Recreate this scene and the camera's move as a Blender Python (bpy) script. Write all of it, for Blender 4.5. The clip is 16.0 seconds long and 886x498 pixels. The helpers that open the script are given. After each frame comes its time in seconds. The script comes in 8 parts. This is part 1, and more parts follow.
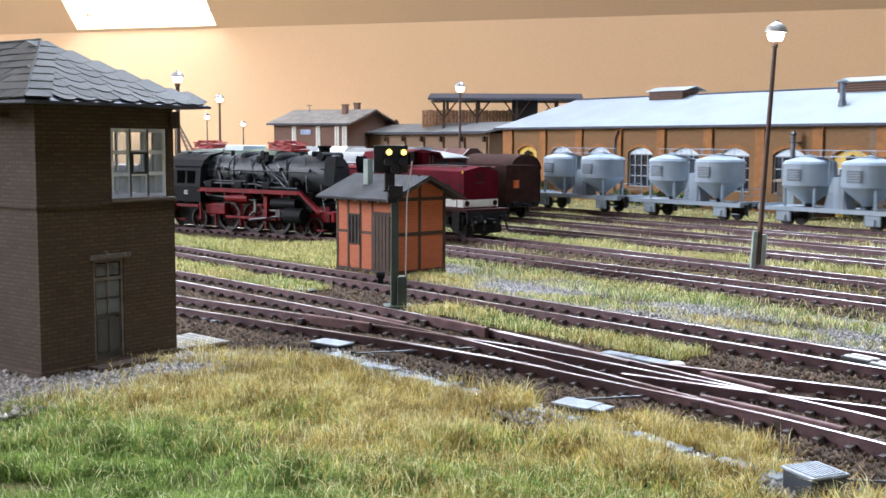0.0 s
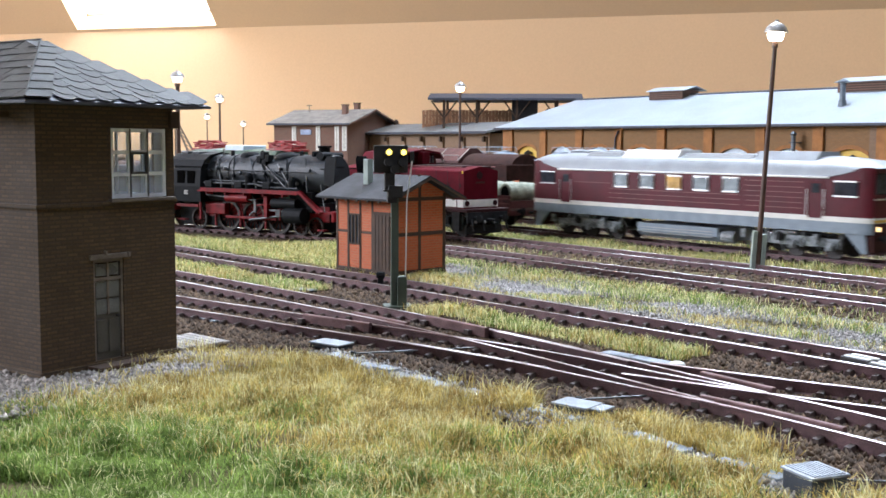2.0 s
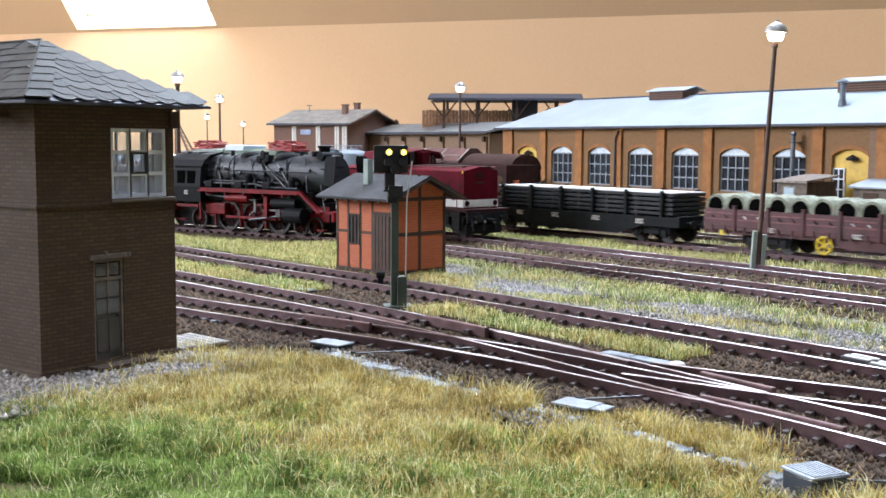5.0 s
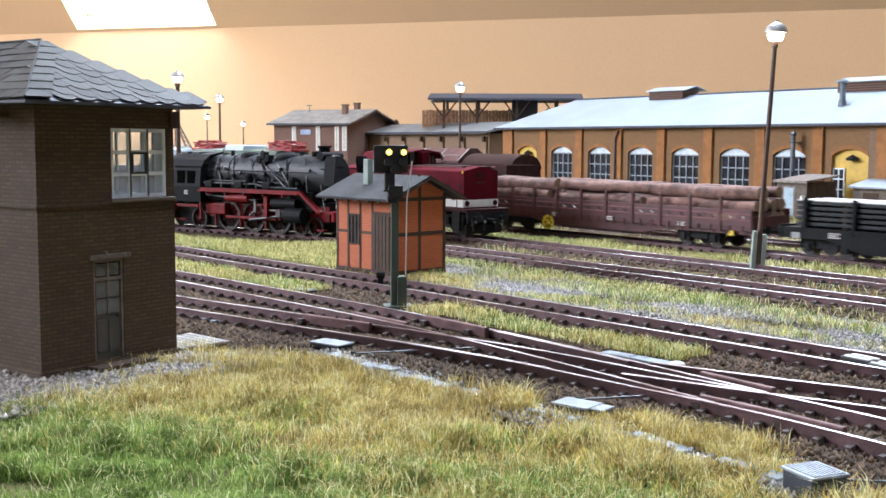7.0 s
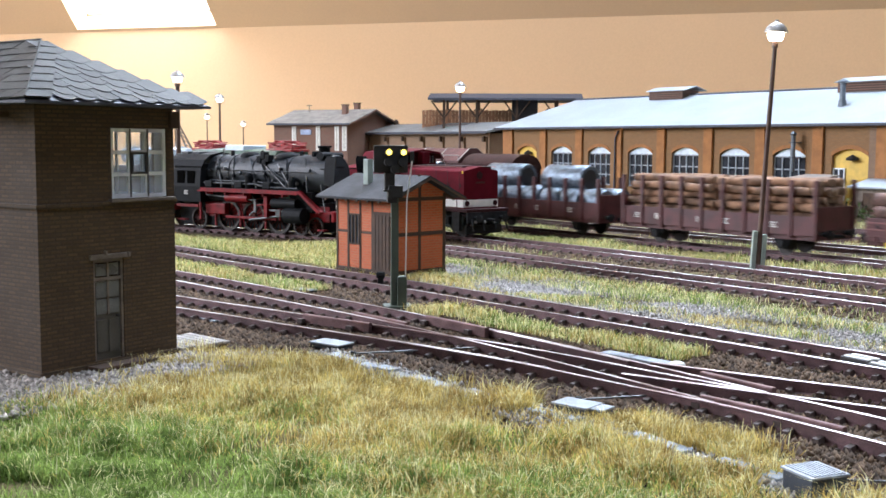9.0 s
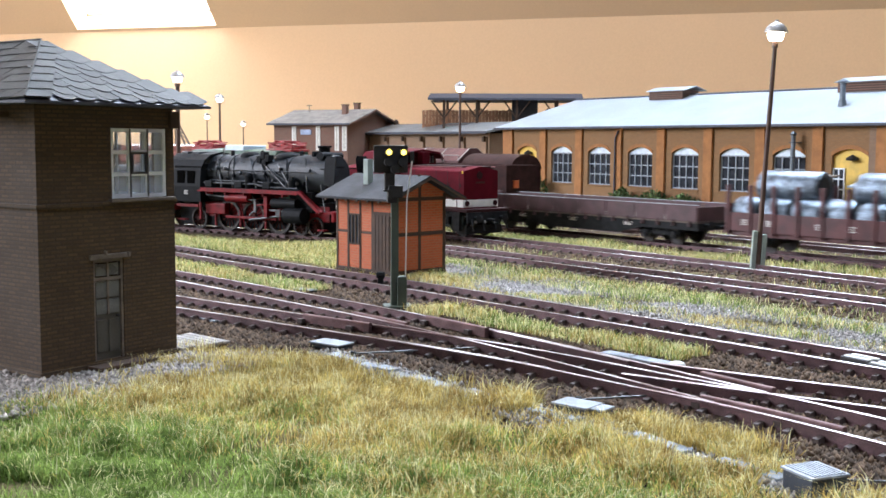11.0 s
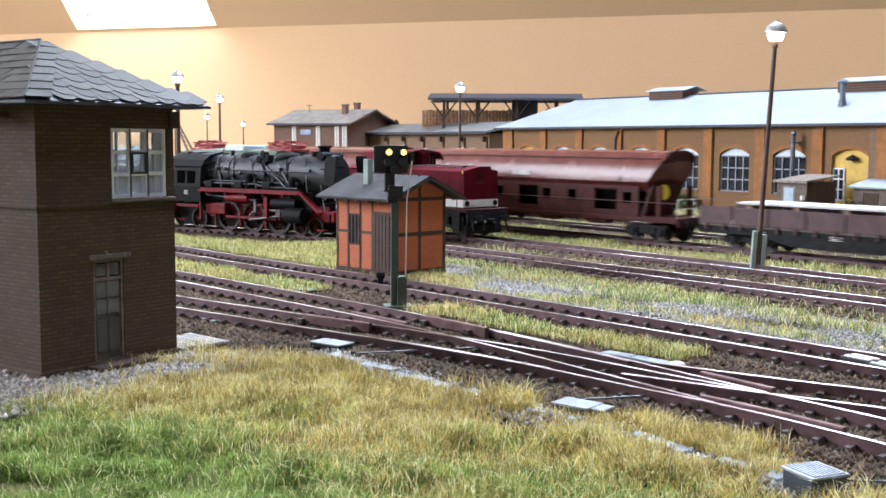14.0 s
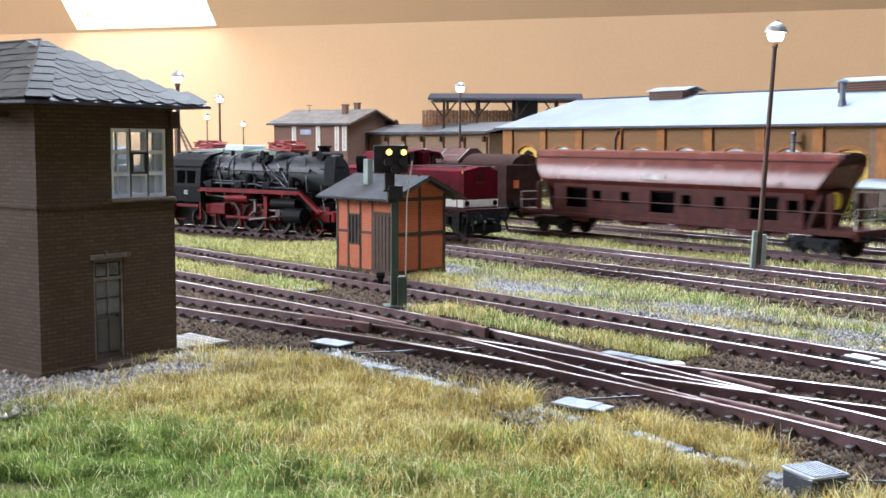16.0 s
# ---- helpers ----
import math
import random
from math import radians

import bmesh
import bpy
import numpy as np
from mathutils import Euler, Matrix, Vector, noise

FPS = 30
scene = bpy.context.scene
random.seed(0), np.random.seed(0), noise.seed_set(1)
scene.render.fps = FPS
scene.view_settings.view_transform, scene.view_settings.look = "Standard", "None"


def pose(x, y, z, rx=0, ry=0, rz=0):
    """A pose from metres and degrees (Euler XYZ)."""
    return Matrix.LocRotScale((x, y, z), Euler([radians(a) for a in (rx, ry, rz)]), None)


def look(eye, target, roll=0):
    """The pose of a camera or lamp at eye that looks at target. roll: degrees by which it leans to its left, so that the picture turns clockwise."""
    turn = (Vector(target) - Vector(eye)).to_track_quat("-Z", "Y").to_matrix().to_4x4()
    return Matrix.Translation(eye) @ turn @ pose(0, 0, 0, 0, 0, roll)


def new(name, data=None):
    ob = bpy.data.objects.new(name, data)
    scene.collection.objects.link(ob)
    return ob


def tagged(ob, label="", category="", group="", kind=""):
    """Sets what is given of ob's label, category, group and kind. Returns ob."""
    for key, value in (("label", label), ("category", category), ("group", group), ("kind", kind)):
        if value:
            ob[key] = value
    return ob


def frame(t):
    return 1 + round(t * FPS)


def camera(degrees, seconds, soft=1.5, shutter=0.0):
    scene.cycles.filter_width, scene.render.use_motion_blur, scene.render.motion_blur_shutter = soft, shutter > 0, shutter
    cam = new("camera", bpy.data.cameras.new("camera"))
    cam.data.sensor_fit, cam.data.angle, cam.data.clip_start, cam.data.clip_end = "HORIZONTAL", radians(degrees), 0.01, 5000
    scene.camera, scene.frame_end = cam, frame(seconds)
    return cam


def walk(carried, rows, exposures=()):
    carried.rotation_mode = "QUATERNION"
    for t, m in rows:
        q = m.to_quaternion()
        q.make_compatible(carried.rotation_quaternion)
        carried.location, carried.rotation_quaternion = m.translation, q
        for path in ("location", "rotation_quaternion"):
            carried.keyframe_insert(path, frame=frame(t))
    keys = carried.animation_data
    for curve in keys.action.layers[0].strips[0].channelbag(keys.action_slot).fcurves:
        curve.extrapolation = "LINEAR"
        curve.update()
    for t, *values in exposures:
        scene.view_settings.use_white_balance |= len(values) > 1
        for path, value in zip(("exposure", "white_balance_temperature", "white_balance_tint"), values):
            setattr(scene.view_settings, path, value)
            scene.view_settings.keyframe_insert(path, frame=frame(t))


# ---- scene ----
# A model railway yard at 1:87. Sizes below are written in metres of the prototype and brought to model size by S.
S = 1 / 87
ANG = 0.901                                   # heading of the yard's tracks
DX, DY = math.cos(ANG), -math.sin(ANG)


def W(u, v):
    """Yard coordinates (u along the tracks, v across, away from the eye) to x, y."""
    return u * DX - v * DY, u * DY + v * DX


def P(x, y, z=0.0, rz=0.0, rx=0.0, ry=0.0):
    return pose(x * S, y * S, z * S, rx, ry, rz)


# ---- camera ----
cam = camera(43.78, 16.0, soft=1.6, shutter=0.5)
EYE = Vector((0, 0, 4.863 * S))
VIEW = look(EYE, EYE + Vector((0, math.cos(0.096), -math.sin(0.096))), 0.34)
walk(cam, [(0, VIEW), (16, VIEW)], [(0, 0.0, 6350, 15), (3.5, 0.0, 6350, 15), (6.5, 0.1, 6350, 15), (16, 0.1, 6350, 15)])

# ---- world: daylight outside the roof windows ----
world = bpy.data.worlds.new("daylight")
scene.world = world
world.use_nodes = True
sky = world.node_tree.nodes.new("ShaderNodeTexSky")
sky.sky_type, sky.sun_disc, sky.sun_elevation, sky.sun_rotation = "NISHITA", False, radians(40), radians(200)
world.node_tree.links.new(sky.outputs[0], world.node_tree.nodes["Background"].inputs[0])
world.node_tree.nodes["Background"].inputs[1].default_value = 0.15

# ---- lights in the openings of the room ----
LX, LY = 0.951, -0.308                        # heading of the back wall
KX, KY = -38.9, 190.0                         # a point on the foot of the roof slope


def R(a, c, z=0.0):
    """Room coordinates: a along the back wall, c from it towards the eye."""
    return Vector((KX + a * LX + c * LY, KY + a * LY - c * LX, z))


def area(name, at, target, w, hgt, power, colour):
    lamp = bpy.data.lights.new(name, "AREA")
    lamp.shape, lamp.size, lamp.size_y, lamp.energy, lamp.color = "RECTANGLE", w * S, hgt * S, power, colour
    ob = new(name, lamp)
    ob.matrix_world = look(Vector(at) * S, Vector(target) * S)
    return ob


SLOPE = radians(48)
CS, SN = math.cos(SLOPE), math.sin(SLOPE)


def slope_at(a, b):
    return R(a, b * CS, 24 + b * SN)


def slope_lamp(name, a, b, w, l, power, colour):
    at = slope_at(a, b)
    inward = Vector((LY * SN, -LX * SN, -CS))
    lamp = area(name, at - inward * 6.0, at + inward * 10, w, l, power, colour)
    return lamp


slope_lamp("roof_window_daylight", -13.5, 28, 27.5, 54, 9.0, (0.70, 0.85, 1.0))
# Second roof window is unseen, added as back light over the yard
slope_lamp("roof_window_daylight", 86, 108, 60, 62, 48.0, (0.70, 0.85, 1.0))
# Unseen lamp in the ceiling, added to brighten the back wall
area("ceiling_window_daylight", R(130, 165, 131), R(130, 165, 0), 60, 60, 13.0, (0.72, 0.86, 1.0))
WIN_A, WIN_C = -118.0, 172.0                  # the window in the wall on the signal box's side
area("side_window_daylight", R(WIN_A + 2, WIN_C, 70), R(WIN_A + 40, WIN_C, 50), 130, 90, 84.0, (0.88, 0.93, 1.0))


# ---- materials ----
def mat(name, c, rough=0.6, metal=0.0, var=0.22, scale=2.0, fine=30.0, bump=0.25, c2=None, island=0.0, rand=0.0, spec=0.5, emit=0.0):
    m = bpy.data.materials.new(name)
    m.use_nodes = True
    nt = m.node_tree
    N, L = nt.nodes, nt.links.new
    b = N["Principled BSDF"]
    b.inputs["Metallic"].default_value = metal
    b.inputs["Specular IOR Level"].default_value = spec
    co = N.new("ShaderNodeTexCoord")
    mp = N.new("ShaderNodeMapping")
    mp.inputs["Scale"].default_value = (1 / S, 1 / S, 1 / S)
    L(co.outputs["Object"], mp.inputs["Vector"])
    n1, n2 = N.new("ShaderNodeTexNoise"), N.new("ShaderNodeTexNoise")
    n1.inputs["Scale"].default_value, n2.inputs["Scale"].default_value = scale, fine
    n1.inputs["Detail"].default_value, n2.inputs["Detail"].default_value = 4, 3
    for q in (n1, n2):
        L(mp.outputs[0], q.inputs["Vector"])
    mix = N.new("ShaderNodeMix")
    mix.data_type = "RGBA"
    ramp = N.new("ShaderNodeMapRange")
    ramp.inputs[1].default_value, ramp.inputs[2].default_value = 0.36, 0.64
    L(n1.outputs["Fac"], ramp.inputs[0])
    L(ramp.outputs[0], mix.inputs[0])
    lo = c2 if c2 else tuple(x * (1 - var) for x in c)
    hi = c if c2 else tuple(min(x * (1 + var), 1) for x in c)
    mix.inputs[6].default_value, mix.inputs[7].default_value = (*lo, 1), (*hi, 1)
    grain = N.new("ShaderNodeHueSaturation")
    L(mix.outputs[2], grain.inputs["Color"])
    val = N.new("ShaderNodeMapRange")
    val.inputs[1].default_value, val.inputs[2].default_value = 0.25, 0.75
    val.inputs[3].default_value, val.inputs[4].default_value = 1 - var, 1 + var
    L(n2.outputs["Fac"], val.inputs[0])
    out = val.outputs[0]
    for amount, sock in ((island, "island"), (rand, "rand")):
        if amount:
            src = N.new("ShaderNodeNewGeometry").outputs["Random Per Island"] if sock == "island" else N.new("ShaderNodeObjectInfo").outputs["Random"]
            r = N.new("ShaderNodeMapRange")
            r.inputs[3].default_value, r.inputs[4].default_value = 1 - amount, 1 + amount
            L(src, r.inputs[0])
            mul = N.new("ShaderNodeMath")
            mul.operation = "MULTIPLY"
            L(out, mul.inputs[0])
            L(r.outputs[0], mul.inputs[1])
            out = mul.outputs[0]
    L(out, grain.inputs["Value"])
    L(grain.outputs[0], b.inputs["Base Color"])
    rr = N.new("ShaderNodeMapRange")
    rr.inputs[3].default_value, rr.inputs[4].default_value = max(rough - 0.12, 0.05), min(rough + 0.12, 1)
    L(n1.outputs["Fac"], rr.inputs[0])
    L(rr.outputs[0], b.inputs["Roughness"])
    if bump:
        bp = N.new("ShaderNodeBump")
        bp.inputs["Strength"].default_value, bp.inputs["Distance"].default_value = bump, 0.03 * S
        L(n2.outputs["Fac"], bp.inputs["Height"])
        L(bp.outputs[0], b.inputs["Normal"])
    if emit:
        b.inputs["Emission Color"].default_value, b.inputs["Emission Strength"].default_value = (*c, 1), emit
    return m


def glass(name, c, rough=0.05):
    m = bpy.data.materials.new(name)
    m.use_nodes = True
    b = m.node_tree.nodes["Principled BSDF"]
    b.inputs["Base Color"].default_value = (*c, 1)
    b.inputs["Roughness"].default_value, b.inputs["Transmission Weight"].default_value = rough, 1.0
    b.inputs["IOR"].default_value = 1.1
    return m


WALLP = mat("peach_wall_paint", (0.85, 0.575, 0.335), 0.85, var=0.03, scale=0.02, fine=3, bump=0.05)
CEILP = mat("peach_ceiling_paint", (0.82, 0.58, 0.36), 0.85, var=0.03, scale=0.02, fine=3, bump=0.05)
WHITE = mat("white_paint", (0.78, 0.78, 0.76), 0.5, var=0.05)
# Unseen walls and level ceiling are dark so they bounce little light
UNSEENDARK = mat("dark_brown_unseen_walls", (0.10, 0.077, 0.058), 0.6, var=0.15, scale=0.05, fine=1, bump=0.1)
WOODFLOOR = mat("wood_floor", (0.25, 0.15, 0.08), 0.6, scale=0.05)
EARTH = mat("earth_and_turf", (0.165, 0.14, 0.065), 0.95, var=0.35, scale=0.5, fine=14, bump=0.8, c2=(0.10, 0.085, 0.045), spec=0.05)
BALLAST = mat("brown_ballast", (0.085, 0.058, 0.04), 0.9, var=0.4, scale=4, fine=16, bump=1.0, spec=0.1)
STONE_B = mat("ballast_stone", (0.088, 0.057, 0.036), 0.85, var=0.2, scale=6, island=0.65, spec=0.2)
GRAVEL = mat("grey_gravel", (0.29, 0.26, 0.24), 0.9, var=0.3, scale=4, fine=16, bump=1.0, spec=0.1)
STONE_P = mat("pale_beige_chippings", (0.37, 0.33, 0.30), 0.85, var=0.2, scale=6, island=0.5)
STONE_G = mat("gravel_stone", (0.31, 0.29, 0.275), 0.85, var=0.2, scale=6, island=0.45)
RUST = mat("rusty_rail_side", (0.125, 0.07, 0.075), 0.5, 0.3, var=0.25, scale=2)
SHINE = mat("polished_rail_head", (0.54, 0.52, 0.53), 0.42, 1.0, var=0.1, scale=0.3, bump=0.05, c2=(0.15, 0.11, 0.105))
SLEEPER = mat("tarred_sleeper", (0.075, 0.055, 0.045), 0.8, var=0.3, scale=3, rand=0.3)
CHAIR = mat("rail_chair", (0.055, 0.035, 0.03), 0.7, var=0.3, scale=5)


# ---- mesh helpers ----
def part(name, bm, material, parent=None, label="", smooth=False):
    """Links a bmesh, in metres of the prototype, as one mesh object at model size."""
    bmesh.ops.transform(bm, matrix=Matrix.Scale(S, 4), verts=bm.verts)
    me = bpy.data.meshes.new(name)
    if smooth:
        for f in bm.faces:
            f.smooth = True
    bm.to_mesh(me)
    bm.free()
    if smooth:
        me.set_sharp_from_angle(angle=radians(smooth if smooth > 1 else 40))
    me.materials.append(material)
    ob = new(name, me)
    ob.parent = parent
    return tagged(ob, label)


def raw(name, verts, faces, material, parent=None, label=""):
    me = bpy.data.meshes.new(name)
    me.from_pydata([tuple(float(c) * S for c in v) for v in verts], [], faces)
    me.materials.append(material)
    ob = new(name, me)
    ob.parent = parent
    return tagged(ob, label)


def thing(name, m, label, category, group="", kind=""):
    ob = new(name)
    ob.empty_display_size = 0.01
    ob.matrix_world = m
    return tagged(ob, label, category, group, kind)


def B():
    return bmesh.new()


def box(bm, x0, x1, y0, y1, z0, z1, bevel=0.0, m=None):
    v = [bm.verts.new((x, y, z)) for x in (x0, x1) for y in (y0, y1) for z in (z0, z1)]
    fs = [bm.faces.new([v[i] for i in q]) for q in ((0, 1, 3, 2), (4, 6, 7, 5), (0, 4, 5, 1), (2, 3, 7, 6), (0, 2, 6, 4), (1, 5, 7, 3))]
    if m:
        bmesh.ops.transform(bm, matrix=m, verts=v)
    if bevel:
        bmesh.ops.bevel(bm, geom=list({e for f in fs for e in f.edges}), offset=bevel, segments=2, affect="EDGES", profile=0.5)
    return bm


def cyl(bm, p0, p1, r, seg=12, r2=None, caps=True):
    p0, p1 = Vector(p0), Vector(p1)
    q = (p1 - p0).to_track_quat("Z", "Y")
    r2 = r if r2 is None else r2
    rings = []
    for p, rad in ((p0, r), (p1, r2)):
        rings.append([bm.verts.new(p + q @ Vector((rad * math.cos(k * math.tau / seg), rad * math.sin(k * math.tau / seg), 0))) for k in range(seg)])
    for k in range(seg):
        bm.faces.new((rings[0][k], rings[0][(k + 1) % seg], rings[1][(k + 1) % seg], rings[1][k]))
    if caps:
        bm.faces.new(rings[0][::-1])
        bm.faces.new(rings[1])
    return bm


def lathe(bm, at, profile, seg=20, axis="Z", ring_only=False):
    """A turned body: profile is a list of (radius, height) along the axis; ring_only leaves a hole and closes the profile."""
    rings = []
    for r, hh in profile:
        ring = []
        for k in range(seg):
            a = k * math.tau / seg
            c, s_ = r * math.cos(a), r * math.sin(a)
            q = {"Z": (c, s_, hh), "X": (hh, c, s_), "Y": (s_, hh, c)}[axis]
            ring.append(bm.verts.new(Vector(at) + Vector(q)))
        rings.append(ring)
    for a, b in zip(rings, rings[1:] + (rings[:1] if ring_only else [])):
        for k in range(seg):
            bm.faces.new((a[k], a[(k + 1) % seg], b[(k + 1) % seg], b[k]))
    if not ring_only:
        bm.faces.new(rings[0][::-1])
        bm.faces.new(rings[-1])
    return bm


def loft(bm, sections, closed=True):
    """Joins rings of equal count, each a list of points."""
    rings = [[bm.verts.new(p) for p in ring] for ring in sections]
    n = len(rings[0])
    for a, b in zip(rings, rings[1:]):
        for k in range(n if closed else n - 1):
            bm.faces.new((a[k], a[(k + 1) % n], b[(k + 1) % n], b[k]))
    if closed:
        bm.faces.new(rings[0][::-1])
        bm.faces.new(rings[-1])
    bmesh.ops.recalc_face_normals(bm, faces=bm.faces)
    return bm


def prism(bm, profile, x0, x1):
    """A profile in y, z drawn out along x."""
    return loft(bm, [[(x, y, z) for y, z in profile] for x in (x0, x1)])


def quad_hole(bm, w, hgt, holes, y0, y1):
    """A wall in the x, z plane from y0 to y1 with rectangular holes (x0, x1, z0, z1)."""
    xs = sorted({0.0, w, *[q for o in holes for q in o[:2]]})
    zs = sorted({0.0, hgt, *[q for o in holes for q in o[2:]]})
    for a, b in zip(xs, xs[1:]):
        for c, d in zip(zs, zs[1:]):
            cx, cz = (a + b) / 2, (c + d) / 2
            if not any(o[0] < cx < o[1] and o[2] < cz < o[3] for o in holes):
                box(bm, a, b, y0, y1, c, d)
    bmesh.ops.remove_doubles(bm, verts=bm.verts, dist=1e-4)
    seen = {}
    for f in bm.faces:
        seen.setdefault(tuple(round(q, 3) for q in f.calc_center_median()), []).append(f)
    bmesh.ops.delete(bm, geom=[f for fs in seen.values() if len(fs) > 1 for f in fs], context="FACES")
    return bm


# ---- the room ----
def room():
    def wall(name, corners, thick, material, label):
        bm = B()
        q = [Vector(c) for c in corners]
        nrm = (q[1] - q[0]).cross(q[2] - q[0]).normalized() * thick
        loft(bm, [q, [c + nrm for c in q]])
        return tagged(part(name, bm, material, None, label), category=name.split("_")[0], kind="structure")

    a0, a1, c1 = -118, 210, 240
    wall("wall_north", [R(a0, 0, -80), R(a1, 0, -80), R(a1, 0, 24), R(a0, 0, 24)], -6, WALLP, "peach painted knee wall behind the railway layout")
    wall("wall_south", [R(a0, c1, -80), R(a1, c1, -80), R(a1, c1, 130), R(a0, c1, 130)], 6, UNSEENDARK, "unseen wall behind the eye, dark to cut bounce light")
    wall("wall_east", [R(a1, 0, -80), R(a1, c1, -80), R(a1, c1, 130), R(a1, 94, 130), R(a1, 0, 24)], -6, UNSEENDARK, "unseen gable wall, dark to cut bounce light")
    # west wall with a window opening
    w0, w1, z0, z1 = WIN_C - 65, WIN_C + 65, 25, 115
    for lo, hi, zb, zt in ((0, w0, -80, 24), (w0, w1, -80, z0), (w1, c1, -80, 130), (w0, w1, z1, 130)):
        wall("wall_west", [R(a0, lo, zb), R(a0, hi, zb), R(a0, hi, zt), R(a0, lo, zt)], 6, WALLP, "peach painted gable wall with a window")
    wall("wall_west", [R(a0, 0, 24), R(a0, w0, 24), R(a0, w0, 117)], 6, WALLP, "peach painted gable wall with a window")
    wall("floor", [R(a0, 0, -80), R(a1, 0, -80), R(a1, c1, -80), R(a0, c1, -80)], -5, WOODFLOOR, "brown wooden floor of the attic room")
    # the ceiling: roof slope with the seen and an added roof window, then a level part, one mesh
    bm = B()
    holes = [(-27.3, 0.4, 0.6, 56.0), (56, 116, 77, 139)]
    top = (130 - 24) / SN
    xs = sorted({a0, a1, *[q for o in holes for q in o[:2]]})
    bs = sorted({0.0, top, *[min(q, top) for o in holes for q in o[2:]]})
    out = Vector((-LY * SN, LX * SN, CS)) * 7
    for a, b in zip(xs, xs[1:]):
        for c, d in zip(bs, bs[1:]):
            if not any(o[0] < (a + b) / 2 < o[1] and o[2] < (c + d) / 2 < o[3] for o in holes):
                q = [slope_at(a, c), slope_at(b, c), slope_at(b, d), slope_at(a, d)]
                loft(bm, [q, [p + out for p in q]])
    tagged(part("ceiling", bm, CEILP, None, "peach painted sloping attic ceiling with a seen and an added roof window"), category="ceiling", kind="structure")
    # level part is out of view; its opening is made for the added lamp
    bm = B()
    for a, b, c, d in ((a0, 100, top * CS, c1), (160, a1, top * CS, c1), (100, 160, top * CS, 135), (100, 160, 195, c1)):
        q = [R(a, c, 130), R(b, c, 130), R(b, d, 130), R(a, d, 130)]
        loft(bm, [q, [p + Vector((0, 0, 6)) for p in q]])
    tagged(part("ceiling", bm, UNSEENDARK, None, "unseen dark level ceiling with an opening for the added lamp"), category="ceiling", kind="structure")
    # frames of the roof window that is seen and of the added unseen one
    win = thing("window_1", P(0, 0, 0), "white framed roof window in the sloping ceiling, very bright", "window", kind="structure")
    for n_, (a, b, c, d) in enumerate(((-27.3, 0.4, 0.6, 56.0), (56, 116, 77, 139))):
        for e in ((a, a + 0.35, c, d), (b - 0.35, b, c, d), (a, b, c, c + 0.35), (a, b, d - 0.35, d)):
            bm = B()
            q = [slope_at(e[0], e[2]), slope_at(e[1], e[2]), slope_at(e[1], e[3]), slope_at(e[0], e[3])]
            loft(bm, [[p + out * 0.6 for p in q], [p + out * 0.9 for p in q]])
            part("window_frame", bm, WHITE, win)


room()


# ---- ground ----
rng = np.random.default_rng(4)


def ground():
    bm = B()
    xs = np.r_[np.linspace(-115, -20, 14), np.linspace(-18, 20, 90), np.linspace(24, 150, 18)]
    ys = np.r_[np.linspace(-40, 10, 8), np.linspace(11, 60, 110), np.linspace(64, 215, 20)]
    grid = []
    for y in ys:
        row = []
        for x in xs:
            z = -0.27 + 0.05 * noise.noise(Vector((x * 0.5, y * 0.5, 0))) + 0.03 * noise.noise(Vector((x * 2.3, y * 2.3, 5)))
            v = -x * DY + y * DX
            z -= 0.07 if 12.6 < v < 23.6 else 0.0
            row.append(bm.verts.new((x, y, z)))
        grid.append(row)
    for j in range(len(ys) - 1):
        for i in range(len(xs) - 1):
            bm.faces.new((grid[j][i], grid[j][i + 1], grid[j + 1][i + 1], grid[j + 1][i]))
    tagged(part("ground", bm, EARTH, None, "earth and turf base of the railway layout", smooth=60), category="ground", kind="structure")


ground()


# ---- tracks ----
def smooth_line(pts, step):
    """Even points along a smooth curve through a few control points."""
    q = [2 * np.array(pts[0]) - pts[1], *[np.array(p, float) for p in pts], 2 * np.array(pts[-1]) - pts[-2]]
    out = []
    for i in range(1, len(q) - 2):
        for t in np.linspace(0, 1, 40, endpoint=False):
            a, b, c, d = q[i - 1:i + 3]
            out.append(0.5 * (2 * b + (c - a) * t + (2 * a - 5 * b + 4 * c - d) * t * t + (3 * b - a - 3 * c + d) * t ** 3))
    out.append(q[-2])
    out = np.array(out)
    s = np.r_[0, np.cumsum(np.linalg.norm(np.diff(out, axis=0), axis=1))]
    k = np.arange(0, s[-1], step)
    return np.stack([np.interp(k, s, out[:, 0]), np.interp(k, s, out[:, 1])], 1)


def offset(line, o):
    t = np.gradient(line, axis=0)
    t /= np.linalg.norm(t, axis=1)[:, None]
    return line + np.stack([-t[:, 1], t[:, 0]], 1) * o


RAIL = [(-0.075, -0.30), (0.075, -0.30), (0.075, -0.27), (0.02, -0.235), (0.02, -0.065), (0.048, -0.052), (0.048, -0.008), (-0.048, -0.008), (-0.048, -0.052), (-0.02, -0.065), (-0.02, -0.235), (-0.075, -0.27)]


def sweep(bm, line, profile, closed=True):
    t = np.gradient(line, axis=0)
    t /= np.linalg.norm(t, axis=1)[:, None]
    loft(bm, [[(p[0] - k[1] * a, p[1] + k[0] * a, z) for a, z in profile] for p, k in zip(line, t)], closed)
    return bm


def rail(line, parent):
    xy = np.array([W(*p) for p in line])
    r = part("rail", sweep(B(), xy, RAIL), RUST, parent)
    part("rail_head", sweep(B(), xy, [(-0.046, -0.008), (0.046, -0.008), (0.028, 0.0), (-0.028, 0.0)]), SHINE, r, "polished steel running surface")


sleeper_mesh = {}


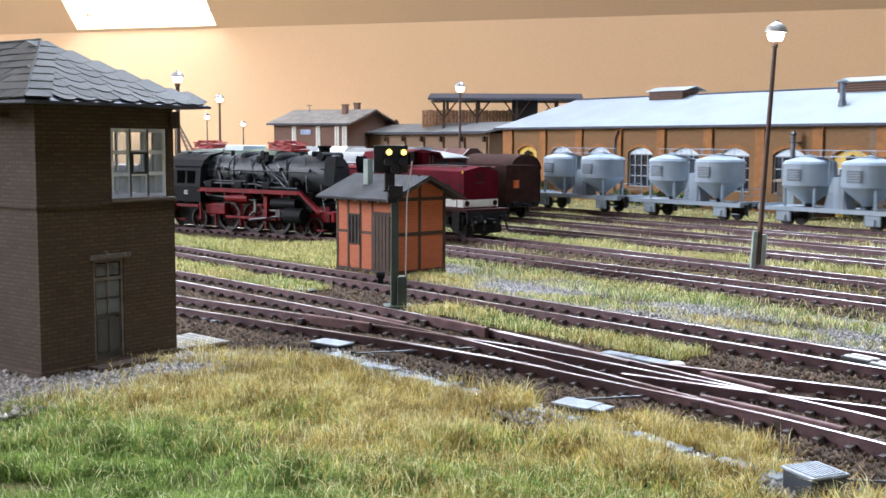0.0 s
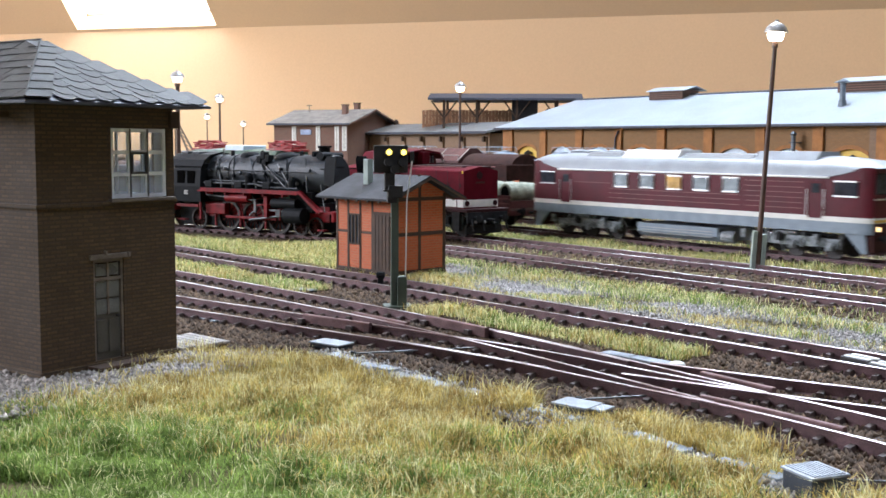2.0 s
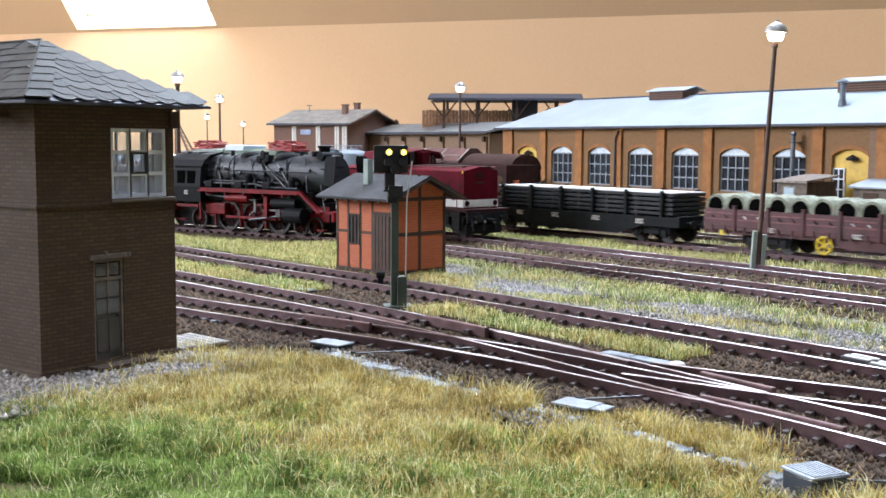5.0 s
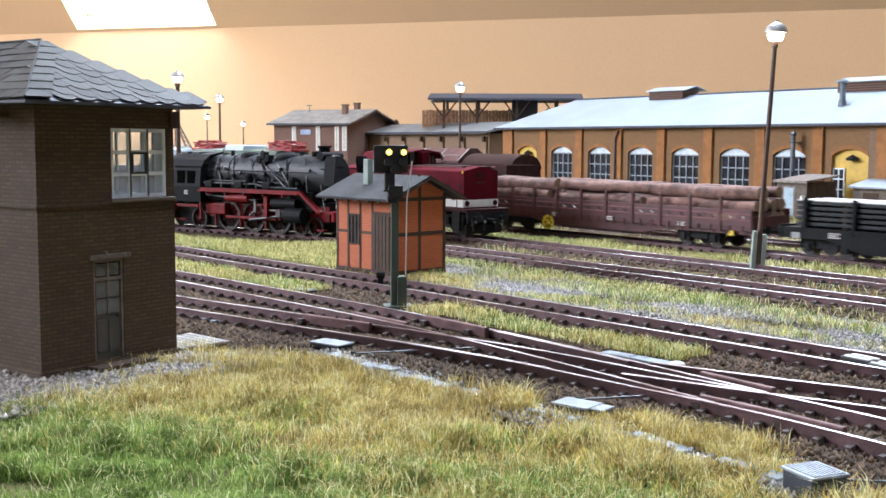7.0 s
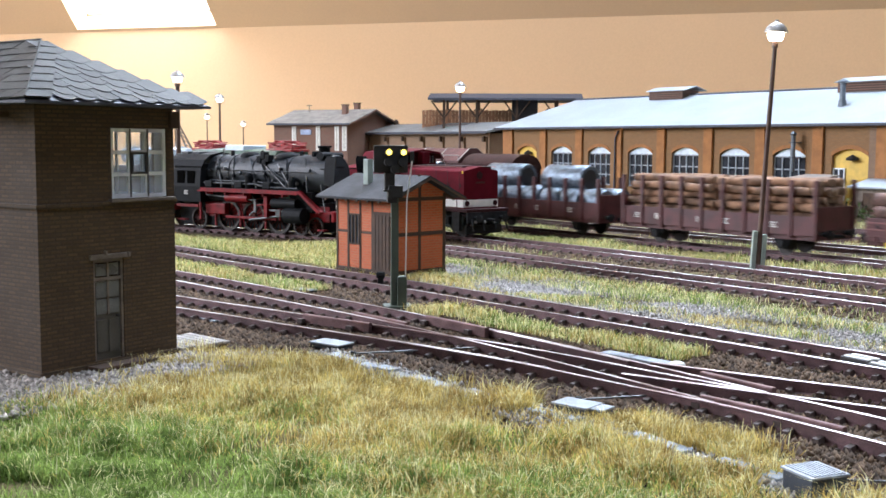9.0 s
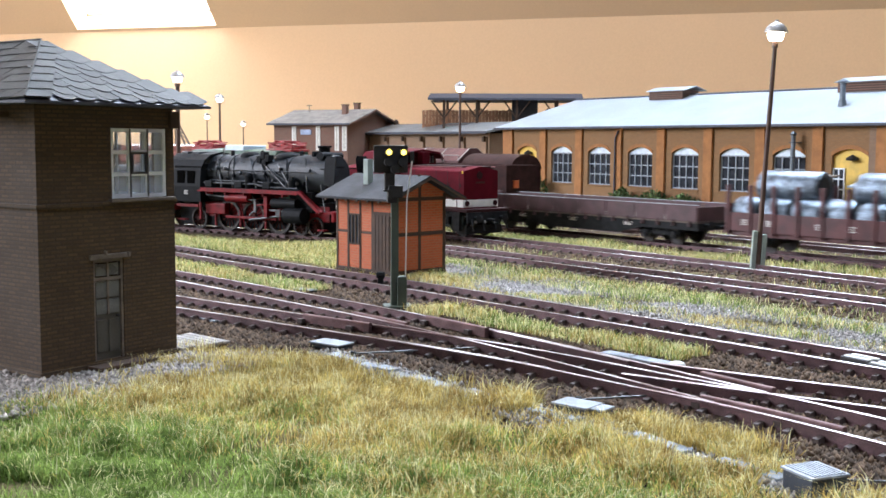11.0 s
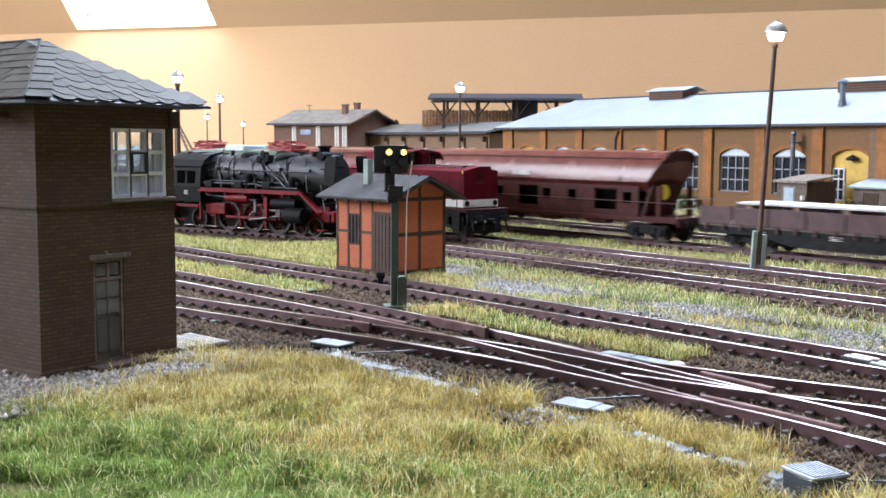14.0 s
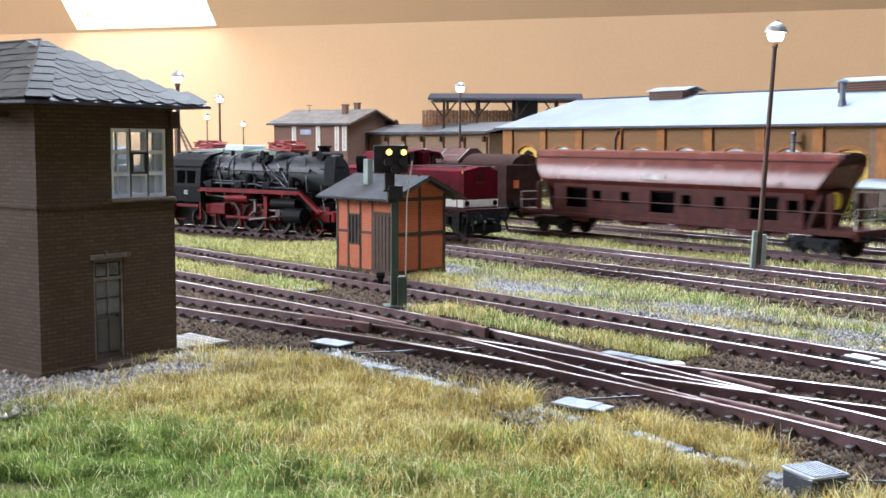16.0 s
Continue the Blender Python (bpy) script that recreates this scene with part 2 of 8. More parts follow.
def sleeper(parent, at, heading, length=2.5):
    key = round(length, 1)
    if key not in sleeper_mesh:
        bm = B()
        box(bm, -0.13, 0.13, -length / 2, length / 2, -0.43, -0.295, 0.012)
        ob = part("sleeper", bm, SLEEPER, parent)
        sleeper_mesh[key] = ob.data
    else:
        ob = new("sleeper", sleeper_mesh[key])
        ob.parent = parent
    ob.matrix_basis = P(at[0], at[1], 0, math.degrees(heading))


def chairs(lines, parent, spacing=0.63, drop=0.0):
    verts, faces = [], []
    for line in lines:
        pts = resample(line, spacing)
        xy = np.array([W(*p) for p in pts])
        t = np.gradient(xy, axis=0)
        t /= np.linalg.norm(t, axis=1)[:, None]
        for p, k in zip(xy, t):
            for side in (-1, 1):
                c0, c1 = 0.03 * side, 0.21 * side
                n0 = len(verts)
                for a, z in ((-0.085, -0.23), (-0.06, -0.12), (0.06, -0.12), (0.085, -0.23)):
                    for c in (c0, c1):
                        zz = z - drop + (0.0 if c == c0 or z < -0.15 else -0.03)
                        verts.append((p[0] + k[0] * a - k[1] * c, p[1] + k[1] * a + k[0] * c, zz))
                faces += [(n0, n0 + 1, n0 + 3, n0 + 2), (n0 + 2, n0 + 3, n0 + 5, n0 + 4), (n0 + 4, n0 + 5, n0 + 7, n0 + 6), (n0 + 1, n0 + 7, n0 + 5, n0 + 3)]
    tagged(raw("rail_chair", verts, faces, CHAIR, parent), kind="stuff")


def resample(line, step):
    s = np.r_[0, np.cumsum(np.linalg.norm(np.diff(line, axis=0), axis=1))]
    k = np.arange(0, s[-1], step)
    return np.stack([np.interp(k, s, line[:, 0]), np.interp(k, s, line[:, 1])], 1)


def bed(name, line, half, material, top=-0.235, parent=None):
    xy = np.array([W(*p) for p in resample(line, 0.7)])
    prof = [(-half - 0.35, -0.5), (-half, top - 0.06), (-half * 0.5, top), (half * 0.5, top), (half, top - 0.06), (half + 0.35, -0.45)]
    ob = part(name, sweep(B(), xy, prof), material, parent)
    return ob


def track(pts, label, near=False, chairs_on=True):
    line = smooth_line([np.array(p, float) for p in pts], 0.63)
    tr = thing("railway_track", P(0, 0, 0), label, "track", "yard tracks", "structure")
    bed("ballast_bed", line, 2.1, BALLAST, top=-0.30 if near else -0.235, parent=tr)
    for o in (-0.75, 0.75):
        rail(offset(line, o), tr)
    xy = np.array([W(*p) for p in line])
    t = np.gradient(xy, axis=0)
    if near:
        for p, k in zip(xy, t):
            sleeper(tr, p, math.atan2(k[1], k[0]))
    else:
        verts, faces = [], []
        for p, k in zip(xy, t / np.linalg.norm(t, axis=1)[:, None]):
            n0 = len(verts)
            for z in (-0.36, -0.225):
                for a, c in ((-0.13, -1.25), (0.13, -1.25), (0.13, 1.25), (-0.13, 1.25)):
                    verts.append((p[0] + k[0] * a - k[1] * c, p[1] + k[1] * a + k[0] * c, z))
            faces += [(n0 + 4, n0 + 5, n0 + 6, n0 + 7)] + [(n0 + i, n0 + (i + 1) % 4, n0 + 4 + (i + 1) % 4, n0 + 4 + i) for i in range(4)]
        tagged(raw("sleepers", verts, faces, SLEEPER, tr), kind="stuff")
    if chairs_on:
        chairs([offset(line, o) for o in (-0.75, 0.75)], tr, drop=0.02 if near else 0.0)
    return line


MAIN_V, SILO_V = 43.0, 58.3
T2 = [(-75, 22.4), (-64, 26.2), (-56, 28.9), (-48, 31.2), (-40, 32.0), (-30, 32.1), (0, 32.1), (14, 32.1)]
T3 = [(-60, 20.2), (-48.9, 21.35), (-43.5, 21.6), (-37, 22.0), (-32, 22.4), (-27, 22.65), (-20, 22.9), (-14, 23.1), (0, 23.6), (8, 23.9)]
tB = [(-60, 15.2), (-39, 17.05), (-32, 17.6), (-25, 18.05), (-20, 18.02), (-16, 17.8), (-12.5, 17.58)]
tC = [(-42, 10.6), (-36, 12.9), (-32.8, 14.0), (-30.3, 14.55), (-27.9, 15.12), (-25.6, 15.6), (-21.8, 16.5), (-18.3, 17.1), (-15, 17.35), (-12.5, 17.55), (-9.5, 17.46), (-2, 17.0)]
tE = [(-16, 18.1), (-13, 19.0), (-10.8, 19.75), (-4, 21.6), (2, 23.2)]
LINE3 = track(T3, "single straight yard track with rusty rails and shiny heads", True)
LINEB = track(tB, "front yard track of a turnout, rusty rails on brown ballast", True)
LINEC = track(tC, "curved diverging track of a turnout in brown ballast", True)
LINEE = track(tE, "second diverging track of a turnout in brown ballast", True)
LINE2 = track(T2, "yard track with a curve, rusty rails on brown ballast", False)
LINE1 = track([(-110, 37.1), (-40, 37.1), (-20, 37.0), (16, 37.0)], "straight yard track, rusty rails and shiny heads")
track([(-150, MAIN_V), (-40, MAIN_V), (40, MAIN_V)], "straight main track through the yard")
track([(-100, 48.2), (-40, 48.2), (20, 48.2)], "straight yard track beside the main track", chairs_on=False)
track([(-100, 53.2), (-40, 53.2), (20, 53.2)], "straight yard track with shiny rails", chairs_on=False)
track([(-150, SILO_V), (-40, SILO_V), (20, SILO_V)], "straight yard track in front of the loading hall", chairs_on=False)


# ---- more materials ----
def brick_mat(name, c, c2, joint, bw=0.5, bh=0.16, rough=0.85, jw=0.02, bump=0.5):
    m = mat(name, c, rough, var=0.18, scale=1.2, fine=18, bump=0)
    nt = m.node_tree
    N, L = nt.nodes, nt.links.new
    mp = next(q for q in N if q.type == "MAPPING")
    sep, add, com = N.new("ShaderNodeSeparateXYZ"), N.new("ShaderNodeMath"), N.new("ShaderNodeCombineXYZ")
    L(mp.outputs[0], sep.inputs[0])
    L(sep.outputs[0], add.inputs[0])
    L(sep.outputs[1], add.inputs[1])
    L(add.outputs[0], com.inputs[0])
    L(sep.outputs[2], com.inputs[1])
    bt = N.new("ShaderNodeTexBrick")
    bt.inputs["Scale"].default_value = 1.0
    bt.inputs["Brick Width"].default_value, bt.inputs["Row Height"].default_value = bw, bh
    bt.inputs["Mortar Size"].default_value = jw
    bt.inputs["Color1"].default_value, bt.inputs["Color2"].default_value, bt.inputs["Mortar"].default_value = (*c, 1), (*c2, 1), (*joint, 1)
    L(com.outputs[0], bt.inputs["Vector"])
    hs = next(q for q in N if q.type == "HUE_SAT")
    L(bt.outputs["Color"], hs.inputs["Color"])
    bp = N.new("ShaderNodeBump")
    bp.inputs["Strength"].default_value, bp.inputs["Distance"].default_value = bump, 0.03 * S
    bp.invert = True
    L(bt.outputs["Fac"], bp.inputs["Height"])
    L(bp.outputs[0], N["Principled BSDF"].inputs["Normal"])
    return m


SB_BRICK = brick_mat("dark_brown_brick", (0.108, 0.066, 0.032), (0.068, 0.041, 0.021), (0.058, 0.038, 0.023), 0.28, 0.09, bump=0.7)
HUT_BRICK = brick_mat("orange_brick", (0.60, 0.125, 0.036), (0.52, 0.10, 0.028), (0.48, 0.17, 0.075), 0.3, 0.1, 0.7)
HALL_BRICK = brick_mat("ochre_brick", (0.30, 0.155, 0.066), (0.25, 0.128, 0.052), (0.22, 0.138, 0.072), 0.3, 0.1)
PALE_BRICK = brick_mat("weathered_brick", (0.30, 0.19, 0.12), (0.25, 0.15, 0.10), (0.22, 0.16, 0.11), 0.3, 0.1)
RED_BRICK = brick_mat("dull_red_brick", (0.25, 0.12, 0.085), (0.20, 0.09, 0.07), (0.18, 0.13, 0.1), 0.3, 0.1)
PILASTER = mat("orange_pilaster_brick", (0.35, 0.155, 0.055), 0.85, var=0.15, scale=1.5)
SLATE = mat("grey_slate", (0.050, 0.051, 0.050), 0.6, var=0.25, scale=3, rand=0.35, spec=0.3)
FELT = mat("grey_roofing_felt", (0.045, 0.046, 0.05), 0.8, var=0.3, scale=1.5, spec=0.25)
STOREROOF = mat("grey_store_roof", (0.15, 0.155, 0.16), 0.7, var=0.2, scale=0.5, fine=8, bump=0.1)
HALLFRAME = mat("grey_blue_window_bars", (0.30, 0.35, 0.41), 0.5, var=0.1)
PIPEGREY = mat("blue_grey_stove_pipe", (0.14, 0.165, 0.19), 0.5, 0.3, var=0.25)
ROOFP = mat("pale_painted_roof", (0.28, 0.325, 0.37), 0.45, var=0.1, scale=0.35, fine=8, bump=0.1)
EAVES = mat("dark_eaves_board", (0.05, 0.055, 0.075), 0.6)
DARKWOOD = mat("dark_stained_wood", (0.07, 0.04, 0.025), 0.75, scale=3)
GREYWOOD = mat("weathered_grey_wood", (0.16, 0.13, 0.11), 0.8, scale=3)
PLANK = mat("pale_weathered_plank", (0.27, 0.245, 0.22), 0.7, scale=3, rand=0.3)
WINWHITE = mat("pale_window_frame", (0.78, 0.83, 0.90), 0.4, var=0.08)
PANE_DARK = mat("dark_window_pane", (0.03, 0.035, 0.045), 0.12, var=0.3, bump=0.02)
# Sky reflection as a pale colour for fanlights; also colours a roof cover
PANE_PALE = mat("pale_sky_tone", (0.66, 0.76, 0.86), 0.35, var=0.1, bump=0.02)
CURTAIN = mat("pale_curtain", (0.7, 0.69, 0.64), 0.8, var=0.15, scale=3)
DOORPANE = mat("dusty_grey_pane", (0.13, 0.135, 0.135), 0.3, var=0.2)
YELLOW = mat("yellow_ochre_paint", (0.75, 0.50, 0.10), 0.6, var=0.1)
BLUEDOOR = mat("pale_blue_door", (0.42, 0.55, 0.66), 0.5, var=0.1)
GREYDOOR = mat("grey_brown_door", (0.075, 0.07, 0.062), 0.6, var=0.15)
CLEAR = glass("clear_pane", (0.95, 0.97, 1.0))
HAZY = glass("hazy_window_pane", (0.86, 0.92, 1.0), 0.04)
HAZY.node_tree.nodes["Principled BSDF"].inputs["Transmission Weight"].default_value = 0.78
BLACK = mat("matt_black_paint", (0.018, 0.018, 0.02), 0.55, var=0.3)
GREENMAST = mat("grey_green_mast_paint", (0.075, 0.10, 0.08), 0.5, var=0.15)
CONC = mat("grey_concrete", (0.36, 0.38, 0.40), 0.8, var=0.15, scale=3)
PALEGREEN = mat("pale_green_concrete", (0.33, 0.40, 0.36), 0.7, var=0.15)
RUSTPOLE = mat("brown_pole_paint", (0.10, 0.055, 0.04), 0.5, var=0.2)
LAMP_ON = mat("warm_lamp_glow", (1.0, 0.86, 0.62), 0.4, bump=0, emit=16.0)
LAMP_STAR = mat("bright_lamp_glow", (1.0, 0.8, 0.5), 0.4, bump=0, emit=60.0)
SIGNAL_Y = mat("yellow_signal_glow", (1.0, 0.78, 0.12), 0.4, bump=0, emit=5.0)
CHROME = mat("bright_metal", (0.7, 0.7, 0.7), 0.3, 0.9, var=0.1)
ALU = mat("pale_metal_cap", (0.35, 0.34, 0.33), 0.4, 0.5, var=0.1)

# ---- bright sky seen through the roof window ----
bm = B()
out_ = Vector((-LY * SN, LX * SN, CS)) * 40
q_ = [slope_at(a, b) + out_ for a, b in ((-120, -60), (110, -60), (110, 200), (-120, 200))]
loft(bm, [q_, [p + out_ * 0.02 for p in q_]])
SKYGLOW = mat("overcast_sky", (0.9, 0.95, 1.0), 1.0, bump=0, var=0.02, emit=3.5)
tagged(part("backdrop", bm, SKYGLOW, None, "white overcast sky beyond the roof windows"), category="sky", kind="structure")


# ---- signal box ----
def translucent(m, share):
    """Lets a share of the light through a thin plastic or leaf material."""
    N, L = m.node_tree.nodes, m.node_tree.links.new
    tr, mx = N.new("ShaderNodeBsdfTranslucent"), N.new("ShaderNodeMixShader")
    L(next(q for q in N if q.type == "HUE_SAT").outputs[0], tr.inputs["Color"])
    mx.inputs[0].default_value = share
    L(N["Principled BSDF"].outputs[0], mx.inputs[1])
    L(tr.outputs[0], mx.inputs[2])
    L(mx.outputs[0], N["Material Output"].inputs["Surface"])
    return m


def lattice(parent, mats, x0, x1, z0, z1, cols, rows, y, bar=0.05, depth=0.06, open_=None, mirror_x=False):
    """A glazed window in the x, z plane at y: frame bars and one pane a field."""
    frame_m, pane_m = mats
    win = new("window")
    win.parent = parent
    bm = B()
    for x in np.linspace(x0, x1, cols + 1):
        box(bm, x - bar / 2, x + bar / 2, y - depth / 2, y + depth / 2, z0 - bar / 2, z1 + bar / 2)
    for z in np.linspace(z0, z1, rows + 1):
        box(bm, x0 - bar / 2, x1 + bar / 2, y - depth / 2 - 0.004, y + depth / 2 + 0.004, z - bar / 2, z + bar / 2)
    part("window_frame", bm, frame_m, win)
    for i in range(cols):
        for j in range(rows):
            bm = B()
            a, b = (x0 + (x1 - x0) * (i + k) / cols for k in (0, 1))
            c, d = (z0 + (z1 - z0) * (j + k) / rows for k in (0, 1))
            box(bm, a, b, y - 0.006, y + 0.006, c, d)
            pn = part("pane", bm, pane_m, win)
            if pane_m in (CLEAR, HAZY):
                pn.visible_shadow = False
    return win


def signal_box():
    sb = thing("signal_box", P(-8.455, 22.911, -0.15, 54.43), "dark brown brick signal box with grey slate hipped roof", "signal box")
    w, l, hh, t = 3.67, 7.0, 5.8, 0.22
    # the face with the door and the upper window, then the other three
    bm = quad_hole(B(), w, hh, [(1.9, 3.47, 3.72, 5.30), (1.36, 2.17, 0.15, 2.4)], 0, t)
    part("wall", bm, SB_BRICK, sb)
    part("wall", box(B(), 0, t, t, l, 0, hh), SB_BRICK, sb)
    part("wall", box(B(), 0, w, l, l + t, 0, hh), SB_BRICK, sb)
    bm = quad_hole(B(), l - t, hh, [(0.3, 6.0, 3.72, 5.30)], 0, t)
    bmesh.ops.transform(bm, matrix=pose(w, t, 0, 0, 0, 90), verts=bm.verts)
    part("wall", bm, SB_BRICK, sb)
    part("floor", box(B(), t, w - t, t, l, 3.45, 3.6), GREYWOOD, sb)
    part("plinth", box(B(), -0.06, w + 0.06, -0.06, l, 0, 0.12, 0.02), SB_BRICK, sb)
    part("string_course", box(B(), -0.05, w + 0.05, -0.05, l, 3.58, 3.68, 0.015), SB_BRICK, sb)
    lattice(sb, (WINWHITE, HAZY), 1.95, 3.42, 3.78, 5.25, 3, 3, 0.08, 0.085, 0.08)
    part("mullion", box(B(), 2.43, 2.46, 0.02, 0.06, 3.75, 5.28), BLACK, sb)
    part("mullion", box(B(), 2.92, 2.95, 0.02, 0.06, 3.75, 5.28), BLACK, sb)
    sash = new("casement")
    sash.parent = sb
    bm = B()
    for a, b, c, d in ((2.46, 2.51, 4.27, 4.76), (2.85, 2.90, 4.27, 4.76), (2.51, 2.85, 4.27, 4.32), (2.51, 2.85, 4.71, 4.76)):
        box(bm, a, b, 0.0, 0.03, c, d)
    part("casement_frame", bm, BLACK, sash)
    for a, b, c, d in ((1.905, 1.94, 3.74, 5.29), (3.435, 3.465, 3.74, 5.29), (1.94, 3.435, 3.725, 3.755), (1.94, 3.435, 5.265, 5.295)):
        part("reveal", box(B(), a, b, 0.125, 0.42, c, d), WINWHITE, sb, "white painted window reveal")
    part("window_sill", box(B(), 1.8, 3.6, -0.14, 0.0, 3.66, 3.73, 0.015), GREYWOOD, sb, "pale weathered sill board")
    # windows along the side away from the eye let the light through
    bm = B()
    for y in np.linspace(0.3 + t, 6.0 + t, 13):
        box(bm, w - t * 0.6, w - t * 0.4, y - 0.035, y + 0.035, 3.72, 5.3)
    for z in (3.76, 4.25, 4.75, 5.26):
        box(bm, w - t * 0.58, w - t * 0.42, 0.5, 6.2, z - 0.03, z + 0.03)
    part("window_frame", bm, WINWHITE, sb)
    # door
    door = part("door", box(B(), 1.40, 2.13, 0.09, 0.14, 0.15, 1.95), GREYDOOR, sb, "grey panelled door with glazed upper half")
    bm = B()
    for a, b, c, d in ((1.36, 1.42, 0.15, 2.4), (2.11, 2.17, 0.15, 2.4), (1.42, 2.11, 1.93, 2.0), (1.42, 2.11, 2.33, 2.4), (1.74, 1.79, 1.16, 1.93), (1.74, 1.79, 2.0, 2.33)):
        box(bm, a, b, 0.03, 0.15, c, d)
    part("door_frame", bm, GREYWOOD, sb)
    for a, b in ((1.46, 1.74), (1.79, 2.07)):
        for c, d in ((1.18, 1.5), (1.55, 1.9), (2.03, 2.3)):
            part("pane", box(B(), a, b, 0.06, 0.085, c, d), DOORPANE, door, "pane backed by a pale curtain")
        part("panel", box(B(), a, b, 0.06, 0.09, 0.3, 1.05, 0.02), GREYDOOR, door)
    part("handle", cyl(B(), (2.03, 0.02, 1.1), (2.03, 0.09, 1.1), 0.025, 8), BLACK, door)
    part("lintel", box(B(), 1.25, 2.28, -0.06, 0.05, 2.4, 2.52, 0.02), GREYWOOD, sb)
    part("bracket", box(B(), 2.24, 2.31, -0.1, 0.0, 2.42, 2.53, 0.02), GREYWOOD, sb)
    part("bracket", box(B(), 1.63, 1.68, -0.1, 0.0, 2.5, 2.6, 0.02), GREYWOOD, sb)
    part("step", box(B(), 1.1, 2.9, -0.5, -0.06, 0.0, 0.1, 0.02), DARKWOOD, sb)
    # roof
    o, ze, zr, ya = 0.62, 5.82, 7.26, 2.35
    bm = B()
    base = [(-o, -o, ze), (w + o, -o, ze), (w + o, l + o, ze), (-o, l + o, ze)]
    a, b = (w / 2, ya, zr), (w / 2, l - ya, zr)
    v = [bm.verts.new(p) for p in (*base, a, b)]
    lower = [bm.verts.new((p[0], p[1], p[2] - 0.055)) for p in base]
    for f in ((0, 1, 4), (1, 2, 5, 4), (2, 3, 5), (3, 0, 4, 5)):
        bm.faces.new([v[i] for i in f])
    for i in range(4):
        bm.faces.new((v[i], lower[i], lower[(i + 1) % 4], v[(i + 1) % 4]))
    bm.faces.new(lower[::-1])
    bmesh.ops.recalc_face_normals(bm, faces=bm.faces)
    roof = part("roof", bm, EAVES, sb, "grey slate hipped roof")
    part("eaves_bracket", box(B(), w - 0.16, w + 0.1, -0.12, 0.0, 5.3, 5.7, 0.03), DARKWOOD, sb)
    for y in np.arange(0.9, 6.5, 0.9):
        part("rafter", box(B(), -0.5, 0, y, y + 0.12, 5.5, 5.62), DARKWOOD, sb)
    # slates laid in courses on the two slopes that are seen
    mesh = None
    rg = random.Random(3)

    def slates(p0, p1, apex0, apex1, rows, width):
        nonlocal mesh
        p0, p1, a0, a1 = (Vector(q) for q in (p0, p1, apex0, apex1))
        nrm = (p1 - p0).cross(a0 - p0).normalized()
        up = nrm.cross((p1 - p0).normalized())
        along = (p1 - p0).normalized()
        run = (a0 - p0).dot(up) / rows
        for j in range(rows):
            f = (j + 0.02) / rows
            s, e = p0.lerp(a0, f), p1.lerp(a1, f)
            f1 = min(1.0, (j + 1.15) / rows)
            hip = p1.lerp(a1, f1)
            cut = (e - hip).dot(along)
            lift = nrm * 0.03
            quad = [e - along * (cut + 0.02) + lift * 1.6, e + lift * 1.6, hip + lift, hip - along * 0.02 + lift]
            part("hip_slate", loft(B(), [quad, [q + nrm * 0.022 for q in quad]]), SLATE, roof)
            e = e - along * cut
            ln = (e - s).length
            n = max(1, round(ln / width))
            for i in range(n):
                at = s + along * (ln * (i + 0.5 + 0.0) / n) + nrm * 0.03
                if mesh is None:
                    bm = B()
                    box(bm, -0.5, 0.5, 0, 1.14, 0.0, 0.022)
                    ob = part("slate", bm, SLATE, roof)
                    mesh = ob.data
                else:
                    ob = new("slate", mesh)
                    ob.parent = roof
                rot = Matrix((along, up, nrm)).transposed().to_4x4()
                sc = Matrix.Diagonal((ln / n * 0.985, run * 1.02, 1 + rg.random(), 1))
                ob.matrix_basis = Matrix.Translation(at * S) @ rot @ pose(0, 0, 0, -2.2, rg.uniform(-1, 1), rg.uniform(-0.8, 0.8)) @ sc

    slates(base[3], base[0], b, a, 8, 0.62)

    def slope_slates(p0, p1, top):
        """Slates in slanting courses with rounded corners, and a border of square ones along the near hip."""
        p0, p1, top = Vector(p0), Vector(p1), Vector(top)
        e = (p1 - p0).normalized()
        nrm = (p1 - p0).cross(top - p0).normalized()
        up = nrm.cross(e)
        wide, high = (p1 - p0).length, (top - p0).dot(up)
        mid = (top - p0).dot(e)
        frame_ = Matrix((e, up, nrm)).transposed().to_4x4()
        bm = B()
        out = [(-0.36, 0.42), (-0.36, -0.2), (-0.3, -0.3), (-0.18, -0.35), (0.3, -0.22), (0.36, -0.12), (0.36, 0.42)]
        loft(bm, [[(x, y, z) for x, y in out] for z in (0.0, 0.012)])
        shape = part("slate", bm, SLATE, roof)
        border = 0.5
        first = True
        for i in range(-3, 16):
            for j in range(-2, 13):
                x = 0.5 * i + 0.135 * j + rg.uniform(-0.02, 0.02)
                y = 0.40 * j - 0.09 * i + rg.uniform(-0.02, 0.02)
                f = y / high
                lo, hi = mid * f + border * (1 - 0.35 * f), wide - (wide - mid) * f
                y = max(y, 0.35) if y > 0.0 else y
                f = y / high
                if not (0.1 < y < high - 0.05 and lo - 0.05 < x < hi + 0.12):
                    continue
                x = min(x, hi - 0.3)
                if first:
                    ob, first = shape, False
                else:
                    ob = new("slate", shape.data)
                    ob.parent = roof
                at = p0 + e * x + up * y + nrm * (0.022 + 0.003 * rg.random())
                ob.matrix_basis = Matrix.Translation(at * S) @ frame_ @ pose(0, 0, 0, -1.9 + rg.uniform(-0.5, 0.5), 1.5 + rg.uniform(-0.5, 0.5), 12 + rg.uniform(-2, 2))
        n = 8
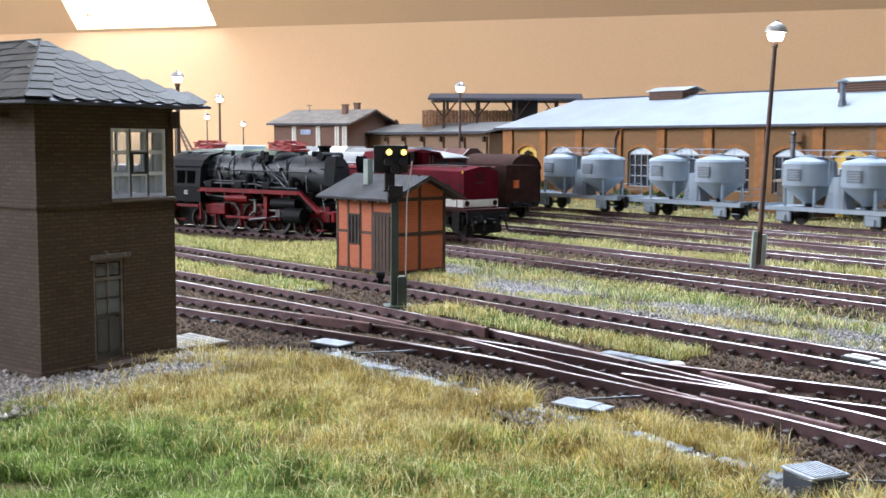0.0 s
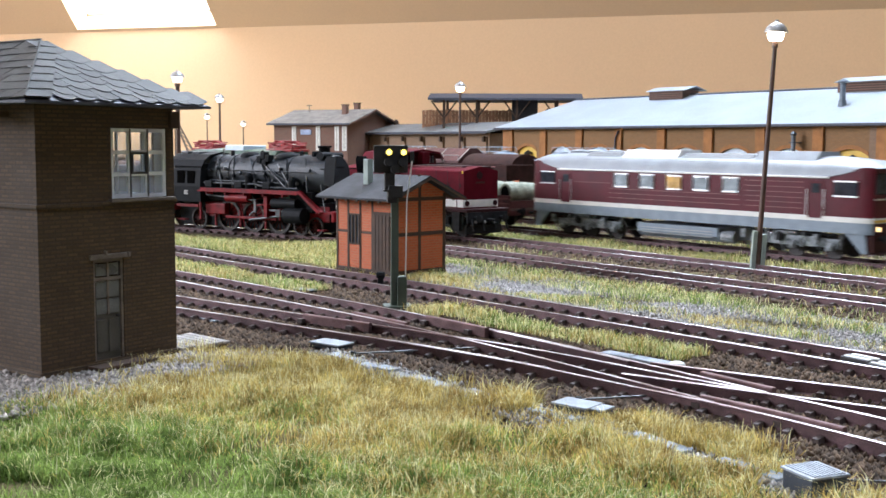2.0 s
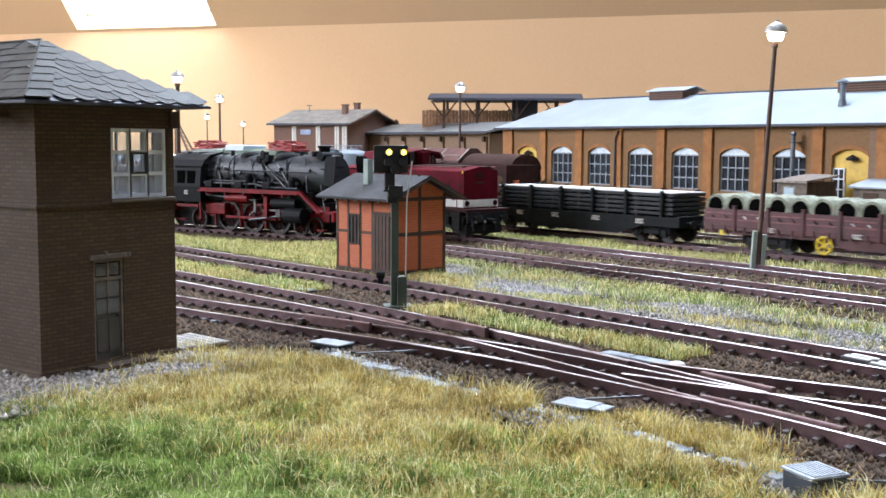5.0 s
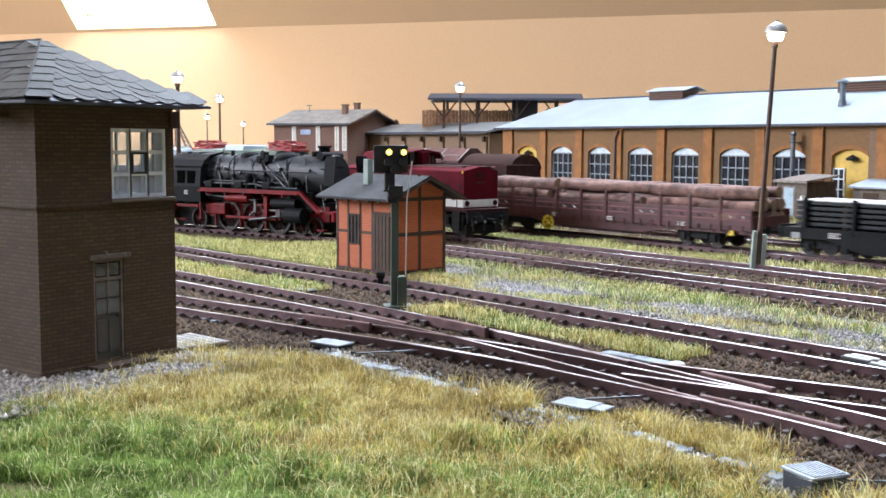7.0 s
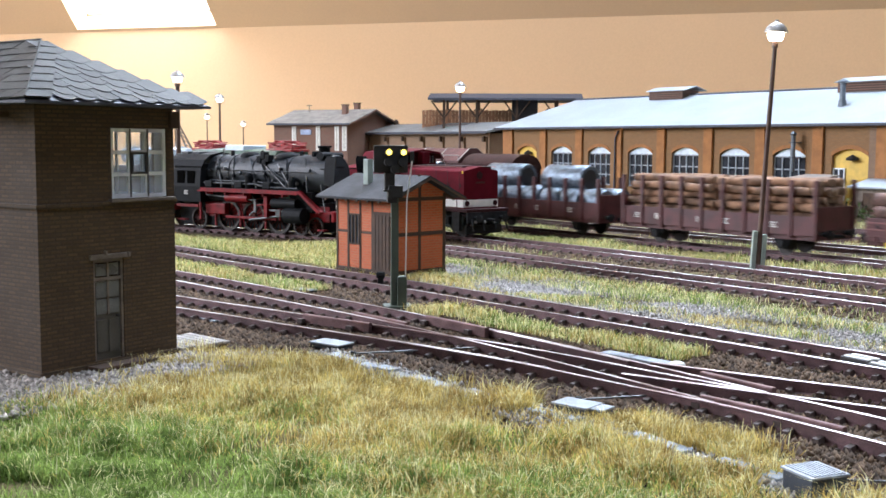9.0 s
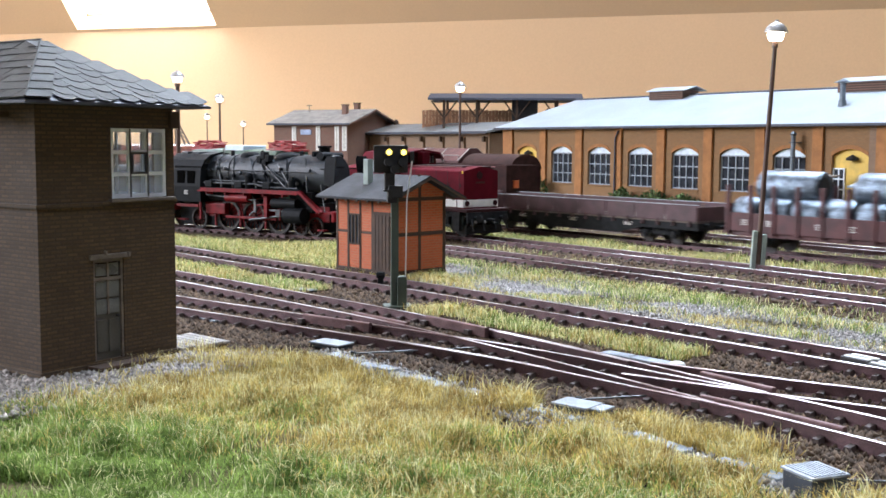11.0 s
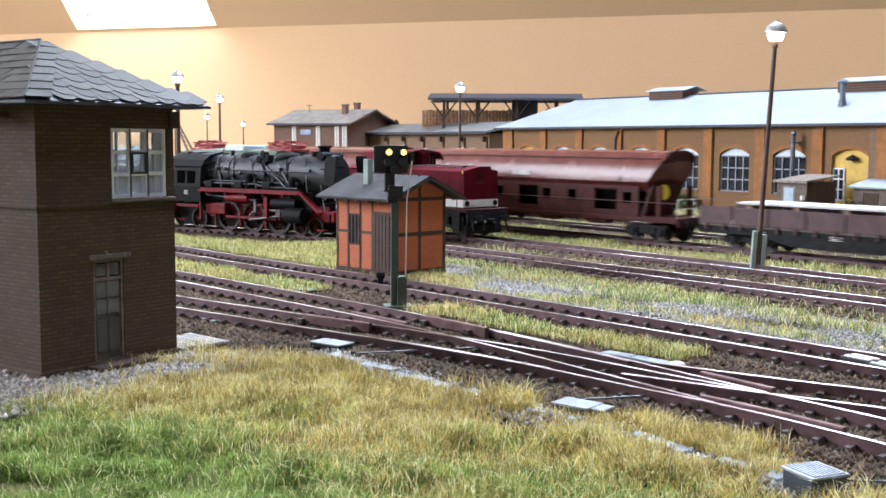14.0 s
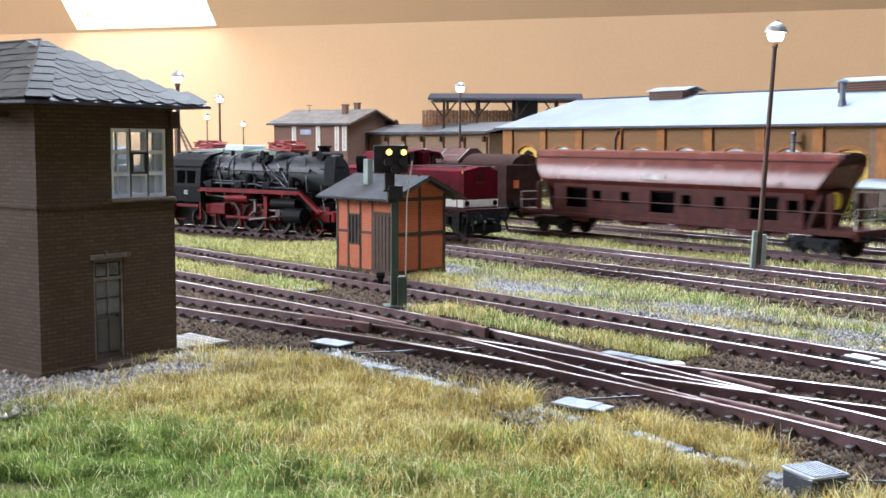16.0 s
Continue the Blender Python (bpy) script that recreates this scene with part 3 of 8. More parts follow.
        for k in range(n):
            f0, f1 = k / n, min(1.0, (k + 1.12) / n)
            q0, q1 = p0 + e * (mid * f0) + up * (high * f0), p0 + e * (mid * f1) + up * (high * f1)
            w0, w1 = (border + 0.1) * (1 - 0.35 * f0), (border + 0.1) * (1 - 0.35 * f1)
            low, top_ = nrm * 0.07, nrm * 0.045
            lower = [q0 + low, q0 + e * w0 + low, q1 + e * min(w1, wide * (1 - f1) + 0.02) + top_, q1 + top_]
            part("hip_slate", loft(B(), [lower, [p + nrm * 0.014 for p in lower]]), SLATE, roof)

    slope_slates(base[0], base[1], a)
    bm = B()
    for p, q in ((base[0], a), (a, b)):
        cyl(bm, Vector(p) + Vector((0, 0, 0.08)), Vector(q) + Vector((0, 0, 0.08)), 0.022, 6)
    part("ridge_cap", bm, SLATE, roof)
    bm = B()
    box(bm, 1.6, 2.1, 4.8, 5.3, 6.4, 8.4, 0.02)
    box(bm, 1.53, 2.17, 4.73, 5.37, 8.4, 8.6, 0.02)
    part("chimney", bm, SB_BRICK, sb, "brown brick chimney stack")


signal_box()


# ---- half-timbered hut ----
def hut():
    ob = thing("brick_hut", P(-1.861, 41.065, -0.08, 44.16), "orange brick half-timbered hut with a grey felt roof, beside the track", "hut")
    w, l, he, hr, xr, t = 2.70, 3.36, 3.02, 3.6, 1.38, 0.15
    gable = [(0, 0), (w, 0), (w, he), (xr, hr), (0, he)]
    for y0, y1 in ((0, t), (l - t, l)):
        part("wall", loft(B(), [[(x, y, z) for x, z in gable] for y in (y0, y1)]), HUT_BRICK, ob)
    for x0, x1 in ((0, t), (w - t, w)):
        part("wall", box(B(), x0, x1, t, l - t, 0, he), HUT_BRICK, ob)
    part("plinth", box(B(), -0.03, w + 0.03, -0.03, l + 0.03, -0.15, 0.0), DARKWOOD, ob)
    p = 0.025
    for x in (0.0, 1.26, w - 0.14):
        part("post", box(B(), x, x + 0.14, -p, 0.0, 0, he + (0.72 if 1 < x < 2 else 0), 0.008), DARKWOOD, ob)
    part("rail", box(B(), 0, w, -p - 0.006, 0, 1.42, 1.56, 0.008), DARKWOOD, ob)
    part("rail", box(B(), 0, w, -p - 0.006, 0, 2.74, 2.88, 0.008), DARKWOOD, ob)
    part("rail", box(B(), 0, w, -p - 0.006, 0, 0.0, 0.12, 0.008), DARKWOOD, ob)
    for y in (0.0, 1.14, 1.86, 2.58, l - 0.1):
        part("post", box(B(), -p, 0.0, y, y + 0.1, 0, he, 0.008), DARKWOOD, ob)
    for a, b in ((1.14, 1.9), (2.6, l)):
        part("rail", box(B(), -p - 0.006, 0, a, b, 1.45, 1.55, 0.008), DARKWOOD, ob)
    part("rail", box(B(), -p - 0.006, 0, 0, l, 0.0, 0.1, 0.008), DARKWOOD, ob)
    part("rail", box(B(), -p - 0.006, 0, 0, l, 2.72, 2.82, 0.008), DARKWOOD, ob)
    part("rail", box(B(), -p - 0.006, 0, 0.0, 1.2, 2.24, 2.33, 0.008), DARKWOOD, ob)
    door = part("door", box(B(), -0.035, -0.005, 0.16, 1.14, 0.1, 2.24), DARKWOOD, ob, "brown plank door")
    for y in np.linspace(0.2, 0.98, 5):
        part("board", box(B(), -0.05, -0.035, y, y + 0.152, 0.14, 2.2), DARKWOOD, door)
    win = new("window")
    win.parent = ob
    part("pane", box(B(), -0.012, 0.0, 1.96, 2.58, 1.05, 2.15), PANE_DARK, win)
    bm = B()
    for y in (1.93, 2.14, 2.34, 2.55):
        box(bm, -0.045, -0.012, y, y + 0.06, 1.0, 2.2)
    for z in (1.0, 2.14):
        box(bm, -0.045, -0.012, 1.93, 2.61, z, z + 0.06)
    part("window_frame", bm, DARKWOOD, win)
    # roof: two slopes of felt
    ov, og = 0.62, 0.55
    for side in (-1, 1):
        xe = xr + side * ((xr if side < 0 else w - xr) + ov)
        sl = (hr - he) / (xr if side < 0 else w - xr)
        ze = hr - sl * abs(xe - xr)
        sec = [(xr, hr + 0.02), (xe, ze + 0.02), (xe, ze + 0.1), (xr, hr + 0.11)]
        part("roof", loft(B(), [[(x, y, z) for x, z in sec] for y in (-og, l + og)]), FELT, ob, "grey felt roof slope")
        part("bargeboard", loft(B(), [[(x, y, z - 0.07) for x, z in sec] for y in (-og - 0.03, -og)]), DARKWOOD, ob)
        for y in np.linspace(0.1, l - 0.1, 6):
            part("rafter", loft(B(), [[(x, yy, z - 0.08) for x, z in sec] for yy in (y, y + 0.1)]), DARKWOOD, ob)
    bm = B()
    box(bm, 0.45, 0.72, 2.0, 2.27, 3.2, 4.3, 0.015)
    part("chimney", bm, PALEGREEN, ob, "pale square chimney")


hut()


# ---- light signal ----
def signal():
    ob = thing("light_signal", P(-1.39, 33.45, -0.15, 8), "tall light signal on a green mast, two yellow lights lit", "signal")
    part("base", box(B(), -0.42, 0.42, -0.36, 0.36, 0, 0.07, 0.02), GREENMAST, ob)
    bm = B()
    box(bm, -0.2, -0.04, -0.12, 0.12, 0.0, 3.45, 0.01)
    box(bm, -0.08, 0.03, -0.09, 0.09, 0.0, 3.45)
    part("mast", bm, GREENMAST, ob)
    part("relay_box", box(B(), -0.02, 0.27, -0.22, 0.2, 0.05, 0.95, 0.02), GREENMAST, ob)
    head = part("head_board", box(B(), -0.72, 0.31, -0.02, 0.1, 4.1, 4.93, 0.02), BLACK, ob, "black signal head board")
    for x in (-0.27, 0.17):
        part("lamp", lathe(B(), (x, -0.16, 4.72), [(0.065, -0.02), (0.082, 0.01), (0.07, 0.03)], 14, "Y"), SIGNAL_Y, head, "lit yellow lens")
        part("hood", cyl(B(), (x, -0.02, 4.72), (x, -0.26, 4.735), 0.11, 14, caps=False), BLACK, head)
    for x, z in ((-0.3, 4.42), (0.12, 4.42), (-0.1, 4.2)):
        part("hood", cyl(B(), (x, -0.02, z), (x, -0.32, z + 0.02), 0.125, 14), BLACK, head)
    bm = B()
    box(bm, -0.32, -0.02, -0.25, 0.12, 3.2, 3.62, 0.02)
    box(bm, -0.4, -0.1, -0.18, 0.1, 3.6, 4.1, 0.02)
    box(bm, -0.45, -0.2, -0.4, 0.0, 3.55, 3.6)
    part("bracket", bm, BLACK, ob)
    part("lower_head", box(B(), -0.3, 0.14, -0.3, 0.1, 3.35, 3.72, 0.02), BLACK, ob)
    part("side_lamp", box(B(), 0.38, 0.5, -0.1, 0.0, 4.4, 4.75, 0.01), BLACK, ob)
    bm = B()
    cyl(bm, (0.24, -0.1, 0.9), (0.27, -0.15, 3.3), 0.022, 6)
    cyl(bm, (0.27, -0.15, 3.3), (0.43, -0.1, 4.45), 0.022, 6)
    part("cable", bm, WHITE, ob, "pale bent cable")


signal()


# ---- yard lamps ----
def yard_lamp(x, y, hgt, lean=0.0, glow=None, arm=False, label="tall brown yard lamp with a domed shade, lit", foot=False, r=0.1, d=0.46):
    ob = thing("yard_lamp", P(x, y, -0.2, 0, 0, lean), label, "lamp", "yard lamps")
    part("pole", cyl(B(), (0, 0, 0), (0, 0, hgt - 0.25), r * 1.15, 12, r * 0.85), RUSTPOLE, ob, smooth=True)
    part("bulb", lathe(B(), (0, 0, hgt - 0.3), [(0.08, -0.2), (0.26, -0.16), (0.34, 0.08), (0.3, 0.14)], 16), glow or LAMP_ON, ob, "glowing glass bowl", smooth=True)
    part("shade", lathe(B(), (0, 0, hgt - 0.25), [(d, 0.1), (d, 0.14), (d * 0.85, 0.3), (d * 0.55, 0.44), (0.1, 0.52), (0.08, 0.6)], 20), ALU, ob, "grey metal dome", smooth=True)
    part("collar", cyl(B(), (0, 0, hgt - 0.75), (0, 0, hgt - 0.42), r * 1.3, 12, r), RUSTPOLE, ob)
    if foot:
        for s in (-1, 1):
            part("foot_post", box(B(), 0.19 * s - 0.09, 0.19 * s + 0.09, -0.12, 0.12, 0, 1.5 - 0.06 * s, 0.02), PALEGREEN, ob, "pale green concrete foot")
    return ob


yard_lamp(12.84, 44.8, 9.7, 2.7, foot=True)
yard_lamp(1.28, 88, 9.6, 0, LAMP_STAR, label="yard lamp with a very bright bulb beside the sidings")
yard_lamp(-18.2, 76, 9.55, 0, r=0.16, d=0.5)
yard_lamp(-22.4, 111, 9.5, 0, r=0.12, d=0.5)
yard_lamp(-32.0, 150, 8.6, 0, d=0.45, r=0.09)
yard_lamp(-30.0, 166, 7.9, 0, d=0.45, r=0.09)
yard_lamp(-39.5, 163, 8.0, 0, d=0.5, r=0.1)


# ---- loading hall ----
def arch(x0, x1, z0, zs, zt, n=8):
    """Outline of a segmental arch window, counter-clockwise."""
    pts = [(x0, z0), (x1, z0)]
    for k in range(n + 1):
        f = k / n
        x = x1 + (x0 - x1) * f
        pts.append((x, zs + (zt - zs) * math.sin(math.pi * f) ** 0.8))
    return pts


def hall():
    ob = thing("loading_hall", P(11.035, 103.536, 0, -56.49), "long ochre brick hall with arched windows and a pale roof", "hall")
    x0, x1, he, hr, depth = -8.95, 58.0, 6.3, 9.25, 14.0
    cols = [(5.241 * i, -1.5, 1.5) for i in range(-1, 9)]
    # facade between the windows, then arched heads
    edges = [x0]
    for c, a, b in cols:
        edges += [c + a, c + b]
    edges.append(x1)
    for a, b in zip(edges[::2], edges[1::2]):
        part("wall", box(B(), a, b, 0, 0.5, -0.3, he), HALL_BRICK if a < 32 else PALE_BRICK, ob)
    for c, a, b in cols:
        bm = B()
        if not (30 < c < 33 or c < 0):
            part("wall", box(B(), c + a, c + b, 0, 0.5, -0.3, 1.2), HALL_BRICK, ob)
        n = 10
        top = [(c + b + (a - b) * k / n, 4.1 + 0.5 * math.sin(math.pi * k / n) ** 0.8) for k in range(n + 1)]
        for (xa, za), (xb, zb) in zip(top, top[1:]):
            loft(bm, [[(xa, y, za), (xb, y, zb), (xb, y, he), (xa, y, he)] for y in (0, 0.5)])
        bmesh.ops.remove_doubles(bm, verts=bm.verts, dist=1e-4)
        part("arch_wall", bm, HALL_BRICK, ob)
        # arch band, sill
        bm = B()
        for (xa, za), (xb, zb) in zip(top, top[1:]):
            loft(bm, [[(xa, y, za), (xb, y, zb), (xb, y, zb + 0.28), (xa, y, za + 0.28)] for y in (-0.05, 0.0)])
        bmesh.ops.remove_doubles(bm, verts=bm.verts, dist=1e-4)
        part("arch_band", bm, PILASTER, ob)
        if 30 < c < 33 or c < 0:
            bm = loft(B(), [[(x, y, z) for x, z in arch(c - 1.5, c + 1.5, -0.2, 4.1, 4.6)] for y in (0.25, 0.4)])
            gate = part("gate", bm, YELLOW, ob, "yellow ochre arched gateway infill")
            lattice(ob, (WINWHITE, PANE_DARK), c - 1.45, c - 0.55, 1.0, 3.2, 2, 3, 0.2, 0.1, 0.1)
            part("door", box(B(), c + 0.45, c + 1.25, 0.12, 0.25, 0, 2.0, 0.02), BLUEDOOR, ob, "pale blue door")
            part("wall_lamp", lathe(B(), (c + 0.2, 0.0, 3.9), [(0.05, 0.3), (0.45, 0.05), (0.4, -0.1), (0.1, -0.12)], 12), BLACK, ob)
            continue
        part("window_sill", box(B(), c + a - 0.1, c + b + 0.1, -0.07, 0.05, 1.08, 1.2, 0.02), HALL_BRICK, ob)
        win = new("window")
        win.parent = ob
        half = 1.5
        bm = loft(B(), [[(x, y, z) for x, z in arch(c - half, c + half, 1.2, 4.1, 4.6)] for y in (0.3, 0.34)])
        part("pane", bm, PANE_DARK, win, "dark small-paned glazing")
        bm = B()
        n = 10
        top_in = [(c + half + (-2 * half) * k / n, 4.02 + 0.58 * math.sin(math.pi * k / n) ** 0.8) for k in range(n + 1)]
        for (xa, za), (xb, zb) in zip(top_in, top_in[1:]):
            loft(bm, [[(xa, y, 3.98), (xb, y, 3.98), (xb, y, zb), (xa, y, za)] for y in (0.22, 0.28)])
        bmesh.ops.remove_doubles(bm, verts=bm.verts, dist=1e-4)
        # the mirrored sky is painted on as a pale arch
        part("fanlight", bm, PANE_PALE, win, "fanlight coloured pale for the sky it mirrors")
        bm = B()
        for x in np.linspace(c - half, c + half, 5):
            wd = 0.1 if abs(x - c) > 1.4 else 0.042
            box(bm, x - wd, x + wd, 0.18, 0.28, 1.2, 4.05)
        for z in (1.26, 2.15, 3.05, 3.98):
            box(bm, c - half, c + half, 0.176, 0.276, z - 0.045, z + 0.045)
        part("window_frame", bm, HALLFRAME, win)
    for i in range(-2, 9):
        x = 5.241 * i + 2.62
        if x0 < x:
            part("pilaster", box(B(), x - 0.45, x + 0.45, -0.22, 0.0, -0.3, he - 0.05, 0.03), PILASTER, ob)
    part("pilaster", box(B(), x0, x0 + 0.7, -0.22, 0, -0.3, he - 0.05, 0.03), PILASTER, ob)
    part("wall", box(B(), x0, x0 + 0.5, 0.5, depth, -0.3, he), HALL_BRICK, ob)
    part("wall", box(B(), x1 - 0.5, x1, 0.5, depth, -0.3, he), HALL_BRICK, ob)
    part("wall", box(B(), x0, x1, depth, depth + 0.5, -0.3, he), HALL_BRICK, ob)
    part("cornice", box(B(), x0 - 0.1, x1, -0.3, 0.0, he - 0.05, he + 0.12, 0.03), PILASTER, ob)
    # roof, hipped at the end that is seen
    o = 0.7
    base = [(x0 - o, -o, he + 0.1), (x1 + o, -o, he + 0.1), (x1 + o, depth + o, he + 0.1), (x0 - o, depth + o, he + 0.1)]
    a, b = (x0 + 2.7, 7.0, hr), (x1 - 2, 7.0, hr)
    bm = B()
    v = [bm.verts.new(p) for p in (*base, a, b)]
    lo = [bm.verts.new((p[0], p[1], p[2] - 0.18)) for p in base]
    for f in ((0, 1, 5, 4), (1, 2, 5), (2, 3, 4, 5), (3, 0, 4)):
        bm.faces.new([v[i] for i in f])
    for i in range(4):
        bm.faces.new((v[i], lo[i], lo[(i + 1) % 4], v[(i + 1) % 4]))
    bm.faces.new(lo[::-1])
    bmesh.ops.recalc_face_normals(bm, faces=bm.faces)
    roof = part("roof", bm, ROOFP, ob, "pale bluish white painted roof")
    part("gutter", box(B(), x0 - o - 0.08, x1, -o - 0.14, -o - 0.004, he - 0.12, he + 0.1, 0.04), EAVES, ob, "dark blue-grey gutter")
    part("ridge", cyl(B(), (a[0], 7, hr + 0.03), (b[0], 7, hr + 0.03), 0.1, 8), EAVES, ob)
    for xa, xb in ((5.2, 9.4), (25.7, 33.4), (46, 52)):
        part("ridge_vent", box(B(), xa, xb, 6.0, 8.0, hr - 0.5, hr + 0.42), RED_BRICK, ob, "dark louvred ridge vent")
        sec = [(5.7, hr + 0.36), (7.0, hr + 0.72), (8.3, hr + 0.36), (8.3, hr + 0.42), (7.0, hr + 0.79), (5.7, hr + 0.42)]
        part("vent_roof", prism(B(), sec, xa - 0.12, xb + 0.75), ROOFP, ob, "pale grey vent roof")
        for k in range(4):
            part("louvre", box(B(), xa + 0.1, xb - 0.1, 5.955, 6.0, hr - 0.32 + k * 0.18, hr - 0.24 + k * 0.18), DARKWOOD, ob)
    bm = B()
    cyl(bm, (28.4, 3.0, 7.3), (28.4, 3.0, 9.5), 0.21, 12)
    cyl(bm, (28.4, 3.0, 7.2), (28.4, 3.0, 8.15), 0.38, 12, 0.26)
    part("ventilator", bm, PIPEGREY, ob, "blue-grey metal stove pipe on the roof")
    part("stack_cap", lathe(B(), (28.4, 3.0, 9.4), [(0.21, 0), (0.42, 0.06), (0.4, 0.14), (0.1, 0.3)], 12), PIPEGREY, ob)
    part("flashing", loft(B(), [[(27.6, 2.3, z), (29.4, 2.3, z), (29.4, 3.0, z + 0.27), (27.6, 3.0, z + 0.27)] for z in (7.33, 7.4)]), EAVES, ob)
    part("flue", cyl(B(), (27.1, -0.7, 2.9), (27.1, -0.7, 5.6), 0.17, 10), PIPEGREY, ob, "blue-grey stove flue on the wall")
    part("flue_cap", lathe(B(), (27.1, -0.7, 5.55), [(0.17, 0), (0.27, 0.08), (0.08, 0.3)], 10), PIPEGREY, ob)
    for z in (3.9, 5.0):
        part("flue_clip", box(B(), 26.88, 27.32, -0.9, 0.0, z, z + 0.07), EAVES, ob)
    bm = B()
    cyl(bm, (8.1, -0.35, 6.0), (7.7, -0.35, 5.3), 0.08, 8)
    cyl(bm, (7.7, -0.35, 5.3), (7.7, -0.35, 0.2), 0.08, 8)
    part("downpipe", bm, EAVES, ob)


hall()


def tool_shed():
    ob = thing("tool_shed", P(22.6, 77.3, -0.05, -56.5), "small grey wooden shed with a pale blue door", "shed")
    x0, w, l = 0.95, 3.45, 3.1
    part("wall", box(B(), x0, w, 0, l, 0, 2.4, 0.02), GREYWOOD, ob)
    bm = loft(B(), [[(x, y, z) for y, z in ((-0.25, 2.4), (l + 0.2, 2.78), (l + 0.2, 2.88), (-0.25, 2.5))] for x in (x0 - 0.15, w + 0.2)])
    part("roof", bm, GREYWOOD, ob, "grey-brown flat roof")
    part("fascia", box(B(), x0 - 0.15, w + 0.2, -0.29, -0.254, 2.34, 2.5), PLANK, ob)
    part("door_frame", box(B(), 1.5, 2.5, -0.03, 0.0, 0.0, 2.1), PLANK, ob)
    part("door", box(B(), 1.6, 2.4, -0.06, -0.034, 0.1, 2.0, 0.01), BLUEDOOR, ob, "pale blue door")
    for k in range(6):
        part("board", box(B(), w, w + 0.03, 0.05 + k * 0.5, 0.5 + k * 0.5, 0.02, 2.38), DARKWOOD, ob)
    part("wall_lamp", box(B(), 3.15, 3.35, -0.3, 0.0, 1.2, 1.5, 0.02), WHITE, ob)


tool_shed()


def lean_to():
    ob = thing("lean_to_store", P(11.035, 103.536, 0, -56.49), "low grey lean-to store against the hall wall", "store")
    part("wall", box(B(), 33.4, 39.5, -2.2, -0.25, -0.3, 2.1, 0.03), GREYWOOD, ob)
    part("roof", loft(B(), [[(x, y, z) for y, z in ((-2.6, 2.0), (-0.23, 2.5), (-0.23, 2.62), (-2.6, 2.12))] for x in (33.2, 39.7)]), ROOFP, ob, "pale grey sloping roof")
    for x in (34.2, 36.0, 37.8):
        part("hatch", box(B(), x, x + 1.2, -2.24, -2.2, 0.3, 1.7, 0.02), DARKWOOD, ob)


lean_to()


# ---- buildings at the back of the yard ----
def long_shed():
    # low store with a pale flat roof, its near end by the hall
    ob = thing("low_store", P(-14.2, 150.5, 0, -59.5), "low weathered brick store with a grey roof", "shed")
    l = 37.6
    part("wall", box(B(), -4.5, l, 0, 9, -0.3, 5.9), PALE_BRICK, ob)
    sec = [(-0.9, 5.9), (4.5, 7.0), (9.9, 5.9), (9.9, 6.15), (4.5, 7.25), (-0.9, 6.15)]
    part("roof", prism(B(), sec, -5.3, l + 0.8), STOREROOF, ob, "grey roof")
    part("eaves_board", box(B(), -5.3, l + 0.8, -1.0, -0.904, 5.85, 6.1), EAVES, ob)
    for k in range(-1, 9):
        part("pilaster", box(B(), 0.4 + k * 4.55, 0.9 + k * 4.55, -0.25, 0, -0.3, 5.5), PALE_BRICK, ob)
        part("bracket", box(B(), 0.5 + k * 4.55, 0.8 + k * 4.55, -0.55, -0.25, 5.0, 5.6), DARKWOOD, ob)
    for xx in (8, 20):
        part("vent", lathe(B(), (xx, 4.5, 7.1), [(0.35, 0), (0.35, 0.5), (0.1, 0.8)], 10), DARKWOOD, ob)


long_shed()


OFFICEROOF = mat("pale_dusty_roof", (0.20, 0.185, 0.17), 0.85, var=0.2, scale=1.0)


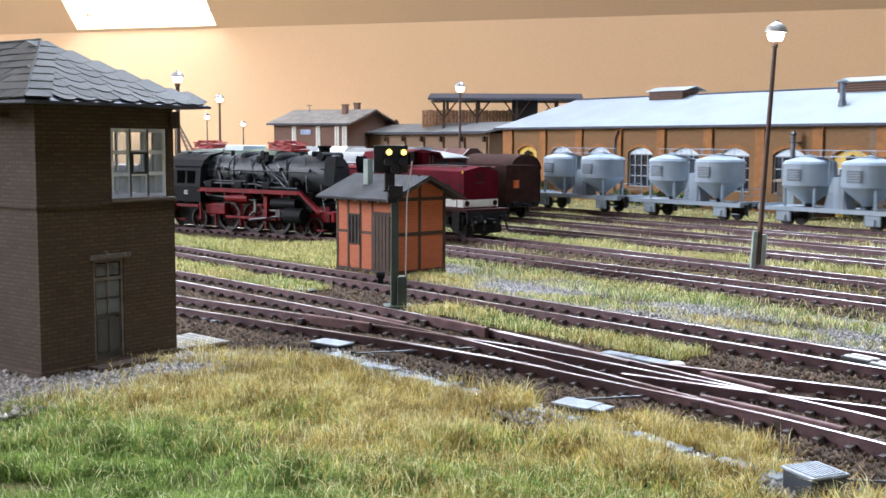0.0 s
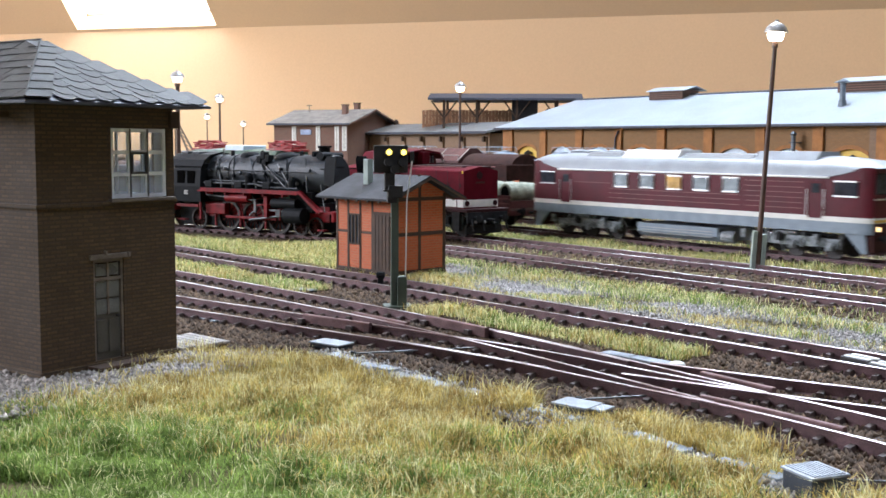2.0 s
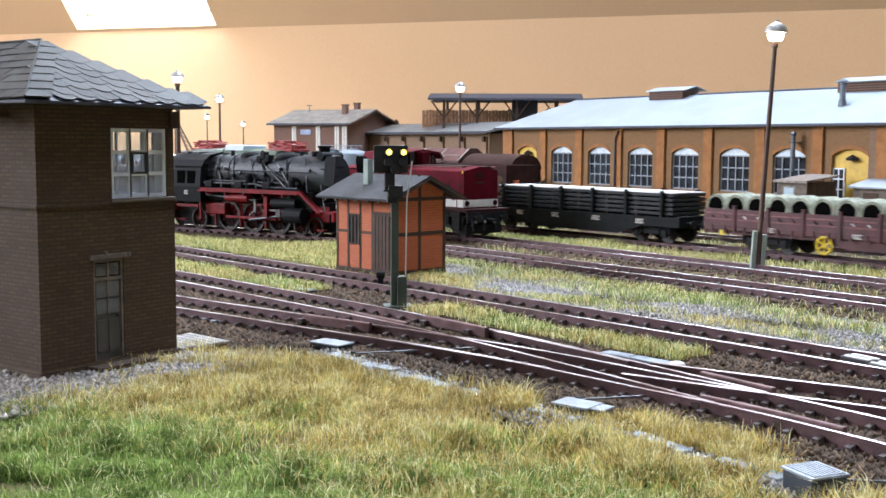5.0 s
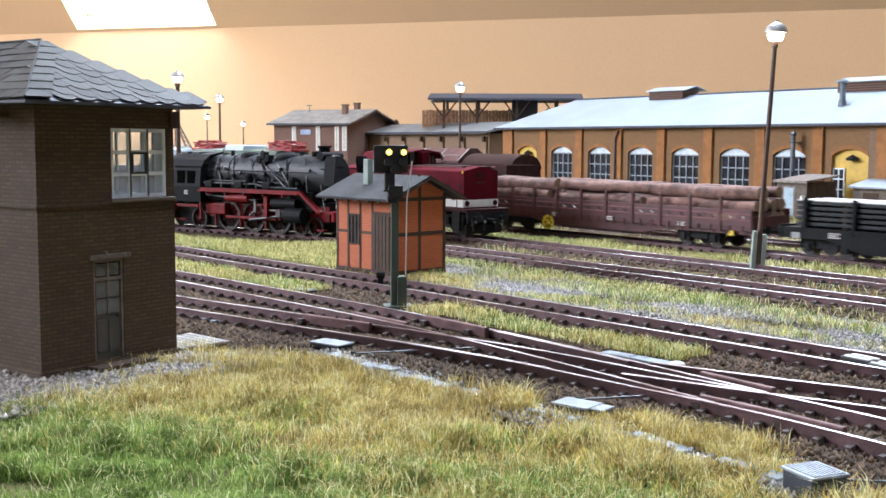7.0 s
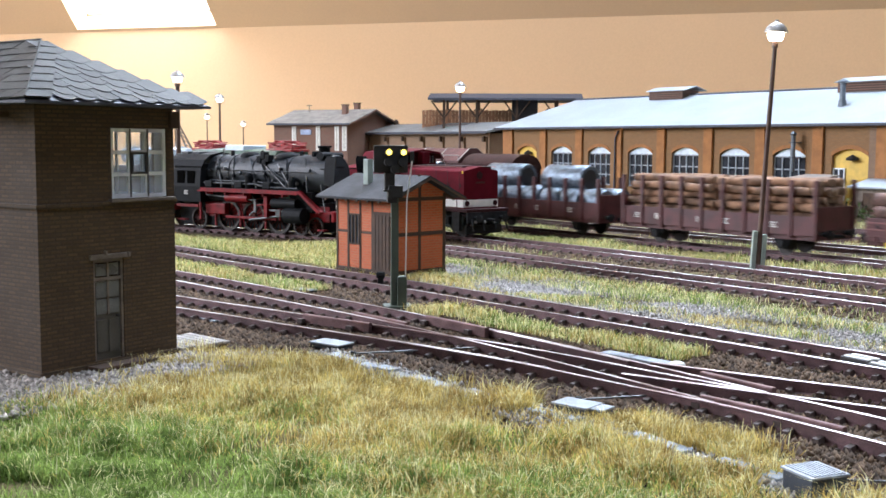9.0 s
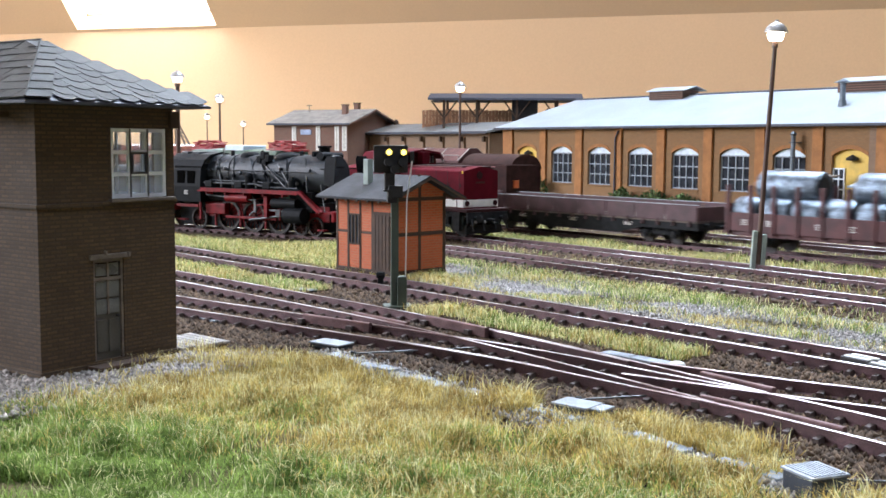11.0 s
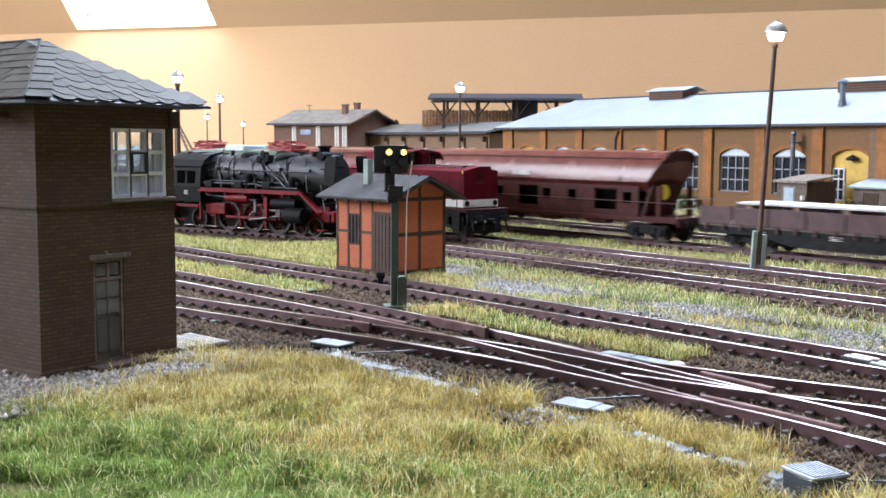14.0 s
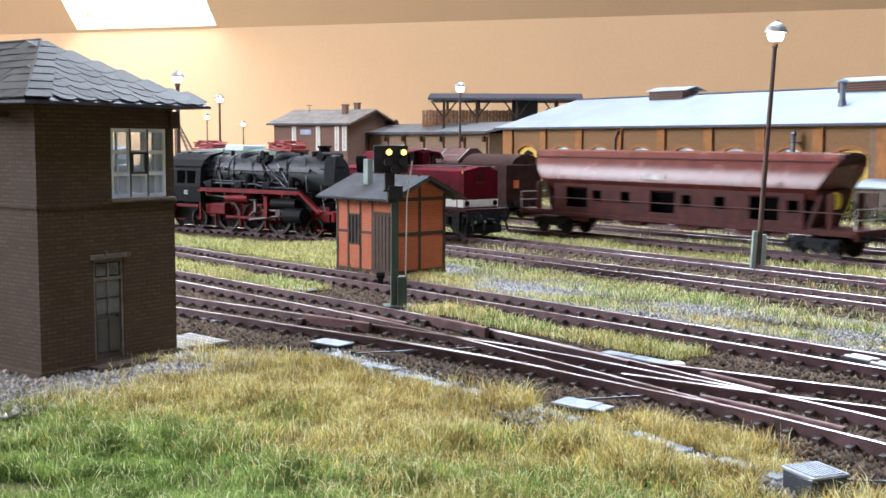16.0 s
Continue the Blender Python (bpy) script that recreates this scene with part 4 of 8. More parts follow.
def office():
    # near corner at x = l, y = 0; the gable end turns towards the hall
    ob = thing("yard_office", P(-22.0, 143.8, 0, -30), "brick yard office with tall white windows and a grey gabled roof", "building")
    l, d, he, hr = 11.6, 10.4, 7.2, 8.95
    part("wall", box(B(), 0, l, 0, d, -0.3, he), RED_BRICK, ob)
    for xa in (0.002, l - 0.302):
        part("gable_wall", loft(B(), [[(x, y, z) for y, z in ((0.05, he), (d - 0.05, he), (d / 2, hr - 0.05))] for x in (xa, xa + 0.3)]), RED_BRICK, ob)
    for y in (-0.7, d + 0.7):
        sec = [(y, he - 0.12), (d / 2, hr), (d / 2, hr + 0.16), (y, he + 0.04)]
        part("roof", prism(B(), sec, -0.7, l + 0.8), OFFICEROOF, ob, "grey roof slope")
        part("bargeboard", prism(B(), [(a, b - 0.12) for a, b in sec], l + 0.8, l + 0.88), RED_BRICK, ob)
    part("eaves_board", box(B(), -0.7, l + 0.8, -0.76, -0.704, he - 0.2, he + 0.02), EAVES, ob)
    for x in (3.3, 7.1, 10.0, 11.15):
        win = new("window")
        win.parent = ob
        part("window_frame", box(B(), x - 0.36, x + 0.3, -0.06, 0, 3.8, 6.85), WHITE, win)
        part("pane", box(B(), x - 0.28, x + 0.22, -0.075, -0.06, 3.9, 6.75), CURTAIN, win)
        part("glazing_bar", box(B(), x - 0.05, x - 0.01, -0.09, -0.075, 3.9, 6.75), GREYWOOD, win)
    part("sign", box(B(), 4.3, 6.0, -0.08, 0, 5.8, 6.45, 0.1), mat("blue_sign", (0.35, 0.42, 0.6), 0.5), ob, "small pale blue sign")
    for x, y, z in ((9.0, 3.2, 9.55), (9.2, 5.6, 9.85)):
        part("chimney", box(B(), x - 0.35, x + 0.35, y - 0.3, y + 0.3, 7.6, z, 0.04), RED_BRICK, ob)
        part("chimney_cap", box(B(), x - 0.42, x + 0.42, y - 0.37, y + 0.37, z, z + 0.12, 0.02), DARKWOOD, ob)
    part("aerial", cyl(B(), (2.7, 4, 8.4), (2.7, 4, 9.7), 0.06, 6), GREYWOOD, ob)
    part("aerial_bar", cyl(B(), (2.3, 4, 9.65), (3.1, 4, 9.65), 0.05, 6), GREYWOOD, ob)


office()


def coal_stage():
    # roofed timber stage: deck, posts with braces, flat dark roof
    ob = thing("coaling_stage", P(-1.2, 128, 0, -4), "dark timber coaling stage with a flat roof on braced posts", "coaling stage")
    l, d = 16.2, 7.0
    part("deck", box(B(), 0.6, l - 0.8, 0.3, d, 5.4, 6.0), DARKWOOD, ob)
    for x in np.linspace(1.4, l - 1.6, 6):
        part("support", box(B(), x - 0.2, x + 0.2, 0.4, 0.8, -0.3, 5.4), DARKWOOD, ob)
    sec = [(-0.6, 9.75), (d * 0.4, 10.4), (d + 0.8, 9.75), (d + 0.8, 10.0), (d * 0.4, 10.65), (-0.6, 10.0)]
    part("roof", prism(B(), sec, -0.6, l + 0.9), EAVES, ob, "dark felted flat roof")
    for x in (1.2, 5.0, 9.6, 14.2):
        for y in (0.4, d - 0.6):
            part("post", box(B(), x - 0.15, x + 0.15, y - 0.15, y + 0.15, 6.0, 9.9), DARKWOOD, ob)
        for s in (-1, 1):
            part("brace", cyl(B(), (x, 0.4, 7.7), (x + s * 1.5, 0.4, 9.7), 0.1, 6), DARKWOOD, ob)
    for x in (3.0, 7.0, 11.5):
        part("brace", cyl(B(), (x - 1.8, d - 0.6, 6.2), (x + 1.8, d - 0.6, 9.0), 0.09, 6), DARKWOOD, ob)
        part("brace", cyl(B(), (x + 1.8, d - 0.6, 6.2), (x - 1.8, d - 0.6, 9.0), 0.09, 6), DARKWOOD, ob)
    part("hopper", box(B(), 9.0, 12.0, 1.2, 4.2, 6.0, 9.9, 0.05), BLACK, ob)
    part("coal_bunker", box(B(), 5.0, 13.4, 0.35, 1.0, 6.0, 7.1, 0.05), DARKWOOD, ob)
    part("railing", box(B(), 1.2, 6, 0.3, 0.4, 6.9, 7.0), GREYWOOD, ob)
    part("railing", box(B(), 1.2, 5.0, 0.3, 0.36, 6.3, 6.7), PALEGREEN, ob)
    fence = thing("plank_fence", P(-2.6, 134, 0, -3), "brown upright plank fence on the bank behind the stage", "fence")
    part("wall", box(B(), 0, 12, 0.05, 0.3, -0.3, 6.4), RED_BRICK, fence)
    for k in range(30):
        part("plank", box(B(), k * 0.4, k * 0.4 + 0.365, 0, 0.12, 6.4, 8.75 + 0.02 * (k * 7 % 5)), mat_fence, fence)
    for z in (6.9, 8.0):
        part("rail", box(B(), 0, 12, 0.12, 0.22, z, z + 0.2), mat_fence, fence)


mat_fence = mat("red_brown_planks", (0.30, 0.15, 0.08), 0.8, scale=2, rand=0.2)
coal_stage()


def crane():
    ob = thing("yard_crane", P(-32.6, 140, -1.2, 0), "small grey yard crane with a slanting lattice jib", "crane")
    part("tower", box(B(), -0.5, 0.5, -0.5, 0.5, -0.3, 3.6, 0.05), GREYWOOD, ob)
    part("cabin", box(B(), -1.2, 1.0, -0.9, 0.9, 3.5, 4.9, 0.1), GREYWOOD, ob)
    bm = B()
    p0, p1 = Vector((1.0, 0, 4.7)), Vector((-1.2, 0, 8.9))
    for dy in (-0.35, 0.35):
        cyl(bm, p0 + Vector((0, dy, 0)), p1 + Vector((0, dy * 0.3, 0)), 0.07, 6)
        cyl(bm, p0 + Vector((-0.7, dy, 0)), p1 + Vector((-0.2, dy * 0.3, 0)), 0.07, 6)
    for k in range(8):
        a = p0.lerp(p1, k / 8)
        b = (p0 + Vector((-0.7, 0, 0))).lerp(p1, (k + 1) / 8)
        cyl(bm, a, b, 0.05, 5)
    part("jib", bm, GREYWOOD, ob)


crane()


# ---- rolling stock: x forward, y away from the eye, z up from the rail head ----
RIBLIGHT = mat("pale_red_rib", (0.19, 0.065, 0.065), 0.5, var=0.25, scale=3)
WINE = mat("wine_red_paint", (0.085, 0.004, 0.011), 0.5, var=0.15, scale=1.0, spec=0.3)
CREAM = mat("cream_stripe_paint", (0.74, 0.74, 0.70), 0.45, var=0.06)
LIGHTGREY = mat("light_grey_paint", (0.21, 0.265, 0.32), 0.45, var=0.1)
ROOFGREY = mat("grey_roof_paint", (0.27, 0.295, 0.32), 0.42, var=0.1, scale=1.0)
UNDER = mat("dark_grey_running_gear", (0.016, 0.017, 0.019), 0.7, var=0.4, scale=4, spec=0.2)
BOGIEGREY = mat("grey_bogie_paint", (0.21, 0.235, 0.25), 0.5, var=0.5, scale=4)
WHEEL = mat("dark_steel_wheel", (0.026, 0.02, 0.019), 0.6, 0.2, var=0.2)
BROWN = mat("red_brown_wagon_paint", (0.080, 0.020, 0.022), 0.5, var=0.3, scale=1.5)
PURPLEBROWN = mat("faded_purple_brown_paint", (0.085, 0.042, 0.047), 0.6, var=0.25, scale=1.5)
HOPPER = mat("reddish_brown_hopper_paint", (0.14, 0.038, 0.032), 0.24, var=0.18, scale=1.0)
# End and lower browns are the hull brown with shade put in
HOPPER_END = mat("shaded_end_brown", (0.05, 0.015, 0.013), 0.6, var=0.2, spec=0.2)
HOPPER_LOW = mat("shaded_hopper_frame_brown", (0.068, 0.017, 0.014), 0.6, var=0.25, scale=1.5, spec=0.2)
PIPEC = mat("greenish_grey_concrete_pipe", (0.27, 0.285, 0.22), 0.85, var=0.35, scale=3, fine=14, bump=0.6)
BARK = mat("pinkish_brown_bark", (0.165, 0.092, 0.075), 0.8, var=0.45, scale=2, fine=12, bump=0.7, rand=0.25)
LOGEND = mat("pale_sawn_wood", (0.26, 0.17, 0.11), 0.8, var=0.2, scale=6)
TIMBER = mat("ochre_brown_log", (0.19, 0.105, 0.062), 0.85, var=0.45, scale=2, fine=12, bump=0.7, rand=0.25)
STEELCOIL = mat("blue_grey_steel_coil", (0.13, 0.165, 0.205), 0.36, 0.6, var=0.45, scale=4, fine=16, bump=0.8)
SILO = mat("pale_blue_grey_silo_paint", (0.29, 0.36, 0.43), 0.45, var=0.1, scale=0.8)
SILOPLATE = mat("grey_data_panel", (0.12, 0.15, 0.18), 0.5)
BLACKFRAME = mat("black_wagon_paint", (0.010, 0.012, 0.013), 0.6, var=0.3, spec=0.15)
SLABSIDE = mat("dark_steel_section", (0.022, 0.027, 0.029), 0.5, 0.0, var=0.3, spec=0.25)
SLABTOP = mat("pale_sheet_and_lit_top", (0.62, 0.63, 0.63), 0.4, var=0.1)
YELLOWP = mat("yellow_wheel_paint", (0.75, 0.55, 0.04), 0.5, var=0.1)
MARK = mat("white_wagon_lettering", (0.6, 0.58, 0.56), 0.6)
HEADLIGHT = mat("lit_headlamp", (1.0, 0.72, 0.36), 0.3, bump=0, emit=3.0)
LOCOBLACK = mat("loco_black_paint", (0.009, 0.010, 0.012), 0.6, var=0.3, scale=2, spec=0.1)
LOCOGREY = mat("sooty_grey_boiler_paint", (0.026, 0.032, 0.040), 0.45, var=0.35, scale=1.5, spec=0.35)
LOCORED = mat("loco_red_paint", (0.17, 0.006, 0.010), 0.5, var=0.35, scale=2, spec=0.2)
PANTO = mat("red_pantograph_paint", (0.24, 0.008, 0.012), 0.5, var=0.15)
LOCOGREEN = mat("dark_green_loco_paint", (0.03, 0.07, 0.05), 0.45, var=0.15)
DUSTYROOF = mat("dusty_red_wagon_roof", (0.105, 0.05, 0.045), 0.8, var=0.3, scale=0.8, spec=0.2)


# Near-black stands in for the unlit insides of bores, funnels and cab windows
SHADE_BLACK = mat("black_for_unlit_insides", (0.004, 0.004, 0.004), 0.95, var=0.1, bump=0, spec=0.0)


DARKBROWN = mat("dark_brown_wagon_paint", (0.035, 0.014, 0.012), 0.7, var=0.3, spec=0.15)


def wheelset(parent, x, r=0.5, spokes=False):
    ax = new("wheelset")
    ax.parent = parent
    ax.matrix_basis = P(x, 0, r)
    for s in (-1, 1):
        part("wheel", lathe(B(), (0, 0.72 * s, 0), [(r * 0.2, -0.07), (r * 0.8, -0.05), (r, -0.065), (r, 0.05), (r * 0.85, 0.05), (r * 0.2, 0.06)], 20, "Y"), WHEEL, ax, smooth=True)
    part("axle", cyl(B(), (0, -0.7, 0), (0, 0.7, 0), 0.08, 8), WHEEL, ax)
    return ax


def bogie(parent, x, wb=1.8, axles=2, r=0.46, material=None, heavy=False):
    bg = new("bogie")
    bg.parent = parent
    bg.matrix_basis = P(x, 0, 0)
    half = wb * (axles - 1) / 2
    material = material or UNDER
    for s in (-1, 1):
        bm = B()
        y0, y1 = sorted((s * 0.93, s * 1.07))
        prof = [(-half - 0.45, r + 0.1), (-half - 0.4, r + 0.34), (-half * 0.4, r + 0.42), (half * 0.4, r + 0.42), (half + 0.4, r + 0.34), (half + 0.45, r + 0.1), (half * 0.5, r - 0.02), (-half * 0.5, r - 0.02)]
        loft(bm, [[(px, y, pz) for px, pz in prof] for y in (y0, y1)])
        part("side_frame", bm, material, bg)
        for k in range(axles):
            xx = -half + wb * k
            bm = B()
            box(bm, xx - 0.17, xx + 0.17, *sorted((s * 1.07, s * 1.2)), r - 0.16, r + 0.2, 0.03)
            part("axle_box", bm, material, bg)
            for dx_ in (-0.32, 0.32):
                bm = B()
                for zz in range(4):
                    cyl(bm, (xx + dx_, s * 1.1, r + 0.0 + zz * 0.08), (xx + dx_, s * 1.1, r + 0.05 + zz * 0.08), 0.085, 8)
                part("spring", bm, material, bg)
        if heavy:
            for k in range(axles):
                xx = -half + wb * k
                part("damper", cyl(B(), (xx + 0.5, s * 1.18, r - 0.05), (xx + 0.62, s * 1.24, r + 0.62), 0.05, 8), material, bg)
                part("axle_cap", lathe(B(), (xx, s * 1.2, r), [(0.15, 0.0), (0.14, 0.05 * s), (0.05, 0.08 * s)], 10, "Y"), material, bg)
                part("sand_box", box(B(), xx - 0.75, xx - 0.5, *sorted((s * 1.1, s * 1.3)), r + 0.15, r + 0.55, 0.03), UNDER if k % 2 else material, bg)
                part("sand_pipe", cyl(B(), (xx - 0.62, s * 1.15, r + 0.15), (xx - 0.5, s * 0.85, 0.12), 0.03, 6), material, bg)
            part("upper_beam", box(B(), -half - 0.3, half + 0.3, *sorted((s * 1.0, s * 1.12)), r + 0.5, r + 0.6, 0.02), UNDER, bg)
            part("brake_cylinder", cyl(B(), (-half * 0.5, s * 1.12, r + 0.5), (half * 0.1, s * 1.12, r + 0.55), 0.1, 10), material, bg)
    part("bolster", box(B(), -0.25, 0.25, -1.0, 1.0, r + 0.1, r + 0.4), UNDER, bg)
    for k in range(axles):
        wheelset(bg, -half + wb * k, r)
    return bg


def buffers(parent, x, sign, z=1.03, material=None):
    for s in (-1, 1):
        bm = B()
        cyl(bm, (x, s * 0.87, z), (x + sign * 0.35, s * 0.87, z), 0.1, 10)
        lathe(bm, (x + sign * 0.35, s * 0.87, z), [(0.2, 0.0), (0.22, 0.04 * sign), (0.1, 0.07 * sign)], 14, "X")
        part("buffer", bm, material or UNDER, parent)
    part("coupling", box(B(), *sorted((x, x + sign * 0.6)), -0.08, 0.08, 0.85, 1.0, 0.02), UNDER, parent)


def on_track(u, v):
    x, y = W(u, v)
    return P(x, y, 0, -math.degrees(ANG))


def diesel_132():
    ob = thing("diesel_locomotive", on_track(-63.6, MAIN_V), "wine red and grey six-axle diesel locomotive with cream stripe", "locomotive")
    L = 10.1
    body = [(-1.475, 1.85), (-1.475, 3.55), (1.475, 3.55), (1.475, 1.85)]
    secs = []
    for x, inset, top in ((-L, 0.14, 3.95), (-L + 0.15, 0.05, 3.95), (-L + 0.5, 0, 3.95), (-L + 1.6, 0, 3.62), (-L + 2.2, 0, 3.5), (L - 2.2, 0, 3.5), (L - 1.6, 0, 3.62), (L - 0.5, 0, 3.95), (L - 0.15, 0.05, 3.95), (L, 0.14, 3.95)):
        w = 1.475 - inset
        secs.append([(x, -w, 1.88), (x, -w, 2.9), (x, -w + (0.05 if top > 3.55 else 0), top), (x, w - (0.05 if top > 3.55 else 0), top), (x, w, 2.9), (x, w, 1.88)])
    shell = part("body", loft(B(), secs), WINE, ob, "wine red body shell", smooth=30)
    for z0, z1, m, lab, o in ((1.66, 1.88, CREAM, "cream stripe", 0.012), (1.2, 1.66, LIGHTGREY, "light grey lower skirt", 0.0)):
        secs = [[(x, -w, z0), (x, -w, z1), (x, w, z1), (x, w, z0)] for x, w in ((-L - o, 1.335 + o), (-L + 0.2, 1.435 + o), (-L + 0.5, 1.475 + o), (L - 0.5, 1.475 + o), (L - 0.2, 1.435 + o), (L + o, 1.335 + o))]
        part("stripe" if z0 > 1.6 else "skirt", loft(B(), secs), m, ob, lab)
    # roof, coming down over the cabs
    secs = []
    for x, zb, zt, w in ((-L - 0.25, 3.92, 3.97, 1.25), (-L + 0.3, 3.93, 4.2, 1.4), (-L + 1.6, 3.62, 4.36, 1.49), (-L + 2.3, 3.5, 4.4, 1.5), (L - 2.3, 3.5, 4.4, 1.5), (L - 1.6, 3.62, 4.36, 1.49), (L - 0.3, 3.93, 4.2, 1.4), (L + 0.25, 3.92, 3.97, 1.25)):
        d = zt - zb
        secs.append([(x, -w, zb), (x, -w * 0.93, zb + d * 0.42), (x, -w * 0.72, zb + d * 0.75), (x, -w * 0.38, zb + d * 0.95), (x, 0, zt), (x, w * 0.38, zb + d * 0.95), (x, w * 0.72, zb + d * 0.75), (x, w * 0.93, zb + d * 0.42), (x, w, zb)])
    roof = part("roof", loft(B(), secs), ROOFGREY, ob, "curved grey roof", smooth=35)
    for xa, xb in ((-3.9, -0.4), (4.0, 7.2)):
        secs = [[(x, y, z) for y, z in ((-1.36, 3.86), (-0.72, 4.58), (0.72, 4.58), (1.36, 3.86))] for x in (xa, xb)]
        # rear hatch is white: the glint on its slope is painted in
        part("roof_hatch", loft(B(), secs), WHITE if xa < 0 else ROOFGREY, roof, "roof hatch, the rear one white for its glint")
    for xa, xb in ((-0.2, 3.8), (-6.5, -4.2)):
        secs = [[(x, y, z) for y, z in ((-1.22, 4.05), (-0.7, 4.41), (-0.4, 4.46), (-0.6, 4.1))] for x in (xa, xb)]
        part("roof_grille", loft(B(), secs), mat_grille, roof, "dark roof grille")
    for x in (-8.0, -6.9, -5.4):
        part("roof_fan", lathe(B(), (x, 0, 4.3), [(0.5, 0), (0.5, 0.18), (0.2, 0.26)], 14), ROOFGREY, roof)
    part("gutter", box(B(), -L + 2.0, L - 2.0, -1.56, -1.478, 3.47, 3.55, 0.02), WHITE, ob, "white gutter strip")
    # windows, doors and grilles along the side towards the eye
    for k, x in enumerate((-3.6, -1.9, -0.2, 1.4, 3.1)):
        # the third square stands for an amber emblem plate, not a window
        win = part("window", box(B(), x - 0.42, x + 0.42, -1.495, -1.47, 2.75, 3.35, 0.06), ENGINEPANE if k != 2 else AMBERPLATE, ob, "square engine room window, the third an amber plate")
        part("window_frame", box(B(), x - 0.48, x + 0.48, -1.485, -1.468, 2.69, 3.41, 0.05), CHROME, win)
    for sx in (-1, 1):
        xa, xb = sorted((sx * 8.35, sx * 9.45))
        part("cab_window", box(B(), xa, xb, -1.492, -1.468, 2.75, 3.35, 0.05), PANE_DARK, ob, "cab side window")
        for z in (2.74, 3.36):
            part("cab_window_trim", box(B(), xa, xb, -1.51, -1.478, z - 0.03, z + 0.03), CHROME, ob)
        xa, xb = sorted((sx * 7.15, sx * 7.85))
        part("door", box(B(), xa, xb, -1.488, -1.47, 1.75, 3.4, 0.03), WINE, ob)
        part("door_window", box(B(), xa + 0.15, xb - 0.15, -1.495, -1.486, 2.85, 3.25, 0.03), PANE_DARK, ob)
        for dx_ in (xa - 0.06, xb + 0.06):
            part("handrail", cyl(B(), (dx_, -1.53, 1.8), (dx_, -1.53, 3.0), 0.018, 6), CHROME, ob)
    for z in (2.15, 2.38, 2.6, 2.82, 3.05, 3.28):
        part("side_rib", box(B(), 3.9, 6.9, -1.492, -1.474, z - 0.015, z + 0.015), RIBLIGHT, ob)
        if z < 2.7:
            part("side_rib", box(B(), -4.4, 3.6, -1.492, -1.474, z - 0.015, z + 0.015), RIBLIGHT, ob)
    part("side_rib", box(B(), -7.0, -0.9 - 3.5, -1.492, -1.474, 2.86, 2.89), RIBLIGHT, ob)
    # nose: windscreens, lamps, apron
    for sx in (-1, 1):
        xf = sx * (L + 0.005)
        for y in (-0.68, 0.68):
            part("windscreen", box(B(), *sorted((xf, xf + sx * 0.02)), y - 0.56, y + 0.56, 2.85, 3.72, 0.04), PANE_DARK, ob)
        part("nose_trim", box(B(), *sorted((xf, xf + sx * 0.05)), -1.3, 1.3, 2.62, 2.68), CHROME, ob)
        on = HEADLIGHT if sx > 0 else ALU
        for y, z in ((-0.95, 1.42), (0.95, 1.42), (0.0, 2.42)):
            part("headlight", lathe(B(), (xf, y, z), [(0.1, -0.05 * sx), (0.1, 0.06 * sx), (0.07, 0.075 * sx)], 14, "X"), on, ob, "lit headlamp" if sx > 0 else "")
        # apron and nose panel carry the front's shade as dark brown
        part("apron", box(B(), *sorted((sx * (L - 0.5), sx * (L + 0.02))), -1.3, 1.3, 0.45, 1.2, 0.05), HOPPER_END, ob, "apron darkened to brown for the nose's shade")
        part("nose_panel", box(B(), *sorted((xf, xf + sx * 0.02)), -1.3, 1.3, 1.0, 1.66, 0.01), HOPPER_END, ob, "lower nose panel, dark brown painted for its shade")
        part("nose_band", box(B(), *sorted((xf, xf + sx * 0.03)), -1.32, 1.32, 1.7, 1.8, 0.01), YELLOW, ob, "ochre nose band")
        buffers(ob, sx * (L - 0.05), sx)
        for s in (-1, 1):
            sec = [(sx * (L - 0.3), 1.2), (sx * (L - 1.2), 1.2), (sx * (L - 0.45), 0.4), (sx * (L - 0.2), 0.4)]
            bm = loft(B(), [[(x, y, z) for x, z in sec] for y in sorted((s * 1.2, s * 1.4))])
            part("step_board", bm, LIGHTGREY, ob)
    part("fuel_tank", loft(B(), [[(x, y, z) for y, z in ((-1.15, 0.35), (-1.42, 0.6), (-1.42, 1.0), (1.42, 1.0), (1.42, 0.6), (1.15, 0.35))] for x in (-2.5, 2.4)]), LIGHTGREY, ob, "light grey fuel tank")
    for z in (0.55, 0.68, 0.8):
        part("tank_rib", box(B(), -2.2, 2.1, -1.45, -1.42, z - 0.02, z + 0.02), CONC, ob)
    part("air_tank", cyl(B(), (2.5, -1.1, 0.6), (3.2, -1.1, 0.6), 0.28, 12), BOGIEGREY, ob)
    bogie(ob, 6.2, 1.85, 3, 0.52, BOGIEGREY, True)
    bogie(ob, -6.2, 1.85, 3, 0.52, BOGIEGREY, True)
    return ob


ENGINEPANE = mat("grey_blue_engine_pane", (0.24, 0.29, 0.32), 0.25, var=0.2)
AMBERPLATE = mat("amber_emblem_plate", (0.55, 0.33, 0.08), 0.3, var=0.3)
mat_grille = mat("dark_grille", (0.16, 0.165, 0.17), 0.6, var=0.2, scale=6)


